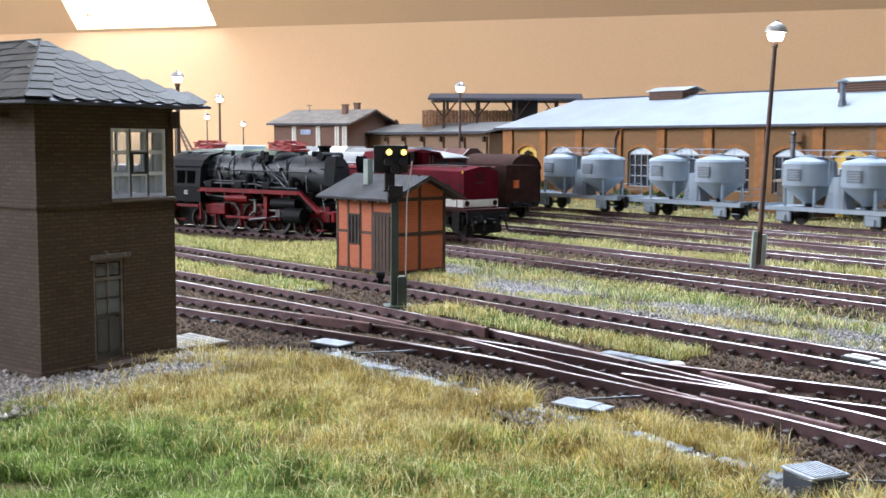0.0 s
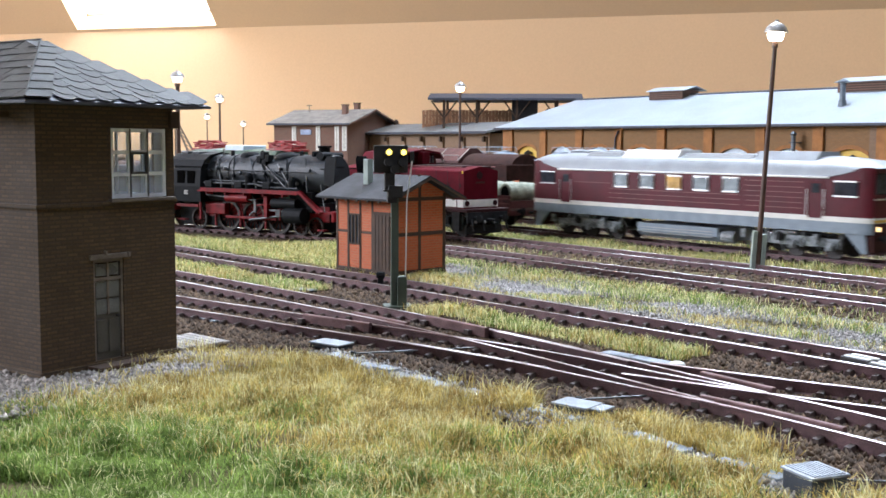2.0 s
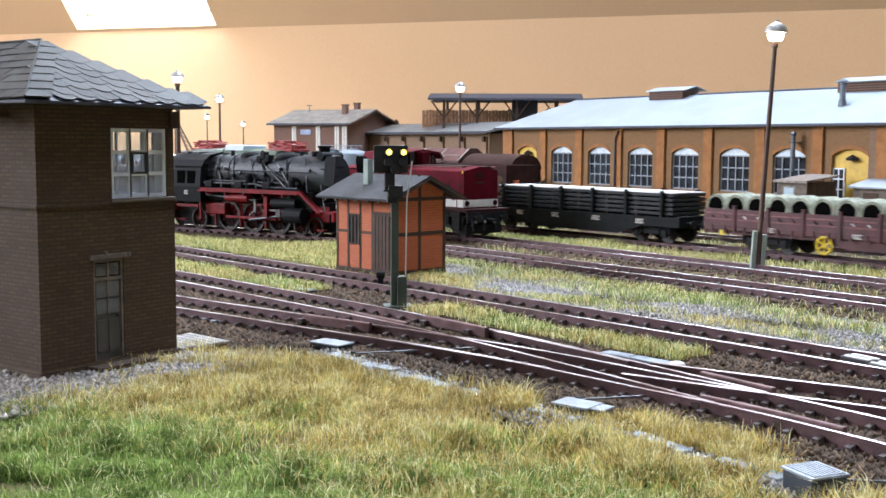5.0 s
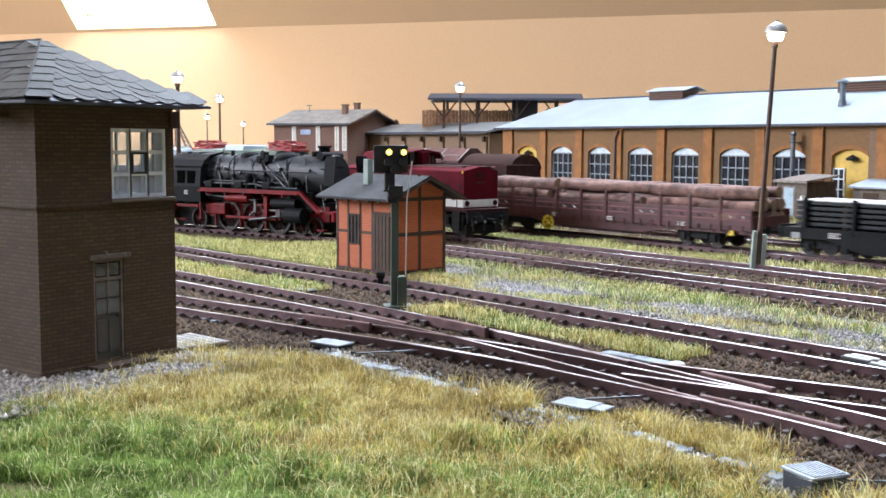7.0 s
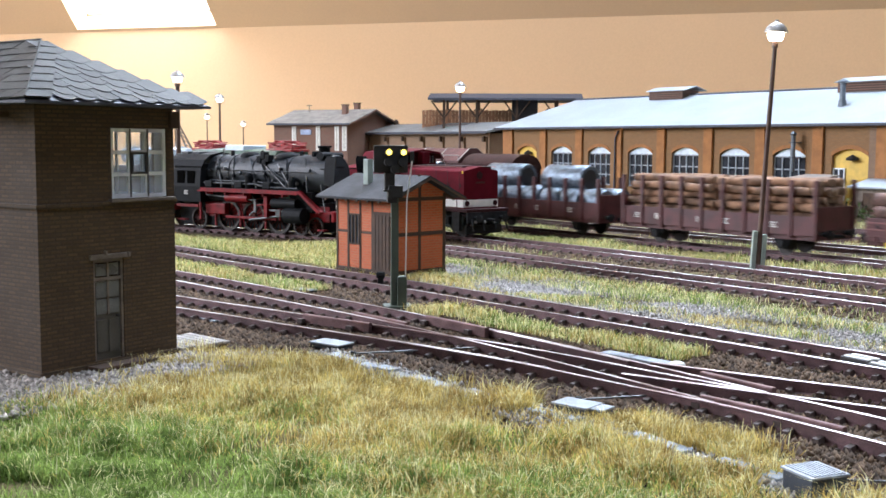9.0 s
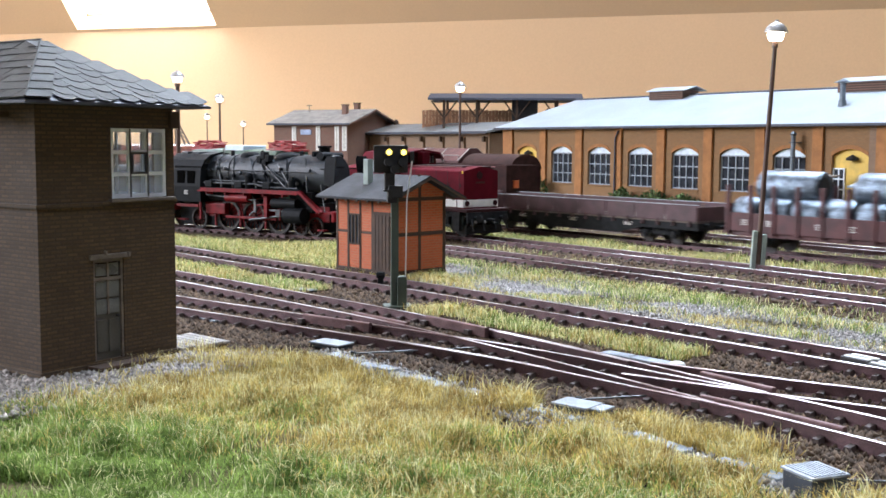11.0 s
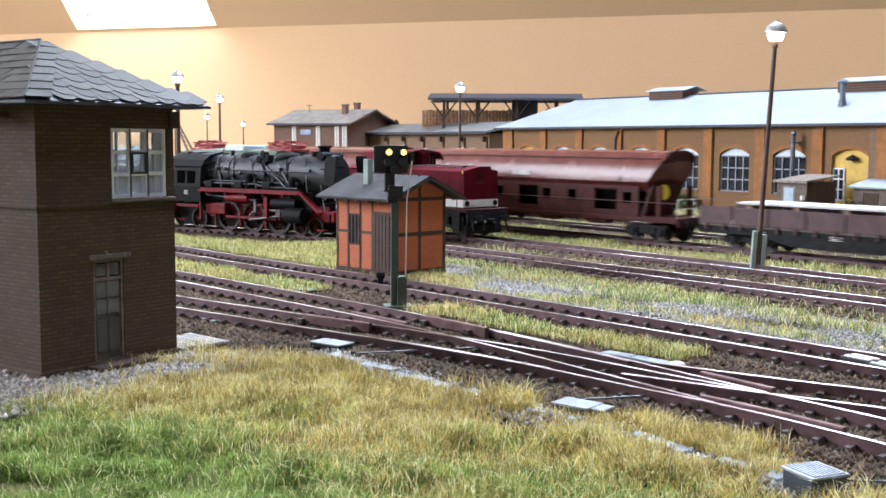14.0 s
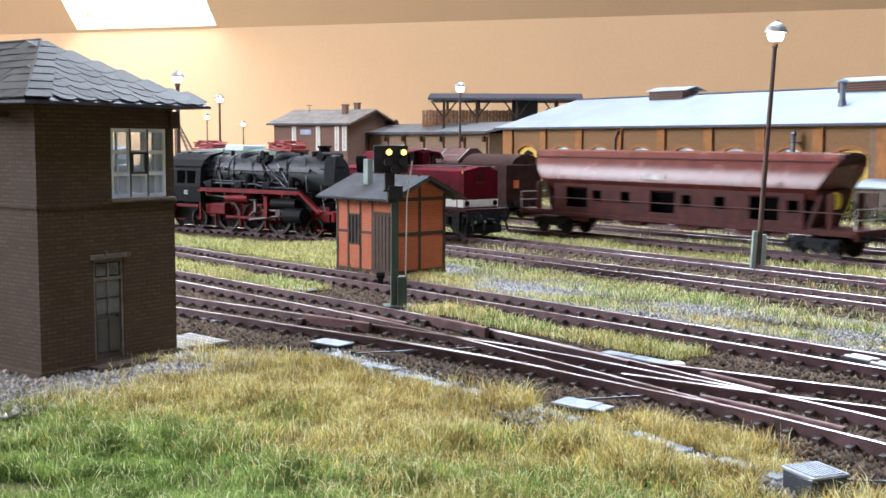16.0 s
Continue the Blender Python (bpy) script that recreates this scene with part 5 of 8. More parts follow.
def frame_members(ob, L, w=1.32, z0=0.75, z1=1.05, belly=0.0, material=None, belly_z=0.35):
    for s in (-1, 1):
        y0, y1 = sorted((s * w, s * (w - 0.12)))
        if belly:
            prof = [(-L, z1), (L, z1), (L, z0), (belly + 1.6, z0), (belly, belly_z), (-belly, belly_z), (-belly - 1.6, z0), (-L, z0)]
            bm = B()
            # three convex pieces make one fish-bellied beam
            loft(bm, [[(x, y, z) for x, z in ((-L, z0), (L, z0), (L, z1), (-L, z1))] for y in (y0, y1)])
            loft(bm, [[(x, y, z) for x, z in ((-belly, belly_z), (belly, belly_z), (belly + 1.6, z0), (-belly - 1.6, z0))] for y in (y0, y1)])
            part("sole_bar", bm, material or UNDER, ob)
        else:
            part("sole_bar", box(B(), -L, L, y0, y1, z0, z1), material or UNDER, ob)
    for sx in (-1, 1):
        part("headstock", box(B(), *sorted((sx * L, sx * (L - 0.15))), -w - 0.05, w + 0.05, z0, z1 + 0.1, 0.02), material or UNDER, ob)
        buffers(ob, sx * L, sx)


def marks(ob, xs, y, z, w=0.5, hgt=0.22):
    for x in xs:
        for k in range(3):
            part("lettering", box(B(), x, x + w * (0.9 - 0.2 * (k % 2)), y - 0.006, y, z + k * hgt / 3, z + k * hgt / 3 + hgt / 5), MARK, ob)


def handwheel(ob, x, y, z):
    wh = new("handwheel")
    wh.parent = ob
    bm = B()
    n = 20
    secs = []
    for k in range(n):
        a = k * math.tau / n
        c = Vector((x + 0.36 * math.cos(a), y, z + 0.36 * math.sin(a)))
        b = Vector((x + 0.36 * math.cos(a + math.tau / n), y, z + 0.36 * math.sin(a + math.tau / n)))
        cyl(bm, c, b, 0.06, 6, caps=False)
    for k in range(3):
        a = k * math.tau / 6 + 0.5
        cyl(bm, (x + 0.36 * math.cos(a), y, z + 0.36 * math.sin(a)), (x - 0.36 * math.cos(a), y, z - 0.36 * math.sin(a)), 0.04, 6)
    part("rim", bm, YELLOWP, wh, "yellow brake handwheel")


def sided_wagon(c0, length, label, side_top=1.92, posts=12, post_top=2.1, disc=None):
    ob = thing("stake_wagon", on_track(c0, MAIN_V), label, "wagon", "freight wagons")
    L = length / 2
    frame_members(ob, L, 1.33, 0.78, 1.05, 3.2, BROWN, 0.5)
    part("floor", box(B(), -L, L, -1.4, 1.4, 1.05, 1.2), GREYWOOD, ob)
    step = 2 * L / posts
    for s in (-1, 1):
        for k in range(posts):
            a, b = -L + k * step + 0.06, -L + (k + 1) * step - 0.06
            pn = part("side_board", box(B(), a, b, *sorted((s * 1.40, s * 1.46)), 0.95, side_top, 0.015), BROWN, ob)
            for z in (1.15, 1.45, 1.72):
                part("rib", box(B(), a + 0.1, b - 0.1, *sorted((s * 1.46, s * 1.49)), z - 0.03, z + 0.03, 0.01), RIBLIGHT if z > 1.2 else BROWN, pn)
        for k in range(1, posts):
            x = -L + k * step
            part("stake", box(B(), x - 0.07, x + 0.07, *sorted((s * 1.38, s * 1.53)), 0.9, post_top, 0.015), BROWN, ob)
    for sx in (-1, 1):
        part("end_board", box(B(), *sorted((sx * L, sx * (L - 0.08))), -1.4, 1.4, 1.05, side_top - 0.3, 0.015), BROWN, ob)
        bogie(ob, sx * (L - 3.3), 1.8, 2, 0.46)
        part("load_plate", box(B(), *sorted((sx * (L - 1.0), sx * (L - 1.3))), -1.5, -1.48, 0.72, 0.95), YELLOWP, ob)
    if disc is not None:
        handwheel(ob, disc, -1.45, 0.62)
    for k in range(posts):
        for f in (0.3, 0.7):
            x = -L + (k + f) * step
            part("hinge", box(B(), x - 0.045, x + 0.045, -1.52, -1.46, 0.82, 1.2, 0.01), BROWN, ob)
            part("latch", cyl(B(), (x, -1.5, 1.62), (x + 0.16, -1.52, 1.52), 0.03, 6), MARK if k % 3 == 1 else UNDER, ob)
    part("step_iron", box(B(), -L + 1.5, -L + 1.9, -1.5, -1.35, 0.4, 0.46), UNDER, ob)
    marks(ob, (-3.0, 1.0, -7.2, 5.6), -1.495, 1.0)
    part("brake_beam", box(B(), -2.5, 2.0, -1.3, -1.2, 0.45, 0.6), UNDER, ob)
    return ob


def log(ob, x0, x1, y, z, r, material, rg):
    n = 9
    bm = B()
    secs = []
    ph = rg.uniform(0, 6)
    for x in np.linspace(x0, x1, 6):
        dy, dz = 0.05 * math.sin(x * 0.9 + ph), 0.04 * math.sin(x * 1.3 + ph * 2)
        rr = r * (1 + 0.07 * math.sin(x * 2 + ph))
        secs.append([(x, y + dy + rr * math.cos(k * math.tau / n), z + dz + rr * math.sin(k * math.tau / n)) for k in range(n)])
    lg = part("log", loft(bm, secs), material, ob, smooth=50)
    part("cut_end", cyl(B(), (x1 - 0.002, y + 0.05 * math.sin(x1 * 0.9 + ph), z + 0.04 * math.sin(x1 * 1.3 + ph * 2)), (x1 + 0.012, y + 0.05 * math.sin(x1 * 0.9 + ph), z + 0.04 * math.sin(x1 * 1.3 + ph * 2)), r * 0.92, 9), LOGEND, lg)


def pipe_wagon():
    c = (-75.4 - 97.0) / 2
    ob = sided_wagon(c, 21.4, "red-brown stake wagon loaded with concrete pipes", disc=-90.5 - c)
    for k in range(19):
        x = -10.1 + k * 1.12
        bm = lathe(B(), (x, 0, 2.05), [(0.36, -1.32), (0.54, -1.32), (0.54, 1.32), (0.36, 1.32)], 18, "Y", True)
        pp = part("pipe", bm, PIPEC, ob, "greenish grey concrete pipe", smooth=40)
        # closed disc, its black painted as the shade inside the pipe
        part("bore", cyl(B(), (x, -1.334, 2.05), (x, -1.324, 2.05), 0.41, 16), SHADE_BLACK, pp, "black disc standing in for the shaded pipe end")
    return ob, c


def log_wagon():
    c = (-113.5 - 133.6) / 2
    ob = sided_wagon(c, 19.7, "red-brown stake wagon loaded with long logs", posts=11, disc=-126.9 - c, post_top=2.5)
    rg = random.Random(5)
    for a, b in ((-9.6, -3.3), (-3.1, 3.2), (3.4, 9.6)):
        for z, ys, r in ((1.5, (-1.1, -0.35, 0.4, 1.05), 0.34), (2.05, (-1.0, -0.3, 0.4, 1.0), 0.36), (2.62, (-0.75, 0.0, 0.75), 0.36)):
            for y in ys:
                log(ob, a + rg.uniform(-0.15, 0.25), b + rg.uniform(-0.3, 0.15), y + rg.uniform(-0.06, 0.06), z + rg.uniform(-0.07, 0.07), r * rg.uniform(0.7, 1.0), BARK, rg)
    return ob, c


def slab_wagon():
    c = (-98.3 - 112.3) / 2
    ob = thing("flat_wagon", on_track(c, MAIN_V), "black fish-bellied flat wagon loaded with stacked steel sections", "wagon", "freight wagons")
    L = 7.0
    frame_members(ob, L, 1.42, 0.85, 1.3, 3.0, BLACKFRAME, 0.36)
    part("floor", box(B(), -L, L, -1.45, 1.45, 1.18, 1.32), BLACKFRAME, ob)
    for k in range(5):
        z = 1.36 + k * 0.225
        part("steel_section", box(B(), -L + 0.7, L - 0.6, -1.25, 1.25, z + 0.05, z + 0.2, 0.02), SLABSIDE, ob, "dark steel section")
        for x in np.linspace(-6, 6, 7):
            part("batten", box(B(), x - 0.07, x + 0.07, -1.2, 1.2, z - 0.025, z + 0.05), DARKWOOD, ob)
    # pale layer added as colour for light on top of the stack
    part("top_sheet", box(B(), -L + 0.72, L - 0.62, -1.24, 1.24, 2.462, 2.52, 0.01), SLABTOP, ob, "pale layer for the light on the stack's top")
    for x in np.linspace(-5.8, 5.8, 6):
        for s in (-1, 1):
            part("stake", box(B(), x - 0.08, x + 0.08, *sorted((s * 1.3, s * 1.45)), 1.1, 2.6, 0.015), BLACKFRAME, ob)
    for sx in (-1, 1):
        bogie(ob, sx * 4.9, 1.8, 2, 0.46)
    marks(ob, (-4.6, -1.8, 1.2, 4.2), -1.427, 0.95, 0.6, 0.25)
    part("plate", box(B(), -6.4, -6.0, -1.45, -1.425, 0.85, 1.1), CONC, ob)
    return ob, c


def timber_wagon(c, coils=False):
    lab = "red-brown stake wagon loaded with steel wire coils" if coils else "red-brown stake wagon loaded with stacked round timber"
    ob = thing("stake_wagon", on_track(c, MAIN_V), lab, "wagon", "freight wagons")
    L, posts = 5.45, 9
    frame_members(ob, L, 1.33, 0.75, 1.05, 0, BROWN)
    part("floor", box(B(), -L, L, -1.4, 1.4, 1.02, 1.16), GREYWOOD, ob)
    step = 2 * L / posts
    for s in (-1, 1):
        for k in range(posts):
            a, b = -L + k * step + 0.03, -L + (k + 1) * step - 0.03
            part("side_board", box(B(), a, b, *sorted((s * 1.40, s * 1.46)), 0.95, 1.8, 0.015), BROWN, ob)
        for k in range(posts + 1):
            x = -L + k * step
            part("stake", box(B(), x - 0.09, x + 0.09, *sorted((s * 1.38, s * 1.54)), 0.85, 3.05 if coils else 3.35, 0.015), BROWN, ob)
    for sx in (-1, 1):
        part("end_board", box(B(), *sorted((sx * L, sx * (L - 0.08))), -1.4, 1.4, 1.05, 2.2, 0.015), BROWN, ob)
        bg = new("axle_guard")
        bg.parent = ob
        for s in (-1, 1):
            part("guard_plate", loft(B(), [[(sx * 3.6 + x, y, z) for x, z in ((-0.5, 0.78), (0.5, 0.78), (0.2, 0.3), (-0.2, 0.3))] for y in sorted((s * 1.05, s * 1.1))]), UNDER, bg)
            part("axle_box", box(B(), sx * 3.6 - 0.18, sx * 3.6 + 0.18, *sorted((s * 1.1, s * 1.25)), 0.35, 0.7, 0.03), UNDER, bg)
            part("leaf_spring", loft(B(), [[(sx * 3.6 + x, y, z) for x, z in ((-0.65, 0.8), (0, 0.7), (0.65, 0.8), (0.65, 0.86), (0, 0.8), (-0.65, 0.86))] for y in sorted((s * 1.12, s * 1.24))]), UNDER, bg)
        wheelset(ob, sx * 3.6, 0.5)
    marks(ob, (-4.7, -3.4, -0.9, 0.6, 3.2), -1.465, 1.25, 0.4, 0.28)
    rg = random.Random(8)
    if coils:
        for k in range(7):
            x = -4.7 + k * 1.55
            for y in (-0.68, 0.68):
                cl = part("wire_coil", lathe(B(), (x, y, 1.82), [(0.3, -0.62), (0.62, -0.66), (0.68, -0.5), (0.68, 0.5), (0.62, 0.66), (0.3, 0.62)], 20, "X"), STEELCOIL, ob, "blue-grey steel wire coil", smooth=35)
                # black disc painted as the dark inside of the coil
                part("core", cyl(B(), (x + 0.625, y, 1.82), (x + 0.67, y, 1.82), 0.42, 14), BLACK, cl)
        for x in (-3.0, 1.9):
            cl = part("wire_coil", lathe(B(), (x, 0, 2.95), [(0.4, -1.5), (0.7, -1.54), (0.76, -1.4), (0.76, 1.4), (0.7, 1.54), (0.4, 1.5)], 22, "X"), STEELCOIL, ob, "large steel wire coil", smooth=35)
            # same painted dark for the large coil's hole
            part("core", cyl(B(), (x + 1.5, 0, 2.95), (x + 1.56, 0, 2.95), 0.52, 16), BLACK, cl)
    else:
        for a, b in ((-5.2, -0.15), (0.1, 5.2)):
            z, row = 1.42, 0
            while z < 3.55:
                n = 6 if row % 2 == 0 else 5
                for j in range(n):
                    y = -1.15 + 2.3 * (j + (0.0 if n == 6 else 0.5)) / 5
                    log(ob, a + rg.uniform(-0.15, 0.12), b + rg.uniform(-0.12, 0.2), y, z + rg.uniform(-0.02, 0.02), rg.uniform(0.17, 0.215), TIMBER, rg)
                z += 0.355
                row += 1
    return ob, c


def low_wagon(c, length, slab):
    ob = thing("low_sided_wagon", on_track(c, MAIN_V), "faded brown low-sided bogie wagon" + (" carrying a pale sheet on battens" if slab else ", empty"), "wagon", "freight wagons")
    L = length / 2
    frame_members(ob, L, 1.36, 0.78, 1.12, L * 0.35, UNDER, 0.42)
    part("floor", box(B(), -L, L, -1.4, 1.4, 1.12, 1.24), GREYWOOD, ob)
    n = 8
    for s in (-1, 1):
        for k in range(n):
            a, b = -L + 2 * L * k / n + 0.04, -L + 2 * L * (k + 1) / n - 0.04
            part("side_board", box(B(), a, b, *sorted((s * 1.40, s * 1.46)), 1.2, 1.98, 0.015), PURPLEBROWN, ob)
        for k in range(n * 2):
            x = -L + L * (k + 0.5) / n
            part("hinge", box(B(), x - 0.05, x + 0.05, *sorted((s * 1.37, s * 1.5)), 0.95, 1.3, 0.01), PURPLEBROWN, ob)
        part("side_cap", box(B(), -L, L, *sorted((s * 1.38, s * 1.47)), 1.984, 2.01), CONC if not slab else PURPLEBROWN, ob)
    for sx in (-1, 1):
        part("end_board", box(B(), *sorted((sx * L, sx * (L - 0.08))), -1.4, 1.4, 1.2, 1.9, 0.015), PURPLEBROWN, ob)
        bogie(ob, sx * (L - 2.6), 1.8, 2, 0.46)
    if slab:
        part("sheet", box(B(), -L + 2.0, L - 2.2, -1.2, 1.2, 2.16, 2.26, 0.01), SLABTOP, ob, "pale shiny sheet")
        for x in np.linspace(-L + 2.6, L - 3, 5):
            part("batten", box(B(), x - 0.15, x + 0.15, -1.15, 1.15, 1.24, 2.16), LOGEND, ob)
    part("brake_gear", box(B(), -2.0, 2.0, -1.1, -0.9, 0.4, 0.7, 0.05), UNDER, ob)
    marks(ob, (-L * 0.6, -L * 0.1, L * 0.4), -1.367, 0.83, 0.6, 0.2)
    return ob, c


def hopper_wagon(c, length):
    ob = thing("hopper_wagon", on_track(c, MAIN_V), "reddish brown swing-roof hopper wagon on black bogies", "wagon", "hopper wagons")
    L = length / 2
    prof = [(-0.95, 2.45), (-1.3, 2.82), (-1.48, 2.98), (-1.46, 3.5), (-1.28, 3.92), (-1.14, 4.12), (-1.05, 4.3), (-0.9, 4.46), (-0.5, 4.55), (0.5, 4.55), (0.9, 4.46), (1.05, 4.3), (1.14, 4.12), (1.28, 3.92), (1.46, 3.5), (1.48, 2.98), (1.3, 2.82), (0.95, 2.45)]
    secs = []
    for f, inx in ((-1, 0.0), (1, 0.0)):
        ring = []
        for y, z in prof:
            back = max(0.0, 4.2 - z) * 0.7 + (0.15 if z > 4.2 else 0)
            ring.append((f * (L - back), y, z))
        secs.append(ring)
    hull = part("hull", loft(B(), secs), HOPPER, ob, "swollen brown hopper hull", smooth=22)
    part("roof_edge", box(B(), -L + 0.3, L - 0.3, -1.17, -1.09, 4.1, 4.2, 0.02), HOPPER_LOW, hull)
    for sx in (-1, 1):
        rings = [[(sx * (L + d - max(0.0, 4.2 - z) * 1.15), y * 0.96, z - 0.02) for y, z in prof[1:-1]] for d in (-0.3, 0.05)]
        # the end's shade is in its darker brown
        part("end_wall", loft(B(), rings), HOPPER_END, hull, "slanting end wall, brown darkened for its shade")
    part("brace", box(B(), L - 2.7, L - 2.55, -1.5, -1.44, 2.95, 3.25), HOPPER_LOW, ob)
    # lower frame with openings on both sides
    for s in (-1, 1):
        bm = quad_hole(B(), 2 * L - 3.2, 1.6, [(0.9 + k * 1.95, 0.9 + k * 1.95 + (1.55 if k % 3 == 0 else 0.6), 0.32 if k % 3 == 0 else 0.7, 1.4 if k % 3 == 0 else 1.25) for k in range(8)], -0.04, 0.04)
        bmesh.ops.transform(bm, matrix=pose(-L + 1.6, s * 1.2, 1.2), verts=bm.verts)
        # darker brown carries the shade under the hull's overhang
        part("side_wall", bm, HOPPER_LOW, ob, "side wall with openings, brown darkened for overhang shade")
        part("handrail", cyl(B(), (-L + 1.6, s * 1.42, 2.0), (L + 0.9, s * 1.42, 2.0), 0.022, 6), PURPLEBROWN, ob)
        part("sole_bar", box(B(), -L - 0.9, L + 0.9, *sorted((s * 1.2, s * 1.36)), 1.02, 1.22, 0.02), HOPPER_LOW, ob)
        for k in range(4):
            x = -L + 3.5 + k * 3.6
            part("chute", loft(B(), [[(x + a, y, z) for a, z in ((-0.9, 1.05), (0.9, 1.05), (0.5, 0.78), (-0.5, 0.78))] for y in sorted((s * 0.6, s * 1.2))]), HOPPER_LOW, ob)
    # solid block painted black as the shade behind the side openings
    part("inner_hopper", loft(B(), [[(x, y, z) for y, z in ((-0.5, 1.0), (-1.0, 2.5), (1.0, 2.5), (0.5, 1.0))] for x in (-L + 1.3, L - 1.3)]), SHADE_BLACK, ob, "inner funnel black for the shade behind the openings")
    for sx in (-1, 1):
        # end shade painted in here too
        part("end_panel", loft(B(), [[(sx * (x + dx_), y, z) for x, z in ((L - 1.5, 1.3), (L - 0.9, 2.9), (L - 0.7, 2.9), (L - 1.3, 1.3))] for y, dx_ in ((-1.15, 0), (1.15, 0))]), HOPPER_END, ob, "slanting end panel in shade-darkened brown")
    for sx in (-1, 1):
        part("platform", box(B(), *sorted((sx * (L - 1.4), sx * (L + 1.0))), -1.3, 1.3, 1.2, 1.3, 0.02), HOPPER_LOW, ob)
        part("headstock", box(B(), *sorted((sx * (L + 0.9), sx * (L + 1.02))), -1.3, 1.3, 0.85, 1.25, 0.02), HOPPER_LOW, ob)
        buffers(ob, sx * (L + 1.0), sx)
        part("end_post", box(B(), *sorted((sx * (L - 0.2), sx * (L - 0.45))), -1.25, -1.05, 1.3, 2.8, 0.02), HOPPER_LOW, ob)
        part("end_post", box(B(), *sorted((sx * (L - 0.2), sx * (L - 0.45))), 1.05, 1.25, 1.3, 2.8, 0.02), HOPPER_LOW, ob)
        for z in (1.75, 2.2):
            part("platform_rail", cyl(B(), (sx * (L + 0.95), -1.3, z), (sx * (L + 0.95), 1.3, z), 0.025, 6), CHROME, ob)
        for y in (-1.3, 0, 1.3):
            part("platform_post", cyl(B(), (sx * (L + 0.95), y, 1.3), (sx * (L + 0.95), y, 2.2), 0.025, 6), CHROME, ob)
        bogie(ob, sx * (L - 1.2), 1.8, 2, 0.46)
    part("label_panel", box(B(), -1.35, 0.15, -1.5, -1.472, 3.14, 3.4), MARK, ob, "white lettering panel")
    wh = lathe(B(), (L - 0.3, -0.85, 2.5), [(0.1, -0.03), (0.38, -0.03), (0.38, 0.03), (0.1, 0.03)], 16, "X")
    part("handwheel", wh, YELLOWP, ob, "yellow handwheel")
    return ob, c


def silo_wagon(u0):
    ob = thing("silo_wagon", on_track(u0, SILO_V), "pale blue-grey twin-silo cement wagon with ladder", "wagon", "silo wagons")
    L = 4.6
    frame_members(ob, L, 1.3, 0.95, 1.2, 0, SILO)
    part("floor", box(B(), -L, L, -1.25, 1.25, 1.08, 1.16), SILO, ob)
    for sx in (-1, 1):
        x = sx * 1.95
        silo = part("silo", lathe(B(), (x, 0, 0), [(0.35, 1.4), (0.5, 1.55), (1.48, 2.32), (1.58, 2.45), (1.58, 3.75), (1.5, 3.9), (0.8, 4.1), (0.3, 4.18), (0.3, 4.26), (0.05, 4.3)], 28), SILO, ob, "pale blue-grey silo tank", smooth=25)
        for z in (2.5, 3.7):
            part("hoop", lathe(B(), (x, 0, z), [(1.575, -0.03), (1.61, -0.03), (1.61, 0.03), (1.575, 0.03)], 28, ring_only=True), SILO, silo)
        pl = part("data_panel", box(B(), x - 0.5, x + 0.4, -1.62, -1.55, 2.75, 3.45, 0.02), SILOPLATE, silo, "grey data panel with pale bars")
        for k in range(4):
            part("lettering", box(B(), x - 0.42, x + 0.3 - 0.1 * (k % 2), -1.63, -1.62, 2.85 + k * 0.14, 2.91 + k * 0.14), LIGHTGREY, pl)
        for dx_, dy in ((-1.0, -1.0), (1.0, -1.0), (-1.0, 1.0), (1.0, 1.0)):
            part("leg", cyl(B(), (x + dx_, dy, 1.1), (x + dx_, dy, 2.5), 0.09, 8), SILO, ob)
        part("outlet", cyl(B(), (x, 0, 1.1), (x, 0, 1.4), 0.2, 10), UNDER, silo)
        for s in (-1, 1):
            part("axle_guard", box(B(), sx * 2.9 - 0.5, sx * 2.9 + 0.5, *sorted((s * 1.08, s * 1.2)), 0.3, 0.95, 0.08), SILO, ob)
            part("axle_box", box(B(), sx * 2.9 - 0.2, sx * 2.9 + 0.2, *sorted((s * 1.2, s * 1.32)), 0.35, 0.72, 0.03), SILO, ob)
            part("step", box(B(), sx * 4.2 - 0.25, sx * 4.2 + 0.25, *sorted((s * 1.2, s * 1.4)), 0.5, 0.56), SILO, ob)
        wheelset(ob, sx * 2.9, 0.5)
    bm = loft(B(), [[(x, y, z) for x, z in ((-0.65, 1.15), (0.85, 1.15), (0.5, 3.0), (-0.1, 3.0))] for y in (-0.5, 0.5)])
    part("gusset", bm, SILO, ob)
    bm = B()
    for y in (-1.2, -0.85):
        cyl(bm, (0.1, y, 1.1), (0.1, y, 4.2), 0.03, 6)
    for k in range(11):
        cyl(bm, (0.1, -1.2, 1.25 + k * 0.27), (0.1, -0.85, 1.25 + k * 0.27), 0.02, 5)
    part("ladder", bm, SILO, ob)
    bm = B()
    for y in (-0.6, 0.6):
        cyl(bm, (-2.6, y, 4.55), (2.6, y, 4.55), 0.025, 6)
        for x in np.linspace(-2.6, 2.6, 7):
            cyl(bm, (x, y, 4.2), (x, y, 4.55), 0.02, 5)
    box(bm, -2.6, 2.6, -0.5, 0.5, 4.16, 4.2)
    part("walkway", bm, SILO, ob)
    bm = B()
    for y in (-1.2, 1.2):
        cyl(bm, (L, y, 1.2), (L, y, 2.1), 0.025, 6)
    cyl(bm, (L, -1.2, 2.1), (L, 1.2, 2.1), 0.025, 6)
    cyl(bm, (L, -1.2, 1.7), (L, 1.2, 1.7), 0.025, 6)
    part("platform_rail", bm, SILO, ob)
    return ob


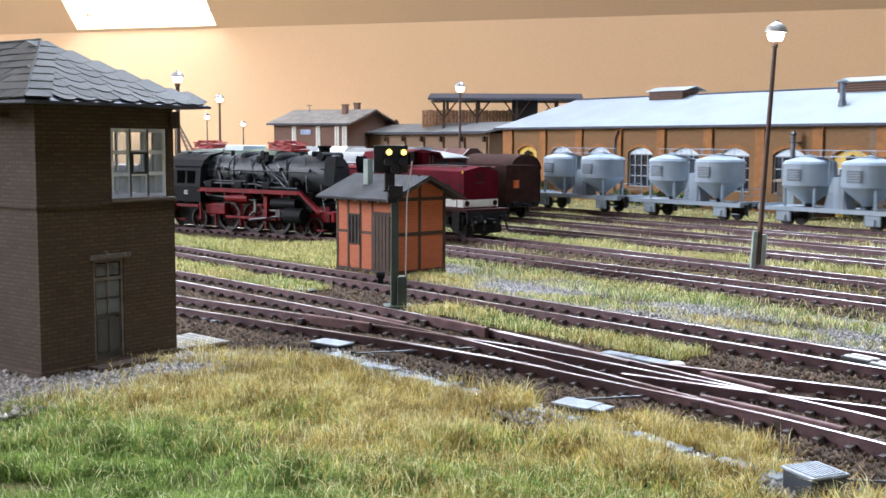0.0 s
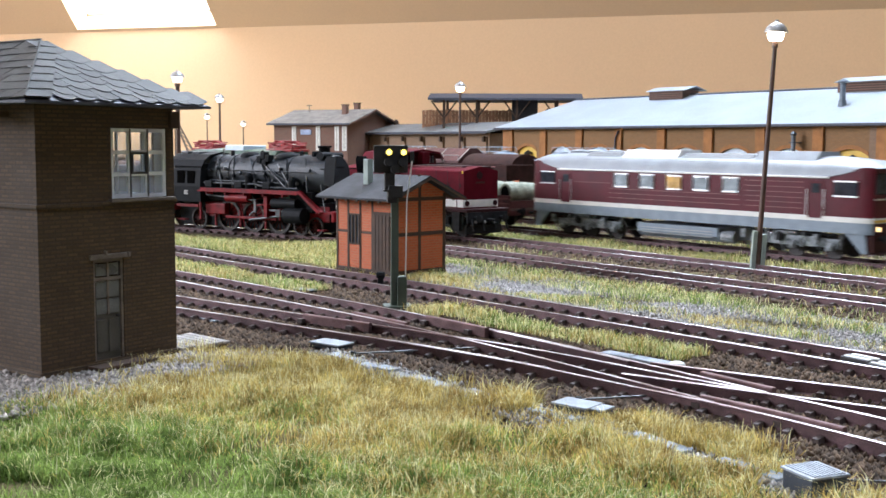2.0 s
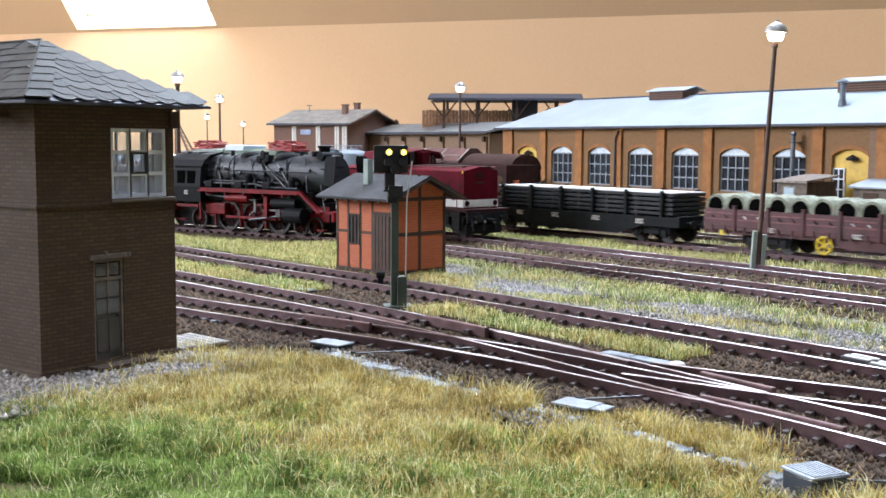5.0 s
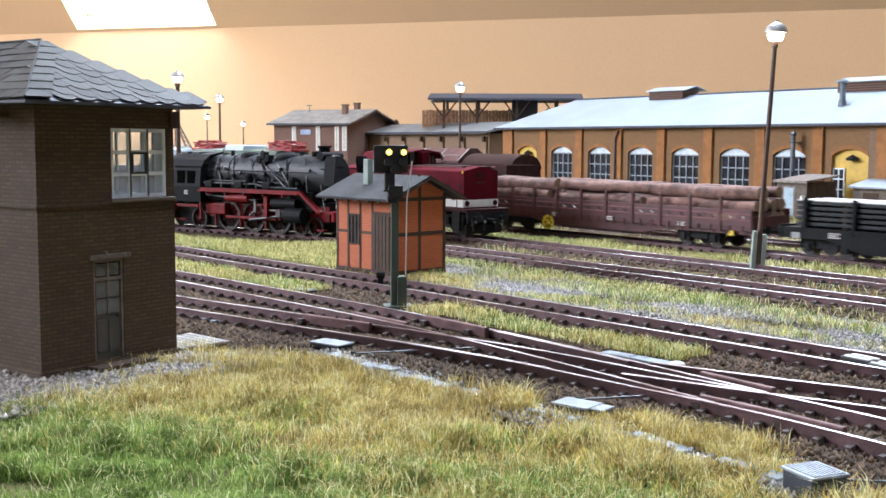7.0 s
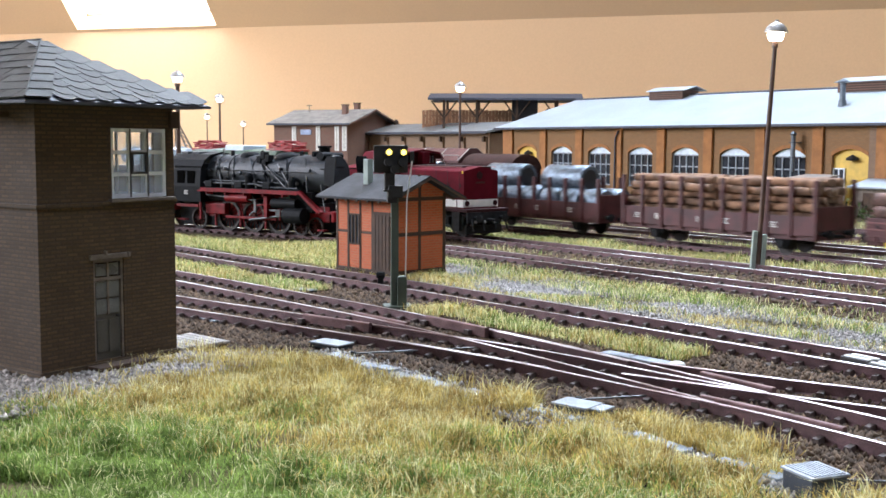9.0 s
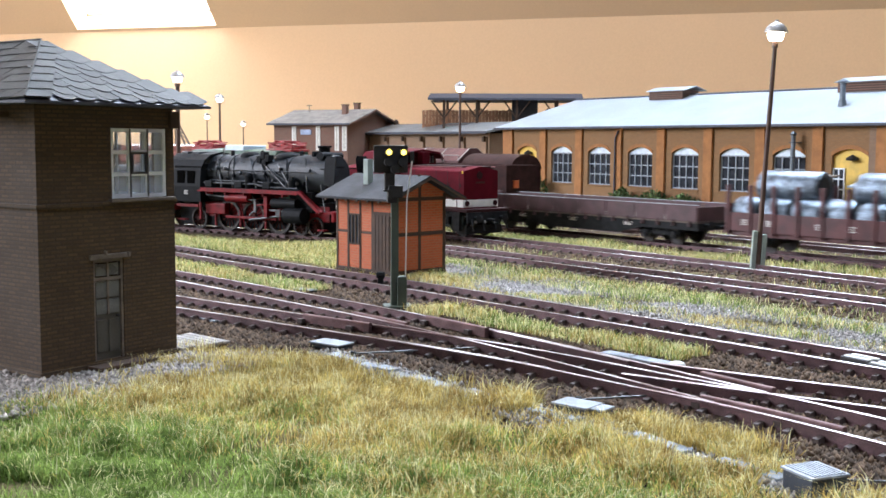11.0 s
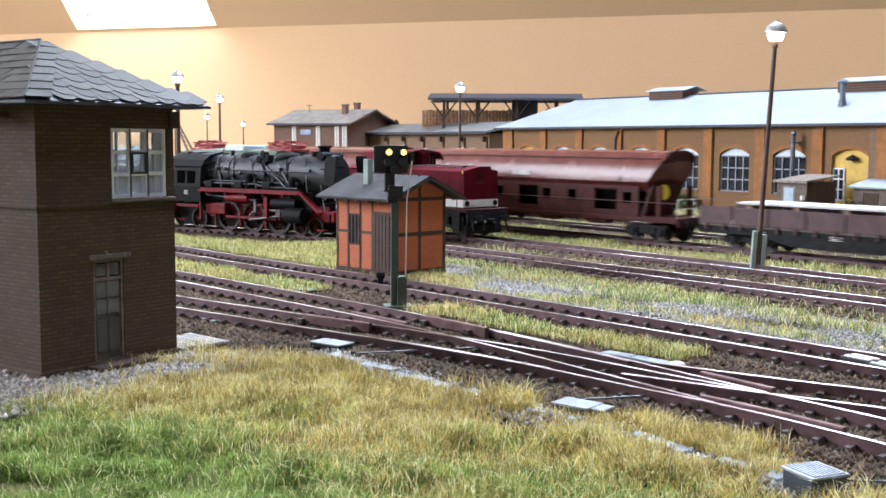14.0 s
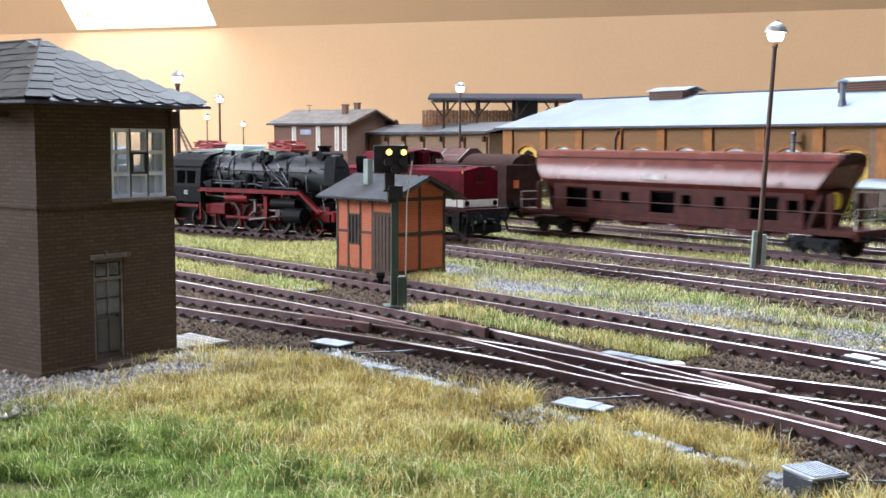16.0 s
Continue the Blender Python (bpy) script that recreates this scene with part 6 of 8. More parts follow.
# ---- standing stock ----
def steam_loco():
    x0, y0 = W(-53.65, 29.36)
    ob = thing("steam_locomotive", P(x0, y0, 0, -34.6), "black steam locomotive with red wheels and frames, standing in the yard", "locomotive")
    # x = 0 at mid length, +x towards the smokebox
    part("boiler", lathe(B(), (0, 0, 3.18), [(0.9, -4.0), (0.98, -3.95), (0.98, 2.6)], 28, "X"), LOCOGREY, ob, "sooty grey-black boiler", smooth=30)
    sm = part("smokebox", lathe(B(), (0, 0, 3.18), [(0.98, 2.55), (1.02, 2.6), (1.02, 5.35), (0.98, 5.4)], 28, "X"), LOCOGREY, ob, "grey-black smokebox", smooth=30)
    part("smokebox_door", lathe(B(), (5.4, 0, 3.18), [(0.98, -0.02), (0.96, 0.03), (0.8, 0.12), (0.4, 0.22), (0.05, 0.25)], 28, "X"), LOCOBLACK, sm, "black domed smokebox door", smooth=30)
    part("chimney", lathe(B(), (4.6, 0, 4.05), [(0.42, 0), (0.34, 0.12), (0.34, 0.5), (0.42, 0.55), (0.42, 0.62), (0.3, 0.63)], 20), LOCOBLACK, ob, smooth=30)
    for x, l in ((1.6, 0.75), (-1.4, 0.6)):
        part("dome", lathe(B(), (x, 0, 4.0), [(l, 0), (l * 0.95, 0.14), (l * 0.75, 0.26), (0.2, 0.32)], 20), LOCOBLACK, ob, smooth=40)
    for x in (-3.2, -2.2, -0.3, 0.7, 2.4):
        part("boiler_band", lathe(B(), (x, 0, 3.18), [(0.98, -0.03), (1.0, -0.03), (1.0, 0.03), (0.98, 0.03)], 28, "X", True), LOCOBLACK, ob)
    # pipework on the near side
    bm = B()
    cyl(bm, (-4, -1.02, 3.35), (4.9, -1.06, 3.3), 0.035, 6)
    cyl(bm, (-3.6, -1.06, 2.75), (2.0, -1.06, 2.7), 0.05, 6)
    cyl(bm, (1.0, -1.05, 3.5), (3.4, -1.1, 2.3), 0.05, 6)
    cyl(bm, (0.4, -0.95, 3.7), (1.4, -1.12, 2.3), 0.04, 6)
    cyl(bm, (2.6, -1.03, 3.4), (1.6, -1.12, 2.3), 0.03, 6)
    part("pipework", bm, LOCOGREY, ob, "grey pipework along the boiler")
    for x in np.arange(-3.7, -1.0, 0.28):
        part("washout_plug", cyl(B(), (x, -0.72, 3.72), (x, -0.8, 3.8), 0.04, 8), CHROME_DULL, ob)
    part("feed_pump", lathe(B(), (-0.4, -1.15, 2.3), [(0.2, 0), (0.22, 0.15), (0.22, 0.75), (0.12, 0.9)], 12), LOCOBLACK, ob)
    part("air_pump", lathe(B(), (2.9, -1.15, 2.3), [(0.2, 0), (0.22, 0.15), (0.2, 0.6), (0.12, 0.75)], 12), LOCOBLACK, ob)
    rg = random.Random(5)
    for k in range(14):
        x = -3.6 + k * 0.62
        y, z = -1.02 - 0.08 * rg.random(), 2.6 + 0.9 * rg.random()
        part("valve", lathe(B(), (x, y, z), [(0.05, -0.09), (0.1, -0.06), (0.1, 0.06), (0.05, 0.1)], 8, "YXZ"[k % 3]), (LOCOBLACK, LOCOGREY, CHROME_DULL)[k % 3], ob)
    for a, b in (((-3.2, 3.9), (-2.6, 2.4)), ((-1.9, 4.0), (-1.7, 2.4)), ((-0.6, 3.95), (0.2, 2.4)), ((2.2, 3.95), (2.5, 2.4)), ((3.6, 4.0), (4.3, 2.3))):
        part("feed_pipe", cyl(B(), (a[0], -0.8, a[1]), (b[0], -1.14, b[1]), 0.06, 8), LOCOGREY, ob)
    for a, b in (((0.7, 3.65), (2.4, 2.5)), ((1.7, 3.7), (2.7, 2.6))):
        part("steam_pipe", cyl(B(), (a[0], -1.0, a[1]), (b[0], -1.16, b[1]), 0.028, 8), STEAMPIPE, ob, "bright diagonal steam pipe")
    for dx_, zz in ((0.0, 4.1), (0.35, 3.95), (-0.3, 3.9), (0.1, 3.7)):
        part("valve_gear_box", box(B(), 0.3 + dx_, 0.62 + dx_, -0.95, -0.55, zz - 0.15, zz + 0.22, 0.04), LOCOBLACK, ob)
    for x in (-3.4, -1.0, 1.2):
        part("sand_box", box(B(), x - 0.3, x + 0.3, -1.42, -1.05, 2.37, 2.75, 0.06), LOCOBLACK, ob)
    # cab
    cab = [(-1.45, 1.55), (-1.5, 2.4), (-1.42, 3.3), (-1.3, 3.62), (1.3, 3.62), (1.42, 3.3), (1.5, 2.4), (1.45, 1.55)]
    part("cab", loft(B(), [[(x, y, z) for y, z in cab] for x in (-6.4, -4.0)]), LOCOBLACK, ob, "black cab")
    roofp = [(-1.5, 3.5), (-1.3, 3.85), (-0.8, 4.15), (0, 4.28), (0.8, 4.15), (1.3, 3.85), (1.5, 3.5), (0.8, 4.05), (0, 4.18), (-0.8, 4.05)]
    part("cab_roof", loft(B(), [[(x, y, z) for y, z in roofp] for x in (-6.9, -3.8)]), LOCOBLACK, ob)
    for x in (-6.2, -5.2):
        part("roof_vent", box(B(), x - 0.3, x + 0.3, -0.75, 0.75, 4.05, 4.3, 0.04), LOCOGREY, ob)
    for x in (-5.7, -4.8):
        part("cab_window", box(B(), x - 0.32, x + 0.32, -1.5, -1.46, 2.55, 3.25, 0.03), SHADE_BLACK, ob)
    part("firebox", box(B(), -4.0, -2.2, -0.98, 0.98, 1.6, 3.1, 0.2), LOCOBLACK, ob)
    marks(ob, (-5.4,), -1.51, 1.95, 0.4, 0.24)
    # running plate with red edge
    part("running_plate", box(B(), -4.0, 3.6, -1.45, 1.45, 2.3, 2.37), LOCOBLACK, ob)
    for s in (-1, 1):
        part("plate_edge", box(B(), -4.2, 3.6, *sorted((s * 1.44, s * 1.49)), 2.14, 2.35), LOCORED, ob, "red running plate edge")
        bm = loft(B(), [[(x, y, z) for x, z in ((3.5, 2.35), (3.72, 2.35), (5.5, 1.32), (5.3, 1.24))] for y in sorted((s * 1.2, s * 1.49))])
        part("front_slope", bm, LOCORED, ob)
        cyl_ = part("cylinder", cyl(B(), (2.5, s * 1.15, 1.05), (4.0, s * 1.15, 1.05), 0.42, 18), LOCOBLACK, ob, "black cylinder casing")
        part("valve_chest", cyl(B(), (2.4, s * 1.12, 1.65), (4.1, s * 1.12, 1.65), 0.26, 14), LOCOBLACK, cyl_)
        part("end_cover", cyl(B(), (4.0, s * 1.15, 1.05), (4.08, s * 1.15, 1.05), 0.3, 14), CHROME_DULL, cyl_)
        part("frame_plate", box(B(), -4.5, 5.4, *sorted((s * 0.625, s * 0.66)), 0.75, 1.55), LOCORED, ob, "red main frame")
        part("coupling_rod", box(B(), -2.4, 1.6, *sorted((s * 0.98, s * 1.04)), 0.72, 0.86, 0.02), LOCORED, ob)
        part("connecting_rod", cyl(B(), (-0.4, s * 1.12, 0.7), (2.5, s * 1.12, 1.05), 0.06, 8), CHROME_DULL, ob)
        part("slide_bar", box(B(), 1.2, 2.5, *sorted((s * 1.1, s * 1.2)), 1.22, 1.32), CHROME_DULL, ob)
        part("motion_bracket", box(B(), 0.9, 1.15, *sorted((s * 0.7, s * 1.3)), 0.9, 2.0), LOCORED, ob)
        part("reverser_rod", cyl(B(), (-3.8, s * 1.2, 1.95), (0.2, s * 1.2, 1.75), 0.04, 6), CHROME_DULL, ob)
        part("expansion_link", box(B(), 0.0, 0.2, *sorted((s * 1.08, s * 1.2)), 1.1, 1.8, 0.03), CHROME_DULL, ob)
        part("ash_pan", box(B(), -4.0, -2.4, *sorted((s * 0.6, s * 1.1)), 0.9, 1.5, 0.05), LOCORED, ob)
        part("step_plate", box(B(), -6.2, -4.3, *sorted((s * 1.25, s * 1.4)), 1.25, 1.4), LOCORED, ob)
        part("cab_step", box(B(), -6.1, -5.5, *sorted((s * 1.1, s * 1.4)), 0.5, 0.56), LOCORED, ob)
        part("front_step", box(B(), 5.2, 5.6, *sorted((s * 1.0, s * 1.35)), 0.35, 0.42), LOCORED, ob)
    for x, r in ((-2.4, 0.85), (-0.4, 0.85), (1.6, 0.85), (4.75, 0.5), (-4.9, 0.6), (3.2, 0.5)):
        ax = new("wheelset")
        ax.parent = ob
        ax.matrix_basis = P(x, 0, r)
        for s in (-1, 1):
            bm = lathe(B(), (0, 0.74 * s, 0), [(r * 0.82, -0.07), (r, -0.07), (r, 0.07), (r * 0.82, 0.07)], 28, "Y", True)
            part("tyre", bm, WHEEL, ax)
            bm = lathe(B(), (0, 0.74 * s, 0), [(0.05, -0.08), (r * 0.2, -0.08), (r * 0.2, 0.08), (0.05, 0.08)], 14, "Y")
            for k in range(12):
                a = k * math.tau / 12
                cyl(bm, (0, 0.74 * s, 0), (r * 0.85 * math.cos(a), 0.74 * s, r * 0.85 * math.sin(a)), 0.035, 5)
            part("spokes", bm, SPOKES, ax, "dull red wheel spokes")
        part("axle", cyl(B(), (0, -0.7, 0), (0, 0.7, 0), 0.1, 8), LOCORED, ax)
    part("buffer_beam", box(B(), 6.2, 6.4, -1.4, 1.4, 0.85, 1.35, 0.03), LOCORED, ob, "red buffer beam")
    part("front_deck", box(B(), 5.3, 6.3, -1.3, 1.3, 1.22, 1.3), LOCORED, ob)
    for s in (-1, 1):
        part("crosshead", box(B(), 1.7, 2.1, *sorted((s * 1.05, s * 1.2)), 0.92, 1.3, 0.03), CHROME_DULL, ob)
        part("eccentric_rod", cyl(B(), (-0.35, s * 1.16, 0.95), (0.1, s * 1.16, 1.25), 0.04, 6), CHROME_DULL, ob)
        part("radius_rod", cyl(B(), (0.1, s * 1.16, 1.5), (2.4, s * 1.14, 1.65), 0.04, 6), LOCORED, ob)
        part("combination_lever", cyl(B(), (2.0, s * 1.2, 0.75), (2.15, s * 1.18, 1.7), 0.04, 6), LOCORED, ob)
        part("piston_rod", cyl(B(), (2.0, s * 1.13, 1.05), (2.6, s * 1.13, 1.05), 0.05, 8), CHROME, ob)
        part("sand_pipe", cyl(B(), (-1.4, s * 1.0, 2.3), (-1.0, s * 0.9, 0.3), 0.035, 6), LOCORED, ob)
        part("sand_pipe", cyl(B(), (1.0, s * 1.0, 2.3), (0.6, s * 0.9, 0.3), 0.035, 6), LOCORED, ob)
        part("air_reservoir", cyl(B(), (-2.2, s * 1.1, 1.85), (-0.4, s * 1.1, 1.85), 0.24, 14), LOCORED, ob, "red air reservoir")
        for x in (-3.4, -1.4, 0.6):
            part("brake_hanger", box(B(), x, x + 0.1, *sorted((s * 0.85, s * 0.95)), 0.25, 1.2), LOCORED, ob)
        for k in range(5):
            part("plate_bracket", box(B(), -3.6 + k * 1.5, -3.5 + k * 1.5, *sorted((s * 0.98, s * 1.44)), 2.0, 2.14), LOCORED, ob)
        part("ladder", box(B(), -4.15, -4.05, *sorted((s * 1.35, s * 1.42)), 0.6, 2.3), LOCORED, ob)
        part("front_handrail", cyl(B(), (5.6, s * 1.25, 1.3), (5.2, s * 1.05, 2.7), 0.02, 6), CHROME_DULL, ob)
    part("cylinder_saddle", box(B(), 2.5, 4.6, -0.95, 0.95, 1.2, 2.3, 0.05), LOCOBLACK, ob)
    part("feed_heater", cyl(B(), (5.0, -0.8, 4.15), (5.0, 0.8, 4.15), 0.2, 14), LOCOBLACK, ob)
    part("dynamo", cyl(B(), (4.0, -0.5, 4.25), (4.0, 0.1, 4.25), 0.14, 12), LOCOBLACK, ob)
    part("whistle", cyl(B(), (-3.3, -0.3, 4.1), (-3.3, -0.3, 4.45), 0.05, 8), CHROME_DULL, ob)
    for x in (-2.6, -0.2, 2.8):
        part("safety_valve", lathe(B(), (x, -0.25, 4.1), [(0.12, 0), (0.1, 0.25), (0.04, 0.3)], 10), LOCOBLACK, ob)
    part("number_board", box(B(), 5.55, 5.6, -0.3, 0.3, 3.52, 3.62), UNDER, ob)
    for y in (-0.85, 0.85):
        part("headlamp", cyl(B(), (6.2, y, 1.6), (6.4, y, 1.6), 0.19, 14), ALU, ob)
    buffers(ob, 6.4, 1, material=LOCORED)
    part("handrail", cyl(B(), (3.0, -1.1, 3.75), (5.4, -1.1, 3.75), 0.02, 6), LOCOGREY, ob)
    # solid black block added to keep the gaps between the wheels dark
    part("inner_frame", box(B(), -6.8, 5.2, -0.62, 0.62, 0.2, 1.7), LOCOBLACK, ob)
    for s in (-1, 1):
        plate = [(5.65, 2.7), (6.5, 2.7), (6.65, 3.0), (6.65, 3.9), (6.45, 4.15), (5.7, 4.15), (5.6, 3.95)]
        part("smoke_deflector", loft(B(), [[(x, s * (1.36 - 0.12 * (z - 2.85)) + dy, z) for x, z in plate] for dy in (-0.02, 0.02)]), LOCOBLACK, ob, "black smoke deflector plate")
        for x in (5.75, 6.3):
            part("deflector_stay", cyl(B(), (x - 0.7, s * 0.9, 3.5), (x, s * 1.27, 3.5), 0.03, 6), LOCOBLACK, ob)
    # shallow trunking above the running plate
    bm = B()
    cyl(bm, (-3.9, -1.3, 2.62), (0.2, -1.3, 2.62), 0.05, 6)
    cyl(bm, (0.2, -1.3, 2.62), (1.2, -1.34, 2.48), 0.05, 6)
    cyl(bm, (1.2, -1.34, 2.48), (3.5, -1.34, 2.46), 0.05, 6)
    part("conduit", bm, LOCOGREY, ob)
    # set the lengths along the engine: short firebox end, long front
    old, cur = (-7, -4.2, 3.6, 4.75, 5.5, 6.4), (-5.4, -2.9, 4.4, 5.05, 6.0, 6.8)
    for o in ob.children_recursive:
        if o.type == "EMPTY":
            o.location.x = float(np.interp(o.location.x / S, old, cur)) * S
        elif o.parent is ob:
            for vert in o.data.vertices:
                vert.co.x = float(np.interp(vert.co.x / S, old, cur)) * S
    # tender
    t = thing("tender", P(*W(-60.2, 27.25), 0, -34.6), "black tender coupled behind the steam locomotive", "tender")
    tp = [(-1.5, 1.3), (-1.5, 3.0), (-1.2, 3.4), (1.2, 3.4), (1.5, 3.0), (1.5, 1.3)]
    part("tank", loft(B(), [[(x, y, z) for y, z in tp] for x in (-6.2, 1.2)]), LOCOBLACK, t)
    part("coal", lathe(B(), (-1.0, 0, 3.3), [(1.2, 0), (0.9, 0.35), (0.3, 0.6)], 9), BLACK, t)
    part("frame", box(B(), -6.3, 1.4, -1.4, 1.4, 1.0, 1.3), LOCORED, t)
    for x in (-4.6, -0.6):
        bogie(t, x, 1.9, 2, 0.5, LOCORED)


STEAMPIPE = mat("worn_bright_pipe", (0.22, 0.22, 0.23), 0.5, 0.5, var=0.3)
SPOKES = mat("dull_red_brown_spokes", (0.05, 0.010, 0.008), 0.7, var=0.3, spec=0.15)
CHROME_DULL = mat("dull_grey_steel", (0.12, 0.12, 0.125), 0.5, 0.6, var=0.3)
steam_loco()


def shunter():
    ob = thing("diesel_shunter", on_track(-47.6, 37.05), "dark red diesel shunter with a white band, standing on the siding", "locomotive")
    # near hood front at x = 3.95
    def hood(x0, x1, zt, w, lab):
        sec = [(-w, 1.5), (-w, zt - 0.16), (-w + 0.06, zt - 0.1), (0, zt + 0.12), (w - 0.06, zt - 0.1), (w, zt - 0.16), (w, 1.5)]
        return part("hood", loft(B(), [[(x, y, z) for y, z in sec] for x in (x0, x1)]), SHRED, ob, lab)
    h1 = hood(-1.6, 3.95, 3.54, 1.15, "dark red long hood")
    hood(-7.4, -4.6, 3.5, 1.17, "dark red rear hood")
    part("band", box(B(), -1.6, 3.952, -1.185, 1.185, 1.56, 1.95), WHITE, ob, "white band")
    part("band", box(B(), 3.954, 3.97, -1.12, 1.12, 1.58, 1.93), CREAM, ob, "cream band")
    part("frame", box(B(), -8.0, 4.5, -1.45, 1.45, 1.33, 1.5, 0.03), SHDARK, ob)
    cab = [(-1.3, 1.5), (-1.36, 3.9), (-1.1, 4.25), (0, 4.4), (1.1, 4.25), (1.36, 3.9), (1.3, 1.5)]
    part("cab", loft(B(), [[(x, y, z) for y, z in cab] for x in (-4.6, -1.6)]), SHRED, ob, "dark red cab")
    rf = [(-1.5, 3.95), (-1.2, 4.34), (0, 4.5), (1.2, 4.34), (1.5, 3.95), (1.15, 4.24), (0, 4.4), (-1.15, 4.24)]
    part("cab_roof", loft(B(), [[(x, y, z) for y, z in rf] for x in (-4.9, -1.0)]), SHRED, ob)
    for x in (-3.8, -2.3):
        part("cab_window", box(B(), x - 0.5, x + 0.5, -1.40, -1.34, 3.2, 3.85, 0.03), ENGINEPANE, ob)
        for xx in (x - 0.52, x + 0.52):
            part("window_post", box(B(), xx - 0.04, xx + 0.04, -1.42, -1.34, 3.16, 3.9), SHDARK, ob)
    for y in (-0.78, 0.78):
        part("cab_window", box(B(), -1.6, -1.56, y - 0.45, y + 0.45, 3.74, 4.17, 0.03), PANE_DARK, ob)
        for k in range(4):
            part("window_bar", box(B(), -1.556, -1.54, y - 0.36 + 0.22 * k, y - 0.3 + 0.22 * k, 3.76, 4.14), CONC, ob)
    for y in (-1.25, 1.25):
        part("mirror_arm", cyl(B(), (-1.05, y, 4.2), (-0.85, y * 1.05, 3.7), 0.03, 6), SHDARK, ob)
    part("exhaust", box(B(), -1.2, -0.7, -0.25, 0.25, 3.7, 4.35, 0.03), SHRED, ob)
    part("top_vent", box(B(), 3.2, 3.9, 0.05, 0.75, 3.52, 3.66, 0.03), SHDARK, ob)
    part("hood_walkway", box(B(), -1.0, 3.0, -0.5, 0.5, 3.6, 3.68, 0.02), SHDARK, ob)
    for y in (-1.1, 1.1):
        part("hood_handrail", cyl(B(), (-1.2, y, 3.62), (3.8, y, 3.62), 0.025, 6), RIBLIGHT, ob)
    part("emblem", lathe(B(), (3.955, -0.1, 3.2), [(0.2, 0.0), (0.2, 0.02), (0.05, 0.025)], 12, "X"), SHDARK, ob)
    part("number_bar", box(B(), 3.955, 3.97, -0.35, 0.25, 2.78, 2.88), HOPPER_LOW, ob)
    for y in (-0.95, 0.95):
        part("headlamp", cyl(B(), (3.95, y, 1.76), (4.02, y, 1.76), 0.14, 14), SHDARK, ob)
    for x in np.linspace(-1.2, 3.6, 6):
        part("hood_seam", box(B(), x - 0.012, x + 0.012, -1.18, -1.168, 2.0, 3.45), SHDARK, ob)
        part("door_handle", box(B(), x + 0.1, x + 0.16, -1.2, -1.17, 2.6, 2.75), SHDARK, ob)
    part("grab_iron", cyl(B(), (3.9, -1.2, 3.3), (3.9, -1.2, 3.45), 0.03, 6), YELLOWP, ob)
    for x in (-1.0, 0.6, 2.2, 3.7):
        part("railing_post", cyl(B(), (x, -1.4, 1.5), (x, -1.4, 2.3), 0.02, 6), SHDARK, ob)
    part("railing", cyl(B(), (-1.0, -1.4, 2.3), (3.7, -1.4, 2.3), 0.02, 6), SHDARK, ob)
    part("fuel_tank", box(B(), -4.2, -1.2, -1.3, 1.3, 0.5, 1.33, 0.1), UNDER, ob)
    part("snow_plough", box(B(), 4.1, 4.25, -1.2, 1.2, 0.2, 0.65, 0.03), UNDER, ob)
    for y in (-1.15, -0.4, 0.4, 1.15):
        part("brake_hose", cyl(B(), (4.6, y, 1.0), (4.75, y, 0.4), 0.05, 6), UNDER, ob)
        part("hose_cock", cyl(B(), (4.6, y * 0.8, 0.85), (4.7, y * 0.8, 0.85), 0.07, 8), CONC, ob)
    for s in (-1, 1):
        part("step_frame", box(B(), 3.3, 3.9, *sorted((s * 1.2, s * 1.4)), 0.35, 1.33, 0.02), UNDER, ob)
    for sx, x in ((1, 4.4), (-1, -8.0)):
        part("buffer_beam", box(B(), *sorted((x, x + sx * 0.12)), -1.35, 1.35, 0.8, 1.33, 0.02), UNDER, ob)
        buffers(ob, x + sx * 0.1, sx)
    for x in (2.3, -5.6):
        bogie(ob, x, 2.2, 2, 0.5, SHBOGIE, True)


SHDARK = mat("dark_red_brown_fitting", (0.03, 0.006, 0.008), 0.6, var=0.2, spec=0.2)
SHBOGIE = mat("blue_grey_bogie", (0.055, 0.075, 0.08), 0.6, var=0.4, scale=4, spec=0.25)
SHRED = mat("shunter_red_paint", (0.095, 0.005, 0.012), 0.65, var=0.18, scale=1.0, spec=0.08)
shunter()


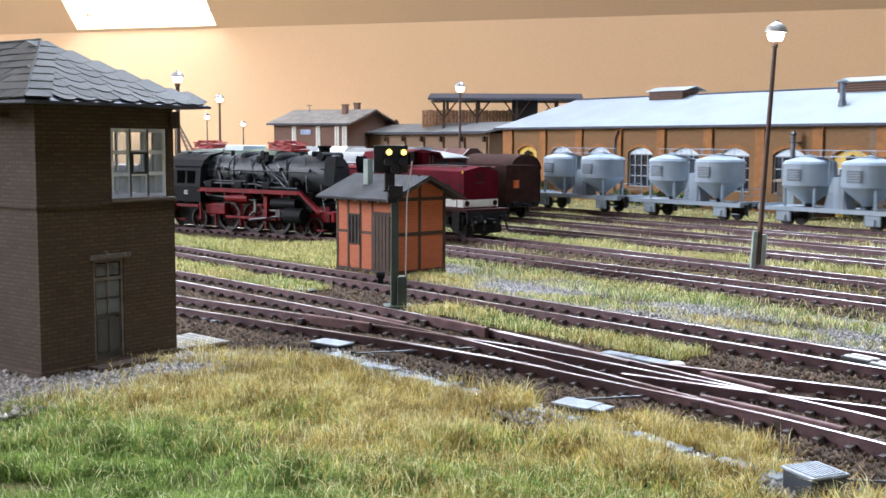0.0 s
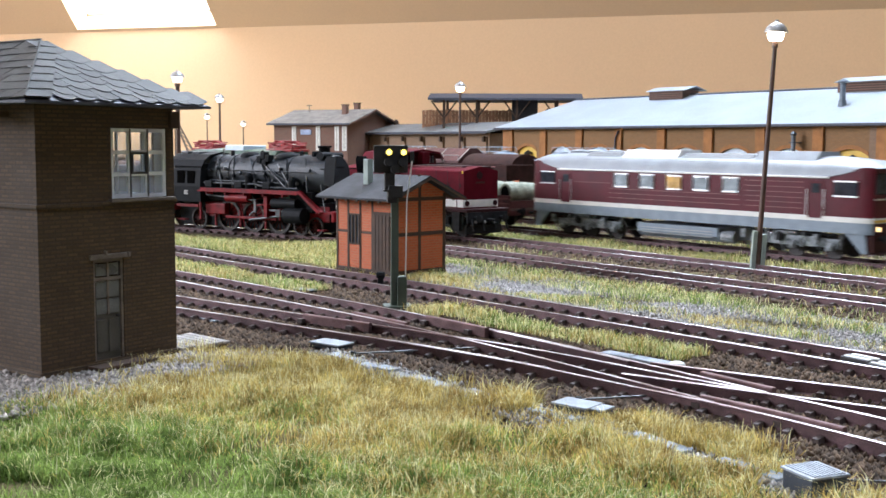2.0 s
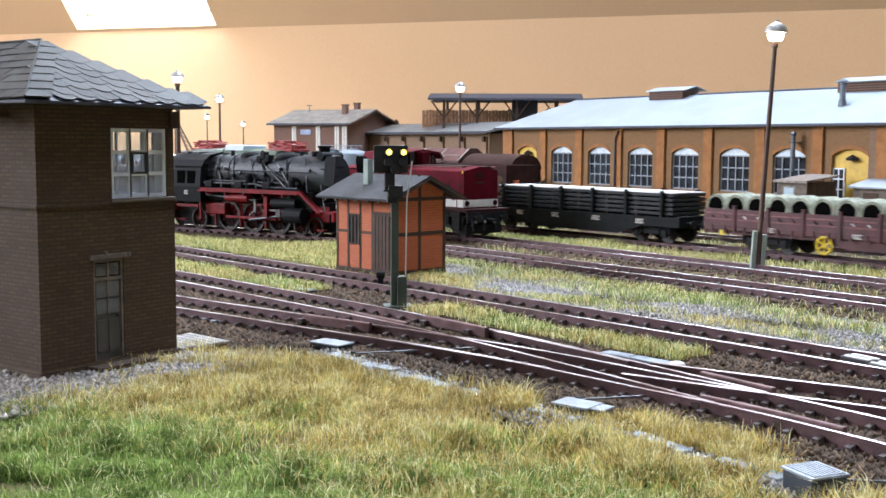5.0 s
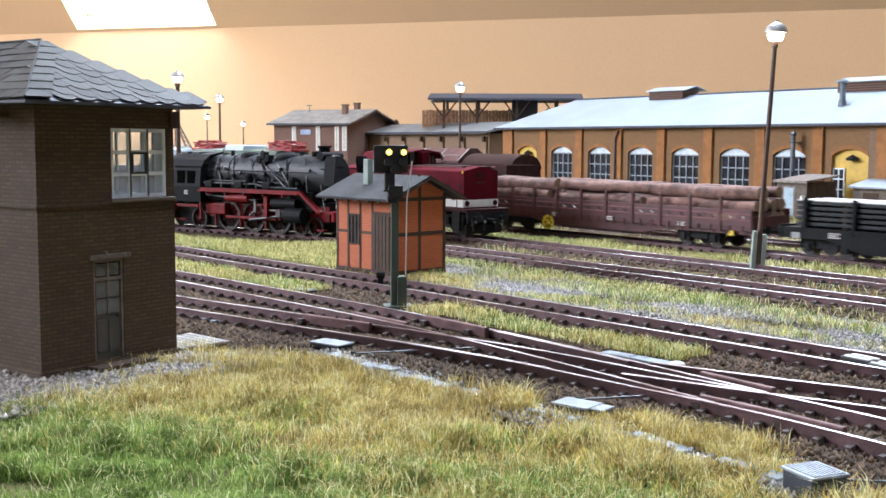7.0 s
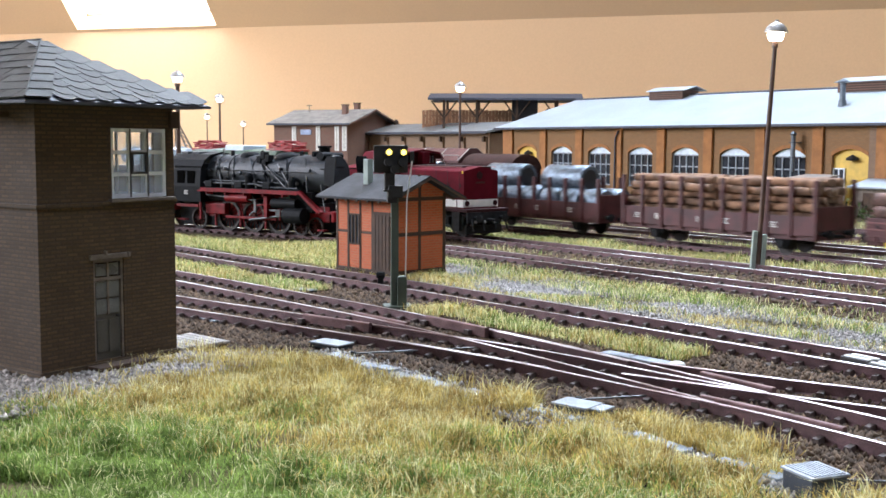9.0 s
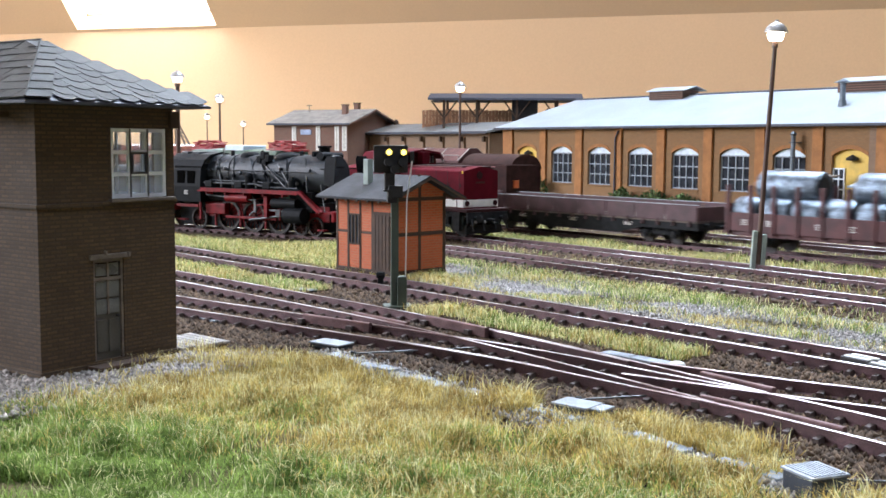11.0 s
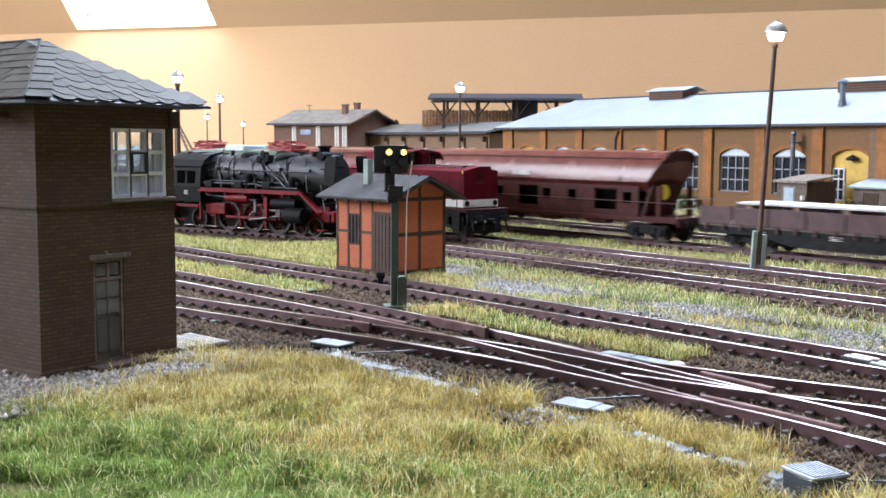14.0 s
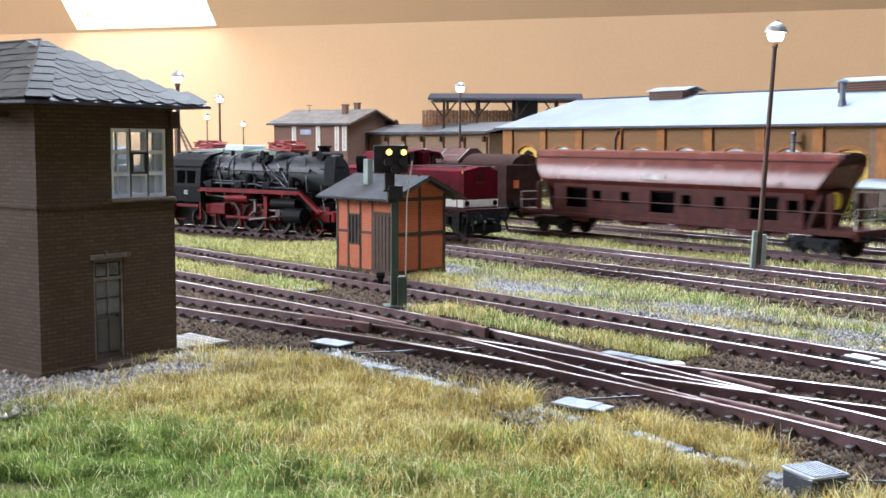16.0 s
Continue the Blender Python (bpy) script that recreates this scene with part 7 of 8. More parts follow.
def electric_loco():
    ob = thing("electric_locomotive", on_track(-68.85, 37.05), "dark green electric locomotive with two red pantographs", "locomotive")
    L = 6.4
    part("body", box(B(), -L, L, -1.45, 1.45, 1.0, 3.75, 0.15), LOCOGREEN, ob)
    sec = [(-1.45, 3.7), (-1.1, 4.25), (0, 4.4), (1.1, 4.25), (1.45, 3.7)]
    part("roof", prism(B(), sec, -L + 0.2, L - 0.2), LOCOGREEN, ob)
    part("roof_cover", box(B(), -1.5, 1.2, -0.9, 0.9, 4.2, 4.62, 0.08), PANE_PALE, ob, "pale roof cover")
    for x in (-5.66, 5.66):
        pan = new("pantograph")
        pan.parent = ob
        pan.matrix_basis = P(0, 0, -0.12)
        bm = B()
        c = x * 0.98
        for y in (-0.55, 0.55):
            for dx_ in (-1, 1):
                cyl(bm, (c, y, 4.46), (c + dx_ * 1.5, y * 0.8, 4.74), 0.09, 6)
                cyl(bm, (c + dx_ * 1.5, y * 0.8, 4.74), (c, y, 4.98), 0.08, 6)
        for dx_ in (-1.5, 1.5):
            cyl(bm, (c + dx_, -0.5, 4.74), (c + dx_, 0.5, 4.74), 0.09, 6)
        for y in (-0.8, 0.8):
            cyl(bm, (c - 1.1, y, 4.9), (c + 1.1, y, 4.9), 0.06, 6)
            cyl(bm, (c - 1.5, y * 0.6, 4.6), (c + 1.5, y * 0.6, 4.6), 0.07, 6)
        part("arms", bm, PANTO, pan)
        part("contact_strip", cyl(B(), (c, -0.95, 5.0), (c, 0.95, 5.0), 0.07, 8), PANTO, pan)
        part("base_frame", box(B(), c - 1.65, c + 1.65, -0.7, 0.7, 4.36, 4.5, 0.02), PANTO, pan)
        for dx_ in (-1.2, 1.2):
            part("insulator", cyl(B(), (c + dx_, 0.5, 4.15), (c + dx_, 0.5, 4.4), 0.1, 8), DARKWOOD, pan)
    for x in (-3.5, 3.5):
        bogie(ob, x, 2.4, 2, 0.6)
    part("frame", box(B(), -L, L, -1.4, 1.4, 0.85, 1.0), UNDER, ob)


electric_loco()


def covered_wagon(u, v, L, round_end=False):
    ob = thing("covered_wagon", on_track(u, v), "dark brown covered wagon with a rounded roof" if round_end else "dusty red-brown covered wagon with a ridged roof", "wagon", "standing wagons")
    part("body", box(B(), -L, L, -1.42, 1.42, 1.1, 3.1 if round_end else 3.55, 0.03), DARKBROWN if round_end else BROWN, ob)
    if round_end:
        sec = [(1.48 * math.cos(a), 3.0 + 1.1 * math.sin(a)) for a in np.linspace(0, math.pi, 14)]
    else:
        sec = [(-1.5, 3.55), (-0.35, 4.45), (0.35, 4.45), (1.5, 3.55)]
    part("roof", prism(B(), sec, -L - 0.08, L + 0.08), DARKBROWN if round_end else DUSTYROOF, ob, smooth=30)
    if not round_end:
        for x in np.linspace(-L, L, 5):
            part("roof_rib", prism(B(), [(y, z + 0.05) for y, z in sec], x - 0.05, x + 0.05), PLANK, ob)
        for s in (-1, 1):
            part("roof_rail", cyl(B(), (-L, s * 1.45, 3.95), (L, s * 1.45, 3.95), 0.04, 6), PLANK, ob)
            for x in np.linspace(-L, L, 7):
                part("rail_post", cyl(B(), (x, s * 1.45, 3.5), (x, s * 1.45, 3.95), 0.03, 6), PLANK, ob)
    for x in np.linspace(-L, L, 4 if round_end else 8):
        part("rib", box(B(), x - 0.05, x + 0.05, -1.48, -1.42, 1.1, 3.0 if round_end else 3.5), HOPPER_LOW, ob)
    frame_members(ob, L, 1.3, 0.8, 1.1)
    for sx in (-1, 1):
        bogie(ob, sx * (L - 1.6), 1.8, 2, 0.46)


covered_wagon(-68.9, 53.2, 5.3)
covered_wagon(-60.5, 53.2, 2.7, True)


def box_wagon():
    ob = thing("open_wagon", on_track(-57.6, 48.2), "dark brown high-sided open wagon at the end of a siding", "wagon", "standing wagons")
    L = 5.0
    for s in (-1, 1):
        part("side", box(B(), -L, L, *sorted((s * 1.36, s * 1.42)), 1.1, 3.45, 0.015), DARKBROWN, ob)
        for x in np.linspace(-L, L, 8):
            part("rib", box(B(), x - 0.06, x + 0.06, *sorted((s * 1.42, s * 1.49)), 1.0, 3.4), DARKBROWN, ob)
    for sx in (-1, 1):
        part("end", box(B(), *sorted((sx * L, sx * (L - 0.06))), -1.36, 1.36, 1.1, 3.45), DARKBROWN, ob)
        bogie(ob, sx * 3.2, 1.8, 2, 0.46)
    part("floor", box(B(), -L, L, -1.36, 1.36, 1.0, 1.1), DARKBROWN, ob)
    frame_members(ob, L, 1.3, 0.75, 1.0)
    part("tail_board", box(B(), L + 0.02, L + 0.2, -0.9, -0.5, 2.0, 2.5, 0.02), mat("orange_board", (0.6, 0.14, 0.04), 0.6), ob, "small orange board")


box_wagon()

# ---- trains ----
TRAIN = [(diesel_132(), -63.6), pipe_wagon(), slab_wagon(), log_wagon(), timber_wagon(-141.15), timber_wagon(-153.8, True), timber_wagon(-166.8, True),
         low_wagon(-181.8, 15.6, False), low_wagon(-198.5, 14.6, True), low_wagon(-215.2, 15.3, True), hopper_wagon(-234.6, 18.8), hopper_wagon(-257.5, 18.6)]
SILOS = [(silo_wagon(u), u) for u in (-57.1, -46.8, -36.3)]


# travelled way in metres of the prototype at each moment
WAY = [(0, 0.0), (0.5, 7.25), (1, 14.5), (1.5, 21.85), (2, 29.17), (2.5, 36.07), (3, 42.57), (3.5, 48.75), (4, 54.27), (4.2, 56.27), (5.2, 65.97), (6.3, 76.59), (7, 83.62), (7.5, 89.0),
       (8, 94.85), (8.5, 101.42), (9, 108.77), (9.2, 111.88), (10, 124.65), (11.3, 145.69), (12, 157.14), (13, 173.54), (14, 189.74), (15, 205.79), (16, 222.14)]
SILO_WAY = [(0, 0.0), (0.5, -4.6), (1, -9.8), (1.5, -15.2), (2, -20.9), (2.5, -26.5), (4, -43.0), (6, -62.0), (9, -80.0), (16, -110.0)]


def roll(ob, way):
    """Turns every wheelset of a vehicle by the way that it has gone, a row for each thirtieth of a second."""
    ts, ss = [q[0] for q in way], [q[1] for q in way]
    moments = [k / 30 for k in range(481)]
    gone = np.interp(moments, ts, ss)
    for ax in [o for o in ob.children_recursive if o.name.startswith("wheelset")]:
        x, _, r = (c / S for c in ax.location)
        walk(ax, [(t, P(x, 0, r, 0, 0, math.degrees(g / r) % 360)) for t, g in zip(moments, gone)])


def motions():
    for ob, c in TRAIN:
        walk(ob, [(t, on_track(c + s, MAIN_V)) for t, s in WAY])
        roll(ob, WAY)
    for ob, c in SILOS:
        walk(ob, [(t, on_track(c + s, SILO_V)) for t, s in SILO_WAY])
        roll(ob, SILO_WAY)


# ---- ground cover ----
def fast(name, verts, faces, material, label, category, parent=None):
    """One joined mesh of many small pieces, from arrays."""
    verts = np.asarray(verts, np.float32) * S
    faces = np.asarray(faces, np.int32)
    me = bpy.data.meshes.new(name)
    k = faces.shape[1]
    me.vertices.add(len(verts))
    me.vertices.foreach_set("co", verts.ravel())
    me.loops.add(faces.size)
    me.loops.foreach_set("vertex_index", faces.ravel())
    me.polygons.add(len(faces))
    me.polygons.foreach_set("loop_start", np.arange(len(faces), dtype=np.int32) * k)
    me.update(calc_edges=True)
    me.materials.append(material)
    ob = new(name, me)
    ob.parent = parent
    return tagged(ob, label, category, kind="stuff")


def to_xy(u, v):
    return u * DX - v * DY, u * DY + v * DX


def patchy(x, y, f, seed):
    """A slow wavy field between about -1 and 1."""
    r = np.random.default_rng(seed)
    out = np.zeros_like(x)
    for k in range(5):
        a, ph, w = r.uniform(0, math.tau), r.uniform(0, math.tau), f * r.uniform(0.6, 1.8)
        out += np.sin((x * np.cos(a) + y * np.sin(a)) * w + ph + 1.5 * np.sin(y * w * 0.7 + ph))
    return out / 3


def blades(name, x, y, z, h0, h1, w, material, label, lean=0.6):
    n = len(x)
    a = rng.uniform(0, math.tau, n)
    hgt = rng.uniform(h0, h1, n) * np.clip(0.85 + 0.45 * patchy(x, y, 2.2, 33), 0.45, 1.5)
    tilt = rng.uniform(0.1, lean, n) * hgt
    b = rng.uniform(0, math.tau, n)
    wx, wy = np.cos(a) * w / 2, np.sin(a) * w / 2
    lx, ly = np.cos(b) * tilt, np.sin(b) * tilt
    v = np.empty((n, 5, 3))
    v[:, 0] = np.stack([x - wx, y - wy, z], 1)
    v[:, 1] = np.stack([x + wx, y + wy, z], 1)
    v[:, 2] = np.stack([x + wx * 0.8 + lx * 0.35, y + wy * 0.8 + ly * 0.35, z + hgt * 0.6], 1)
    v[:, 3] = np.stack([x - wx * 0.8 + lx * 0.35, y - wy * 0.8 + ly * 0.35, z + hgt * 0.6], 1)
    v[:, 4] = np.stack([x + lx, y + ly, z + hgt * np.clip(1 - 0.3 * tilt / hgt, 0.45, 1)], 1)
    i = np.arange(n)[:, None] * 5
    f = np.concatenate([i + np.array([[0, 1, 2]]), i + np.array([[0, 2, 3]]), i + np.array([[3, 2, 4]])])
    return fast(name, v.reshape(-1, 3), f, material, label, "grass")


def stones(name, x, y, z, s0, s1, material, label):
    n = len(x)
    base = np.array([(1, 0, 0), (0, 1, 0), (-1, 0, 0), (0, -1, 0), (0, 0, 1), (0, 0, -1)], float)
    size = rng.uniform(s0, s1, n)[:, None, None]
    v = base[None] * size * rng.uniform(0.5, 1.1, (n, 6, 1)) + rng.uniform(-0.25, 0.25, (n, 6, 3)) * size
    a = rng.uniform(0, math.tau, n)
    c, s_ = np.cos(a)[:, None], np.sin(a)[:, None]
    v = np.stack([v[..., 0] * c - v[..., 1] * s_, v[..., 0] * s_ + v[..., 1] * c, v[..., 2]], -1)
    v += np.stack([x, y, z], 1)[:, None]
    i = np.arange(n)[:, None] * 6
    f = np.concatenate([i + np.array([q]) for q in ((0, 1, 4), (1, 2, 4), (2, 3, 4), (3, 0, 4), (1, 0, 5), (2, 1, 5), (3, 2, 5), (0, 3, 5))])
    return fast(name, v.reshape(-1, 3), f, material, label, "stones")


def grass_mat(name, c, c2, island):
    m = mat(name, c, 0.8, var=0.15, scale=1.5, bump=0, island=island, c2=c2, spec=0.15)
    return translucent(m, 0.4)


GREEN = grass_mat("fresh_green_grass", (0.31, 0.42, 0.11), (0.095, 0.155, 0.03), 0.6)
OCHRE = grass_mat("ochre_dry_grass", (0.66, 0.53, 0.18), (0.36, 0.24, 0.075), 0.6)
STRAW = grass_mat("pale_straw", (0.86, 0.82, 0.50), (0.76, 0.70, 0.34), 0.3)
LEAF = mat("dark_green_leaves", (0.07, 0.11, 0.035), 0.7, var=0.2, scale=2, bump=0, island=0.5, spec=0.2)


def in_box_foot(x, y, grow=0.0):
    """Inside the signal box's foot print, grown by so much."""
    c, s_ = math.cos(radians(54.43)), math.sin(radians(54.43))
    a, b = (x + 8.45) * c + (y - 22.911) * s_, -(x + 8.45) * s_ + (y - 22.911) * c
    return (a > -grow) & (a < 3.67 + grow) & (b > -grow) & (b < 7 + grow)


def front_edge(u):
    """The turf's border towards the front track."""
    return np.interp(u, (-27, -24.3, -23, -21.5, -19, -16.5, -14, -12, -10.3, -8.9, -5), (10.8, 12.0, 13.0, 13.5, 13.8, 14.5, 15.0, 15.4, 15.25, 14.6, 13.2)) + 0.18 * np.sin(u * 0.9) + 0.12 * np.sin(u * 2.7)


def meadow():
    n = 345000
    u, v = rng.uniform(-27, -4, n), rng.uniform(3.5, 16.0, n)
    x, y = to_xy(u, v)
    edge = front_edge(u)
    keep = (v < edge + rng.normal(0, 0.3, n)) & (y > 13.2) & (np.abs(x) < y * 0.43) & ~in_box_foot(x, y, 0.25)
    # a bare gravel apron round the signal box and thin turf at its border
    apron = in_box_foot(x, y, 1.9 + 0.4 * np.sin(u * 1.3)) & (y < 24.6)
    thin = in_box_foot(x, y, 2.9)
    keep &= ~(apron & (rng.random(n) < 0.95)) & ~(thin & (rng.random(n) < 0.5))
    keep &= ((x + 6.5) / 1.1) ** 2 + ((y - 15.7) / 0.55) ** 2 > 1 + rng.normal(0, 0.3, n)
    bald = patchy(x, y, 1.3, 3)
    keep &= rng.random(n) < np.clip(0.85 + 0.6 * bald, 0.2, 1)
    for a, b in ((-8.95, 13.95), (-23.1, 14.7), (-14.7, 15.0)):
        keep &= (u - a) ** 2 + (v - b) ** 2 > 0.7
    trough = 13.95 + 0.035 * (u + 21) - 0.006 * np.maximum(0, u + 16) ** 2
    open_ = np.where(u < -16.3, 0.42, np.where((u > -13) & (u < -10), 0.24, 0.0)) + 0.05 * np.sin(u * 5)
    keep &= np.abs(v - trough) > open_
    x, y, u, v = x[keep], y[keep], u[keep], v[keep]
    g = patchy(x, y, 0.8, 7) * 0.5 + (17.6 - y) * 0.26 - (x + 2.0) * 0.15
    pick = rng.random(len(x)) < 1 / (1 + np.exp(-3.5 * g))
    z = np.full(len(x), -0.26) + 0.05 * patchy(x, y, 1.0, 11)
    st = rng.random(len(x)) < np.where(pick, 0.05, 0.13)
    blades("green_grass", x[pick & ~st], y[pick & ~st], z[pick & ~st], 0.16, 0.42, 0.02, GREEN, "short fresh green grass in the foreground", 1.5)
    blades("dry_grass", x[~pick & ~st], y[~pick & ~st], z[~pick & ~st], 0.16, 0.44, 0.019, OCHRE, "ochre dry grass in the foreground", 1.5)
    blades("straw_grass", x[st], y[st], z[st], 0.3, 0.55, 0.014, STRAW, "long pale straw stalks among the grass", 1.4)


meadow()


def strips():
    sets = {"g": [], "o": [], "s": []}

    def strip(u0, u1, v0, v1, dens, green, gap=0.0, slope=0.0, uref=0.0):
        n = int((u1 - u0) * (v1 - v0) * dens * 1.7)
        u, v = rng.uniform(u0, u1, n), rng.uniform(v0, v1, n)
        e = np.minimum(v - v0, v1 - v) / (v1 - v0)
        p = patchy(u * 0.7, v, 1.2, int(u0 * 3 + v0 * 7) % 97 + 100)
        keep = (rng.random(n) < np.clip(e * 6, 0, 1)) & (p > gap + rng.normal(0, 0.25, n))
        u, v = u[keep], v[keep]
        v = v + slope * (u - uref)
        x, y = to_xy(u, v)
        q = np.clip(green + 0.4 * patchy(x, y, 0.5, 61), 0, 1)
        r = rng.random(len(x))
        s_ = rng.random(len(x)) < 0.4
        for key, m in (("g", (r < q) & ~s_), ("o", (r >= q) & ~s_), ("s", s_)):
            sets[key].append((x[m], y[m]))

    strip(-26.6, -16.6, 19.75, 21.2, 302, 0.6, -0.9, 0.06, -22)      # between the turnout and the next track
    strip(-60, -32.0, 18.75, 20.55, 200, 0.7, -0.9, 0.05, -34)
    strip(-62, -38, 23.4, 27.0, 108, 0.65, -0.9, 0.1, -45)            # on both sides of the hut
    strip(-62, -30, 23.7, 25.6, 150, 0.6, -0.9, 0.06, -45)
    strip(-48, -36, 25.0, 30.0, 115, 0.6, -0.8)
    strip(-38, -4, 26.6, 30.3, 120, 0.6, -0.3, 0.02, -25)
    strip(-38, -4, 24.4, 25.9, 170, 0.2, -0.25, 0.06, -22)
    strip(-60, 0, 34.0, 35.2, 14, 0.5, 0.3)
    strip(-60, 5, 38.9, 41.4, 80, 0.7, -0.6)
    strip(-60, 5, 44.8, 46.6, 40, 0.45, 0.1)
    strip(-60, 5, 50.0, 51.6, 43, 0.45, 0.0)
    strip(-66, 5, 55.0, 56.8, 43, 0.5, -0.1)
    strip(-75, 0, 60.2, 66.0, 21, 0.6, -0.2)
    strip(-75, -34, 66.0, 76.0, 11, 0.6, -0.1)
    for key, m, lab in (("g", GREEN, "fresh green grass between the tracks"), ("o", OCHRE, "ochre dry grass between the tracks"), ("s", STRAW, "pale stalks between the tracks")):
        x = np.concatenate([q[0] for q in sets[key]])
        y = np.concatenate([q[1] for q in sets[key]])
        blades({"g": "green_grass", "o": "dry_grass", "s": "straw_grass"}[key], x, y, np.full(len(x), -0.22), 0.17, 0.38, 0.019, m, lab, 1.3)


strips()


def ballast():
    xs, ys, zs = [], [], []
    for line, u0, u1, half, dens in ((LINE3, -58, 4, 2.3, 110), (LINEB, -45, -12, 2.5, 120), (LINEC, -38, -3, 2.4, 120), (LINEE, -15, 2, 2.2, 110), (LINE2, -50, 4, 2.6, 60), (LINE1, -50, 4, 2.5, 50)):
        ln = line[(line[:, 0] > u0) & (line[:, 0] < u1)]
        n = int(len(ln) * 0.63 * half * 2 * dens)
        k = rng.integers(0, len(ln), n)
        o = rng.uniform(-half, half, n) + rng.normal(0, 0.15, n)
        u, v = ln[k, 0] + rng.uniform(-0.35, 0.35, n), ln[k, 1] + o
        x, y = to_xy(u, v)
        xs.append(x)
        ys.append(y)
        zs.append(np.where(np.abs(o) > 1.6, -0.33 + rng.uniform(0, 0.06, n), -0.285 + rng.uniform(0, 0.055, n)) - (0.06 if line[0, 1] < 23 and line is not LINE2 else 0.0))
    # the wider bed by the signal mast and behind the signal box
    n = 40000
    u, v = rng.uniform(-40, -8, n), rng.uniform(11.4, 20.9, n)
    v += (u + 30) * 0.06
    x, y = to_xy(u, v)
    xs.append(x)
    ys.append(y)
    zs.append(np.full(n, -0.335) + rng.uniform(0, 0.05, n))
    stones("ballast_stones", np.concatenate(xs), np.concatenate(ys), np.concatenate(zs), 0.05, 0.125, STONE_B, "loose brown ballast stones between the sleepers")


ballast()


def wide_bed():
    """The ballast sheet under the turnouts, with an uneven border."""
    verts, faces = [], []
    us, vs = np.arange(-50, 4, 0.5), np.linspace(0, 1, 26)
    for u in us:
        lo = float(np.interp(u, (-27, -24, -21, -18), (10.4, 11.8, 13.4, 14.15))) + 0.2 * math.sin(u * 1.1) + 0.1 * math.sin(u * 3.1) - 0.05 * max(0.0, u + 14)
        hi = 19.4 + 0.06 * (u + 26) + 0.3 * math.sin(u * 0.8) + (1.6 if u > -16 else 0.0)
        for k in vs:
            v = lo + (hi - lo) * k
            z = -0.315 + 0.02 * noise.noise(Vector((u * 2, v * 2, 0))) - (0.1 if k in (0.0, 1.0) else 0.0)
            verts.append((*W(u, v), z))
    n = len(vs)
    for i in range(len(us) - 1):
        for j in range(n - 1):
            faces.append((i * n + j, (i + 1) * n + j, (i + 1) * n + j + 1, i * n + j + 1))
    tagged(raw("ballast_ground", verts, faces, BALLAST, None, "brown ballast ground under the turnouts"), category="ballast", kind="structure")


wide_bed()


def gravel():
    n = 26000
    x, y = rng.uniform(-12, -3.8, n), rng.uniform(15.5, 26, n)
    keep = in_box_foot(x, y, 2.4) & ~in_box_foot(x, y, 0.0) & (rng.random(n) < np.where(in_box_foot(x, y, 1.8), 1, 0.5))
    m = int(keep.sum())
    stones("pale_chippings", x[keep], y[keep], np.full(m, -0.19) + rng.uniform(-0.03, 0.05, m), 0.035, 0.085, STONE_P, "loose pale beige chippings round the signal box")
    xs, ys = [], []
    n = 36000
    u, v = rng.uniform(-36, -4, n), rng.uniform(24.4, 29.0, n)
    p = patchy(u * 0.7, v, 0.9, 21)
    keep = p + rng.normal(0, 0.3, n) > -0.45
    a, b = to_xy(u[keep], v[keep])
    xs.append(a)
    ys.append(b)
    n = 2500
    u, v = rng.uniform(-31, -22, n), rng.uniform(24.2, 26.2, n)
    a, b = to_xy(u, v)
    xs.append(a)
    ys.append(b)
    n = 3600
    u, v = rng.uniform(-22.6, -6, n), rng.normal(13.95, 0.3, n)
    a, b = to_xy(u, v)
    xs.append(a)
    ys.append(b)
    x, y = np.concatenate(xs), np.concatenate(ys)
    stones("gravel_stones", x, y, np.full(len(x), -0.21) + rng.uniform(-0.03, 0.04, len(x)), 0.03, 0.075, STONE_G, "loose grey gravel between the tracks and along the trough")
    # low mounds of gravel under the loose stones
    bm = B()
    c, s_ = math.cos(radians(54.43)), math.sin(radians(54.43))
    ring = [(-1.5, -1.6), (1.0, -1.9), (3.5, -1.5), (4.6, -0.5), (4.4, 2.5), (4.2, 7), (-1.3, 7), (-1.8, 2)]
    loft(bm, [[(-8.45 + a * c * k - b * s_ * k, 22.911 + a * s_ * k + b * c * k, z) for a, b in ring] for k, z in ((1.12, -0.36), (1.05, -0.24), (0.85, -0.17))])
    tagged(part("gravel_apron", bm, GRAVEL, None, "pale gravel apron under the signal box"), category="gravel", kind="structure")


gravel()


def bush(x, y, r, hgt):
    n = 420
    a, b = rng.uniform(0, math.tau, n), np.arccos(rng.uniform(0, 1, n))
    rad = r * rng.uniform(0.5, 1.0, n) * (1 + 0.25 * np.sin(a * 3))
    px_, py, pz = x + rad * np.cos(a) * np.sin(b), y + rad * np.sin(a) * np.sin(b), hgt * np.cos(b) * rng.uniform(0.5, 1.0, n) - 0.1
    s_ = rng.uniform(0.06, 0.14, n)[:, None, None]
    v = np.stack([px_, py, pz], 1)[:, None] + rng.normal(0, 1, (n, 4, 3)) * s_
    f = np.arange(n * 4).reshape(n, 4)
    ob = fast("bush", v.reshape(-1, 3), f, LEAF, "low dark green bush at the foot of the hall", "bush")
    tagged(ob, kind="thing")
    del ob["kind"]
    stem = B()
    for k in range(7):
        aa = k * 0.9
        cyl(stem, (x, y, -0.25), (x + r * 0.6 * math.cos(aa), y + r * 0.6 * math.sin(aa), hgt * 0.6), 0.05, 5, 0.02)
    part("stem", stem, DARKWOOD, ob)


def hall_point(a, o):
    c, s_ = math.cos(-0.986), math.sin(-0.986)
    return 11.035 + a * c - o * s_, 103.536 + a * s_ + o * c


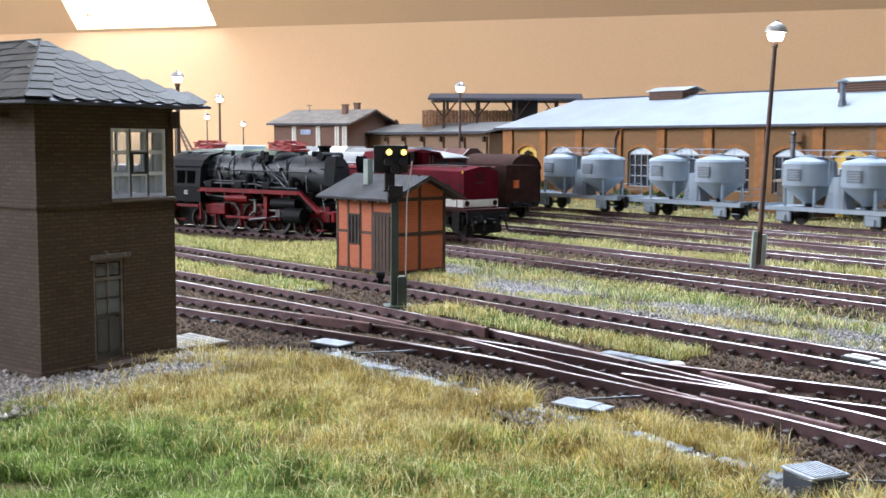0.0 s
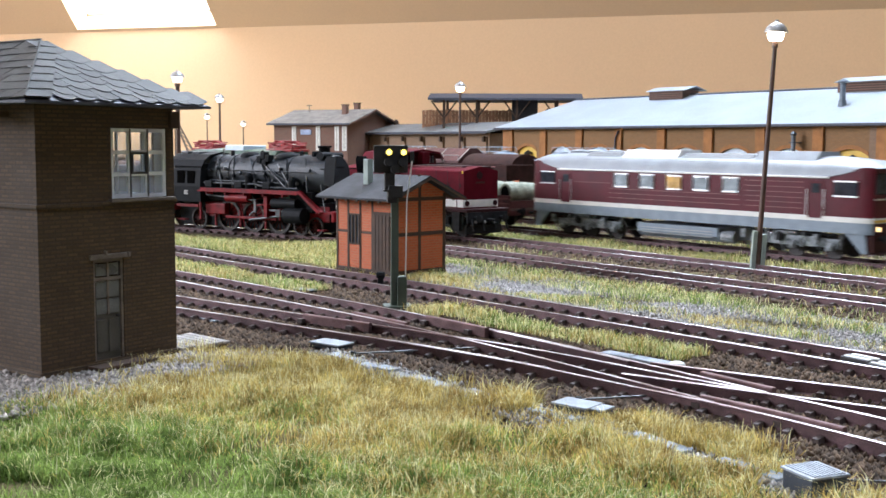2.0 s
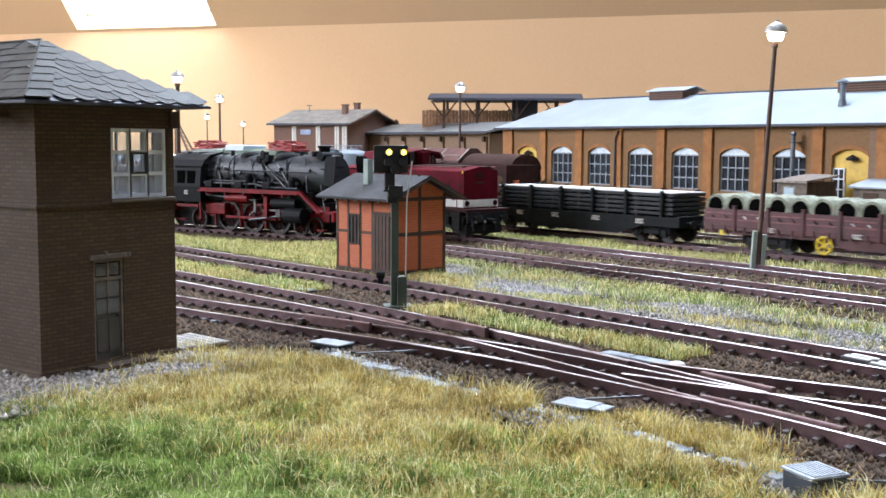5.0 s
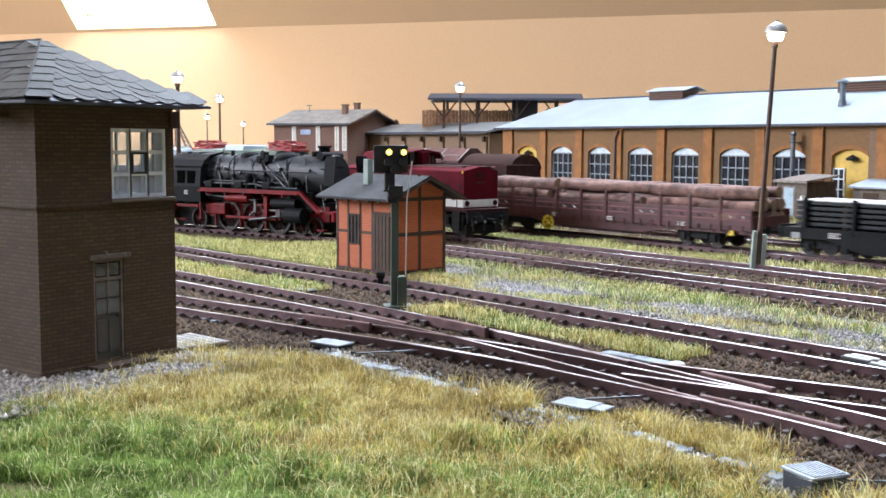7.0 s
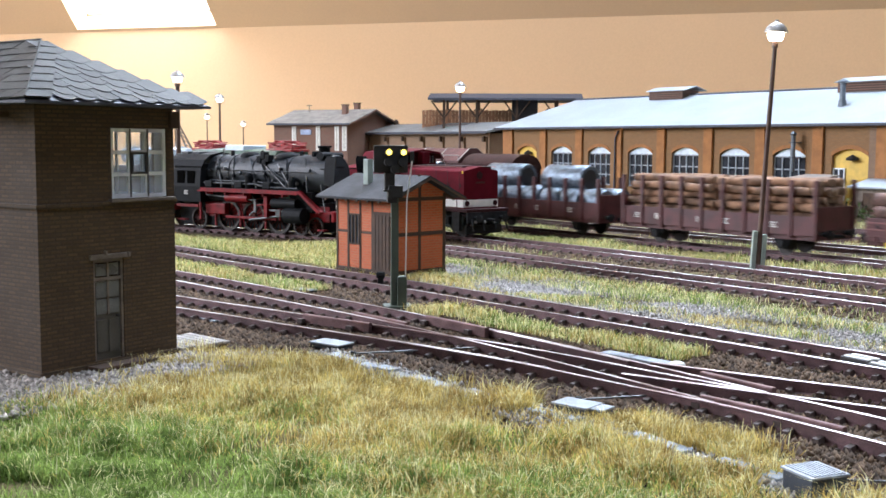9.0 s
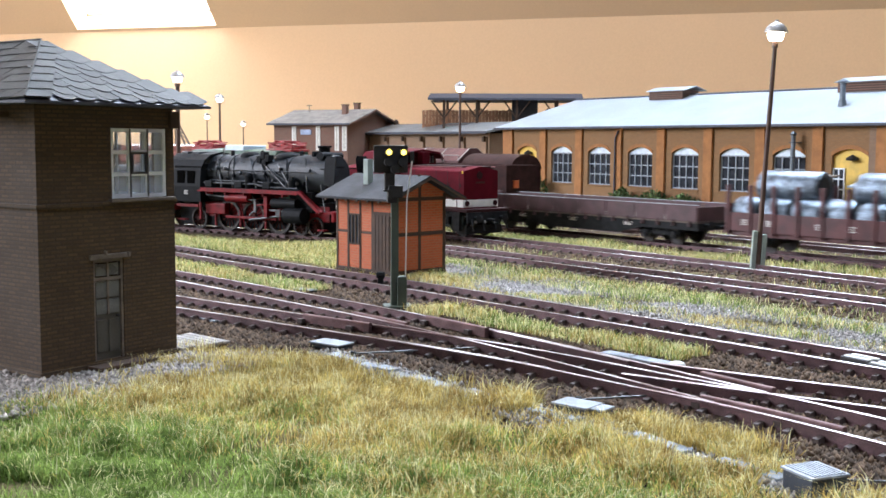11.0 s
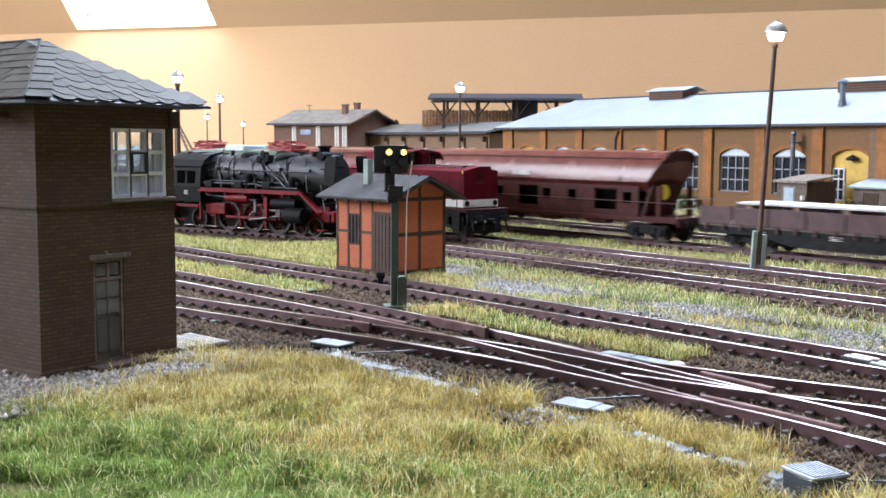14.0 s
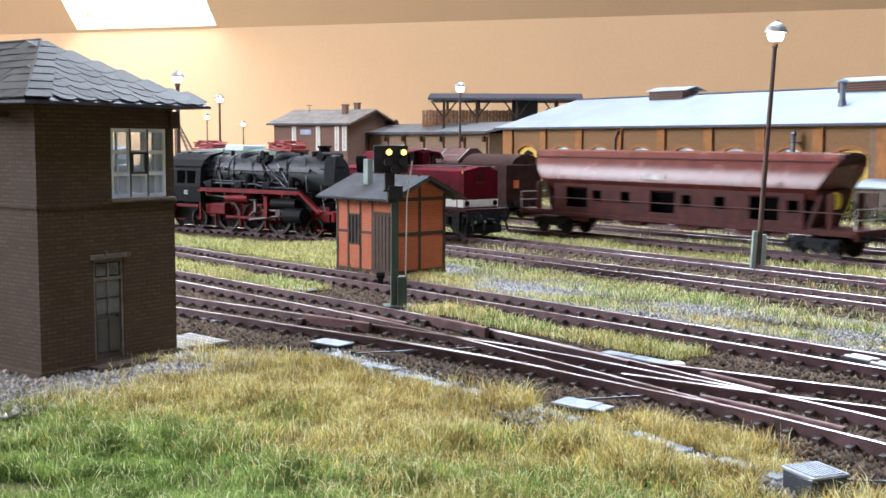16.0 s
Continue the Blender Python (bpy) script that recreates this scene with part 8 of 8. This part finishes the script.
for a, o, r, hh in ((-1.9, -1.6, 1.5, 2.3), (9.6, -1.2, 1.1, 1.3), (13.2, -1.0, 1.6, 1.2), (16.9, -1.2, 1.4, 1.0), (33.9, -1.5, 1.8, 1.9), (36.5, -1.6, 1.5, 1.4)):
    bush(*hall_point(a, o), r, hh)


# ---- small trackside things ----
# Dark sides and pale lid put light from above into the colours
STEELBOX = mat("blue_grey_box_shaded", (0.032, 0.042, 0.06), 0.5, var=0.2, scale=3)
BOXTOP = mat("top_lit_box_lid", (0.28, 0.32, 0.36), 0.45, var=0.2, scale=4)
WORNPLATE = mat("worn_purple_brown_steel", (0.17, 0.10, 0.10), 0.4, 0.4, var=0.25, scale=2)


def motor_box(u, v, l, w, hgt, rz, label, ribs=False):
    x, y = W(u, v)
    ob = thing("point_motor_box", P(x, y, -0.26, rz), label, "box", "point motor boxes")
    part("housing", box(B(), -l / 2, l / 2, -w / 2, w / 2, 0, hgt, 0.02), STEELBOX, ob)
    lid = part("lid", box(B(), -l / 2 - 0.03, l / 2 + 0.03, -w / 2 - 0.03, w / 2 + 0.03, hgt, hgt + 0.04, 0.012), BOXTOP, ob, "lid coloured pale for the light from above")
    if ribs:
        for k in range(9):
            xx = -l / 2 + 0.06 + k * (l - 0.12) / 8
            part("rib", box(B(), xx - 0.02, xx + 0.02, -w / 2, w / 2, hgt + 0.04, hgt + 0.055), BOXTOP, lid)
    part("foot", box(B(), -l / 2 - 0.08, l / 2 + 0.08, -0.08, 0.08, 0, 0.05), UNDER, ob)
    return ob


motor_box(-23.1, 14.75, 0.95, 0.55, 0.11, -38, "flat grey point motor box beside the turnout")
motor_box(-14.75, 15.0, 0.75, 0.55, 0.12, -40, "flat grey point motor box with a pale lid")
motor_box(-14.3, 15.15, 0.35, 0.4, 0.1, -40, "small grey box beside a point motor")
motor_box(-8.95, 14.05, 0.64, 0.64, 0.36, 22, "dark grey point motor box with a ribbed pale lid", True)
motor_box(-32.46, 19.66, 0.75, 0.3, 0.06, -30, "flat grey slab at the end of the turf strip")
motor_box(-29.46, 16.12, 0.9, 0.3, 0.03, -52, "thin pale plate inside the turnout")
motor_box(-28.7, 14.24, 0.9, 0.3, 0.03, -50, "thin pale plate beside the front track")


def slabs(name, u0, u1, vf, w, step, label, category, material, skip=()):
    ob = thing(name, P(0, 0, 0), label, category)
    mesh = None
    k = 0
    u = u0
    rg = random.Random(2)
    while u < u1:
        if k not in skip:
            v = vf(u) + rg.uniform(-0.04, 0.04)
            x, y = W(u, v)
            if mesh is None:
                o = part("slab", box(B(), -step * 0.48, step * 0.48, -w / 2, w / 2, -0.1, 0.0, 0.015), material, ob)
                mesh = o.data
            else:
                o = new("slab", mesh)
                o.parent = ob
            o.matrix_basis = P(x, y, -0.14 + rg.uniform(-0.02, 0.03), -math.degrees(ANG) + rg.uniform(-4, 4), rg.uniform(-2, 2), rg.uniform(-2, 2))
        u += step
        k += 1


TROUGH = mat("pale_blue_grey_trough_lid", (0.24, 0.27, 0.30), 0.7, var=0.25, scale=3, rand=0.25)
slabs("cable_trough", -21.6, -9.6, lambda u: 13.95 + 0.035 * (u + 21) - 0.006 * max(0, u + 16) ** 2, 0.34, 0.62, "half-buried pale concrete cable trough beside the front track", "trough", TROUGH, (7, 10, 13, 14, 17))


def crossing_planks():
    x, y = W(-25.2, 11.9)
    ob = thing("plank_walkway", P(x, y, -0.2, -42), "weathered pale plank walkway beside the signal box", "walkway")
    for k in range(7):
        part("plank", box(B(), -0.95 + 0.05 * (k % 3), 0.75 - 0.04 * (k % 2), -0.75 + k * 0.21, -0.75 + k * 0.21 + 0.18, 0.06, 0.12, 0.01), PLANK, ob)
    for xx in (-0.7, 0.5):
        part("bearer", box(B(), xx - 0.08, xx + 0.08, -0.75, 0.72, 0.0, 0.06), DARKWOOD, ob)


crossing_planks()


def turnout_irons(line, o, u0, u1, label, hgt=0.05, w=0.14):
    """A raised check rail beside a running rail, from u0 to u1."""
    ln = offset(line, o)
    ln = ln[(ln[:, 0] > u0) & (ln[:, 0] < u1)]
    xy = np.array([W(*p) for p in ln])
    ob = thing("check_rail", P(0, 0, 0), label, "check rail", "check rails")
    part("bar", sweep(B(), xy, [(-w / 2, -0.2), (w / 2, -0.2), (w / 2, hgt - 0.02), (w / 2 - 0.02, hgt), (-w / 2 + 0.02, hgt), (-w / 2, hgt - 0.02)]), WORNPLATE, ob)
    for p, q in zip(xy[::3], xy[1::3]):
        a = math.degrees(math.atan2(q[1] - p[1], q[0] - p[0]))
        f = part("chair_block", box(B(), -0.1, 0.1, -0.2, 0.2, -0.2, -0.08, 0.01), CHAIR, ob)
        f.matrix_basis = P(p[0], p[1], 0, a)


turnout_irons(LINEB, -0.62, -26.5, -23.0, "worn brown check rail inside the turnout")
turnout_irons(LINEB, 0.58, -24.5, -21.2, "worn brown check rail along the outer rail")
turnout_irons(LINEB, 0.98, -15.2, -12.6, "worn brown steel bar outside the running rail")
turnout_irons(LINEC, 0.62, -27.0, -24.0, "worn brown check rail on the curved track")
turnout_irons(LINEC, -0.58, -13.6, -10.2, "worn brown check rail near the second frog")


def blade_rails():
    # tapered switch blades resting against the running rails
    for line, o, u0, u1 in ((LINEC, -0.68, -22.5, -17.0), (LINEB, 0.68, -22.0, -16.5), (LINEE, -0.7, -15.5, -12.5)):
        ln = offset(line, o)
        ln = ln[(ln[:, 0] > u0) & (ln[:, 0] < u1)]
        xy = np.array([W(*p) for p in ln])
        ob = thing("switch_blade", P(0, 0, 0), "bright tapered switch blade of the turnout", "switch blade", "switch blades")
        part("web", sweep(B(), xy, [(-0.02, -0.18), (0.02, -0.18), (0.02, -0.02), (-0.02, -0.02)]), RUST, ob)
        part("head", sweep(B(), xy, [(-0.025, -0.02), (0.025, -0.02), (0.02, -0.004), (-0.02, -0.004)]), SHINE, ob)


blade_rails()


def tie_rod(u0, v0, u1, v1, label):
    ob = thing("point_rod", P(0, 0, 0), label, "rod", "point rods")
    a, b = W(u0, v0), W(u1, v1)
    part("rod", cyl(B(), (*a, -0.14), (*b, -0.14), 0.022, 8), CHROME_DULL, ob)
    for p in (a, b):
        part("clevis", box(B(), p[0] - 0.06, p[0] + 0.06, p[1] - 0.06, p[1] + 0.06, -0.2, -0.08, 0.01), UNDER, ob)


tie_rod(-21.6, 14.4, -20.2, 17.9, "thin steel point rod across the turnout")
tie_rod(-9.0, 14.7, -7.6, 16.0, "pale steel point rod beside the motor box")
tie_rod(-15.0, 15.3, -14.2, 17.2, "thin steel point rod under the rails")


def fouling_mark():
    x, y = W(-15.87, 19.3)
    ob = thing("marker_stone", P(x, y, -0.24, -30), "white painted rounded marker stone between the tracks", "marker")
    part("stone", lathe(B(), (0, 0, 0), [(0.2, 0), (0.22, 0.1), (0.16, 0.22), (0.04, 0.26)], 12), WHITE, ob, smooth=40)
    part("foot", box(B(), -0.5, 0.3, -0.12, 0.12, 0, 0.09, 0.03), WHITE, ob)
    slab = thing("concrete_slab", P(*W(-17.3, 19.6), -0.26, -47), "pale weathered concrete slab between the turnout rails", "slab")
    part("slab", box(B(), -1.0, 0.95, -0.2, 0.2, 0.0, 0.11, 0.03), TROUGH, slab)
    part("crack_fill", box(B(), -0.1, -0.07, -0.2, 0.2, 0.13, 0.135), UNDER, slab)


fouling_mark()


def sleeper_signs():
    for k, (u, v) in enumerate(((-13.75, 23.3), (-12.9, 23.0))):
        x, y = W(u, v)
        ob = thing("marker_board", P(x, y, -0.2, -60), "black trackside board with white bars", "marker", "marker boards")
        part("board", box(B(), -0.4, 0.4, -0.25, 0.25, 0.0, 0.16, 0.02), BLACK, ob)
        for yy in (-0.12, 0.14):
            part("bar", box(B(), -0.36, 0.36, yy - 0.07, yy + 0.06, 0.16, 0.185, 0.01), WHITE, ob)


sleeper_signs()


def wire_tube():
    ob = thing("signal_wire_post", P(*W(-31.7, 22.3), -0.2, 0), "short dark post between the tracks", "post")
    part("post", box(B(), -0.1, 0.1, -0.1, 0.1, 0, 0.5, 0.02), UNDER, ob)
    part("pulley", cyl(B(), (-0.15, 0, 0.4), (0.15, 0, 0.4), 0.12, 10), UNDER, ob)


wire_tube()


motions()
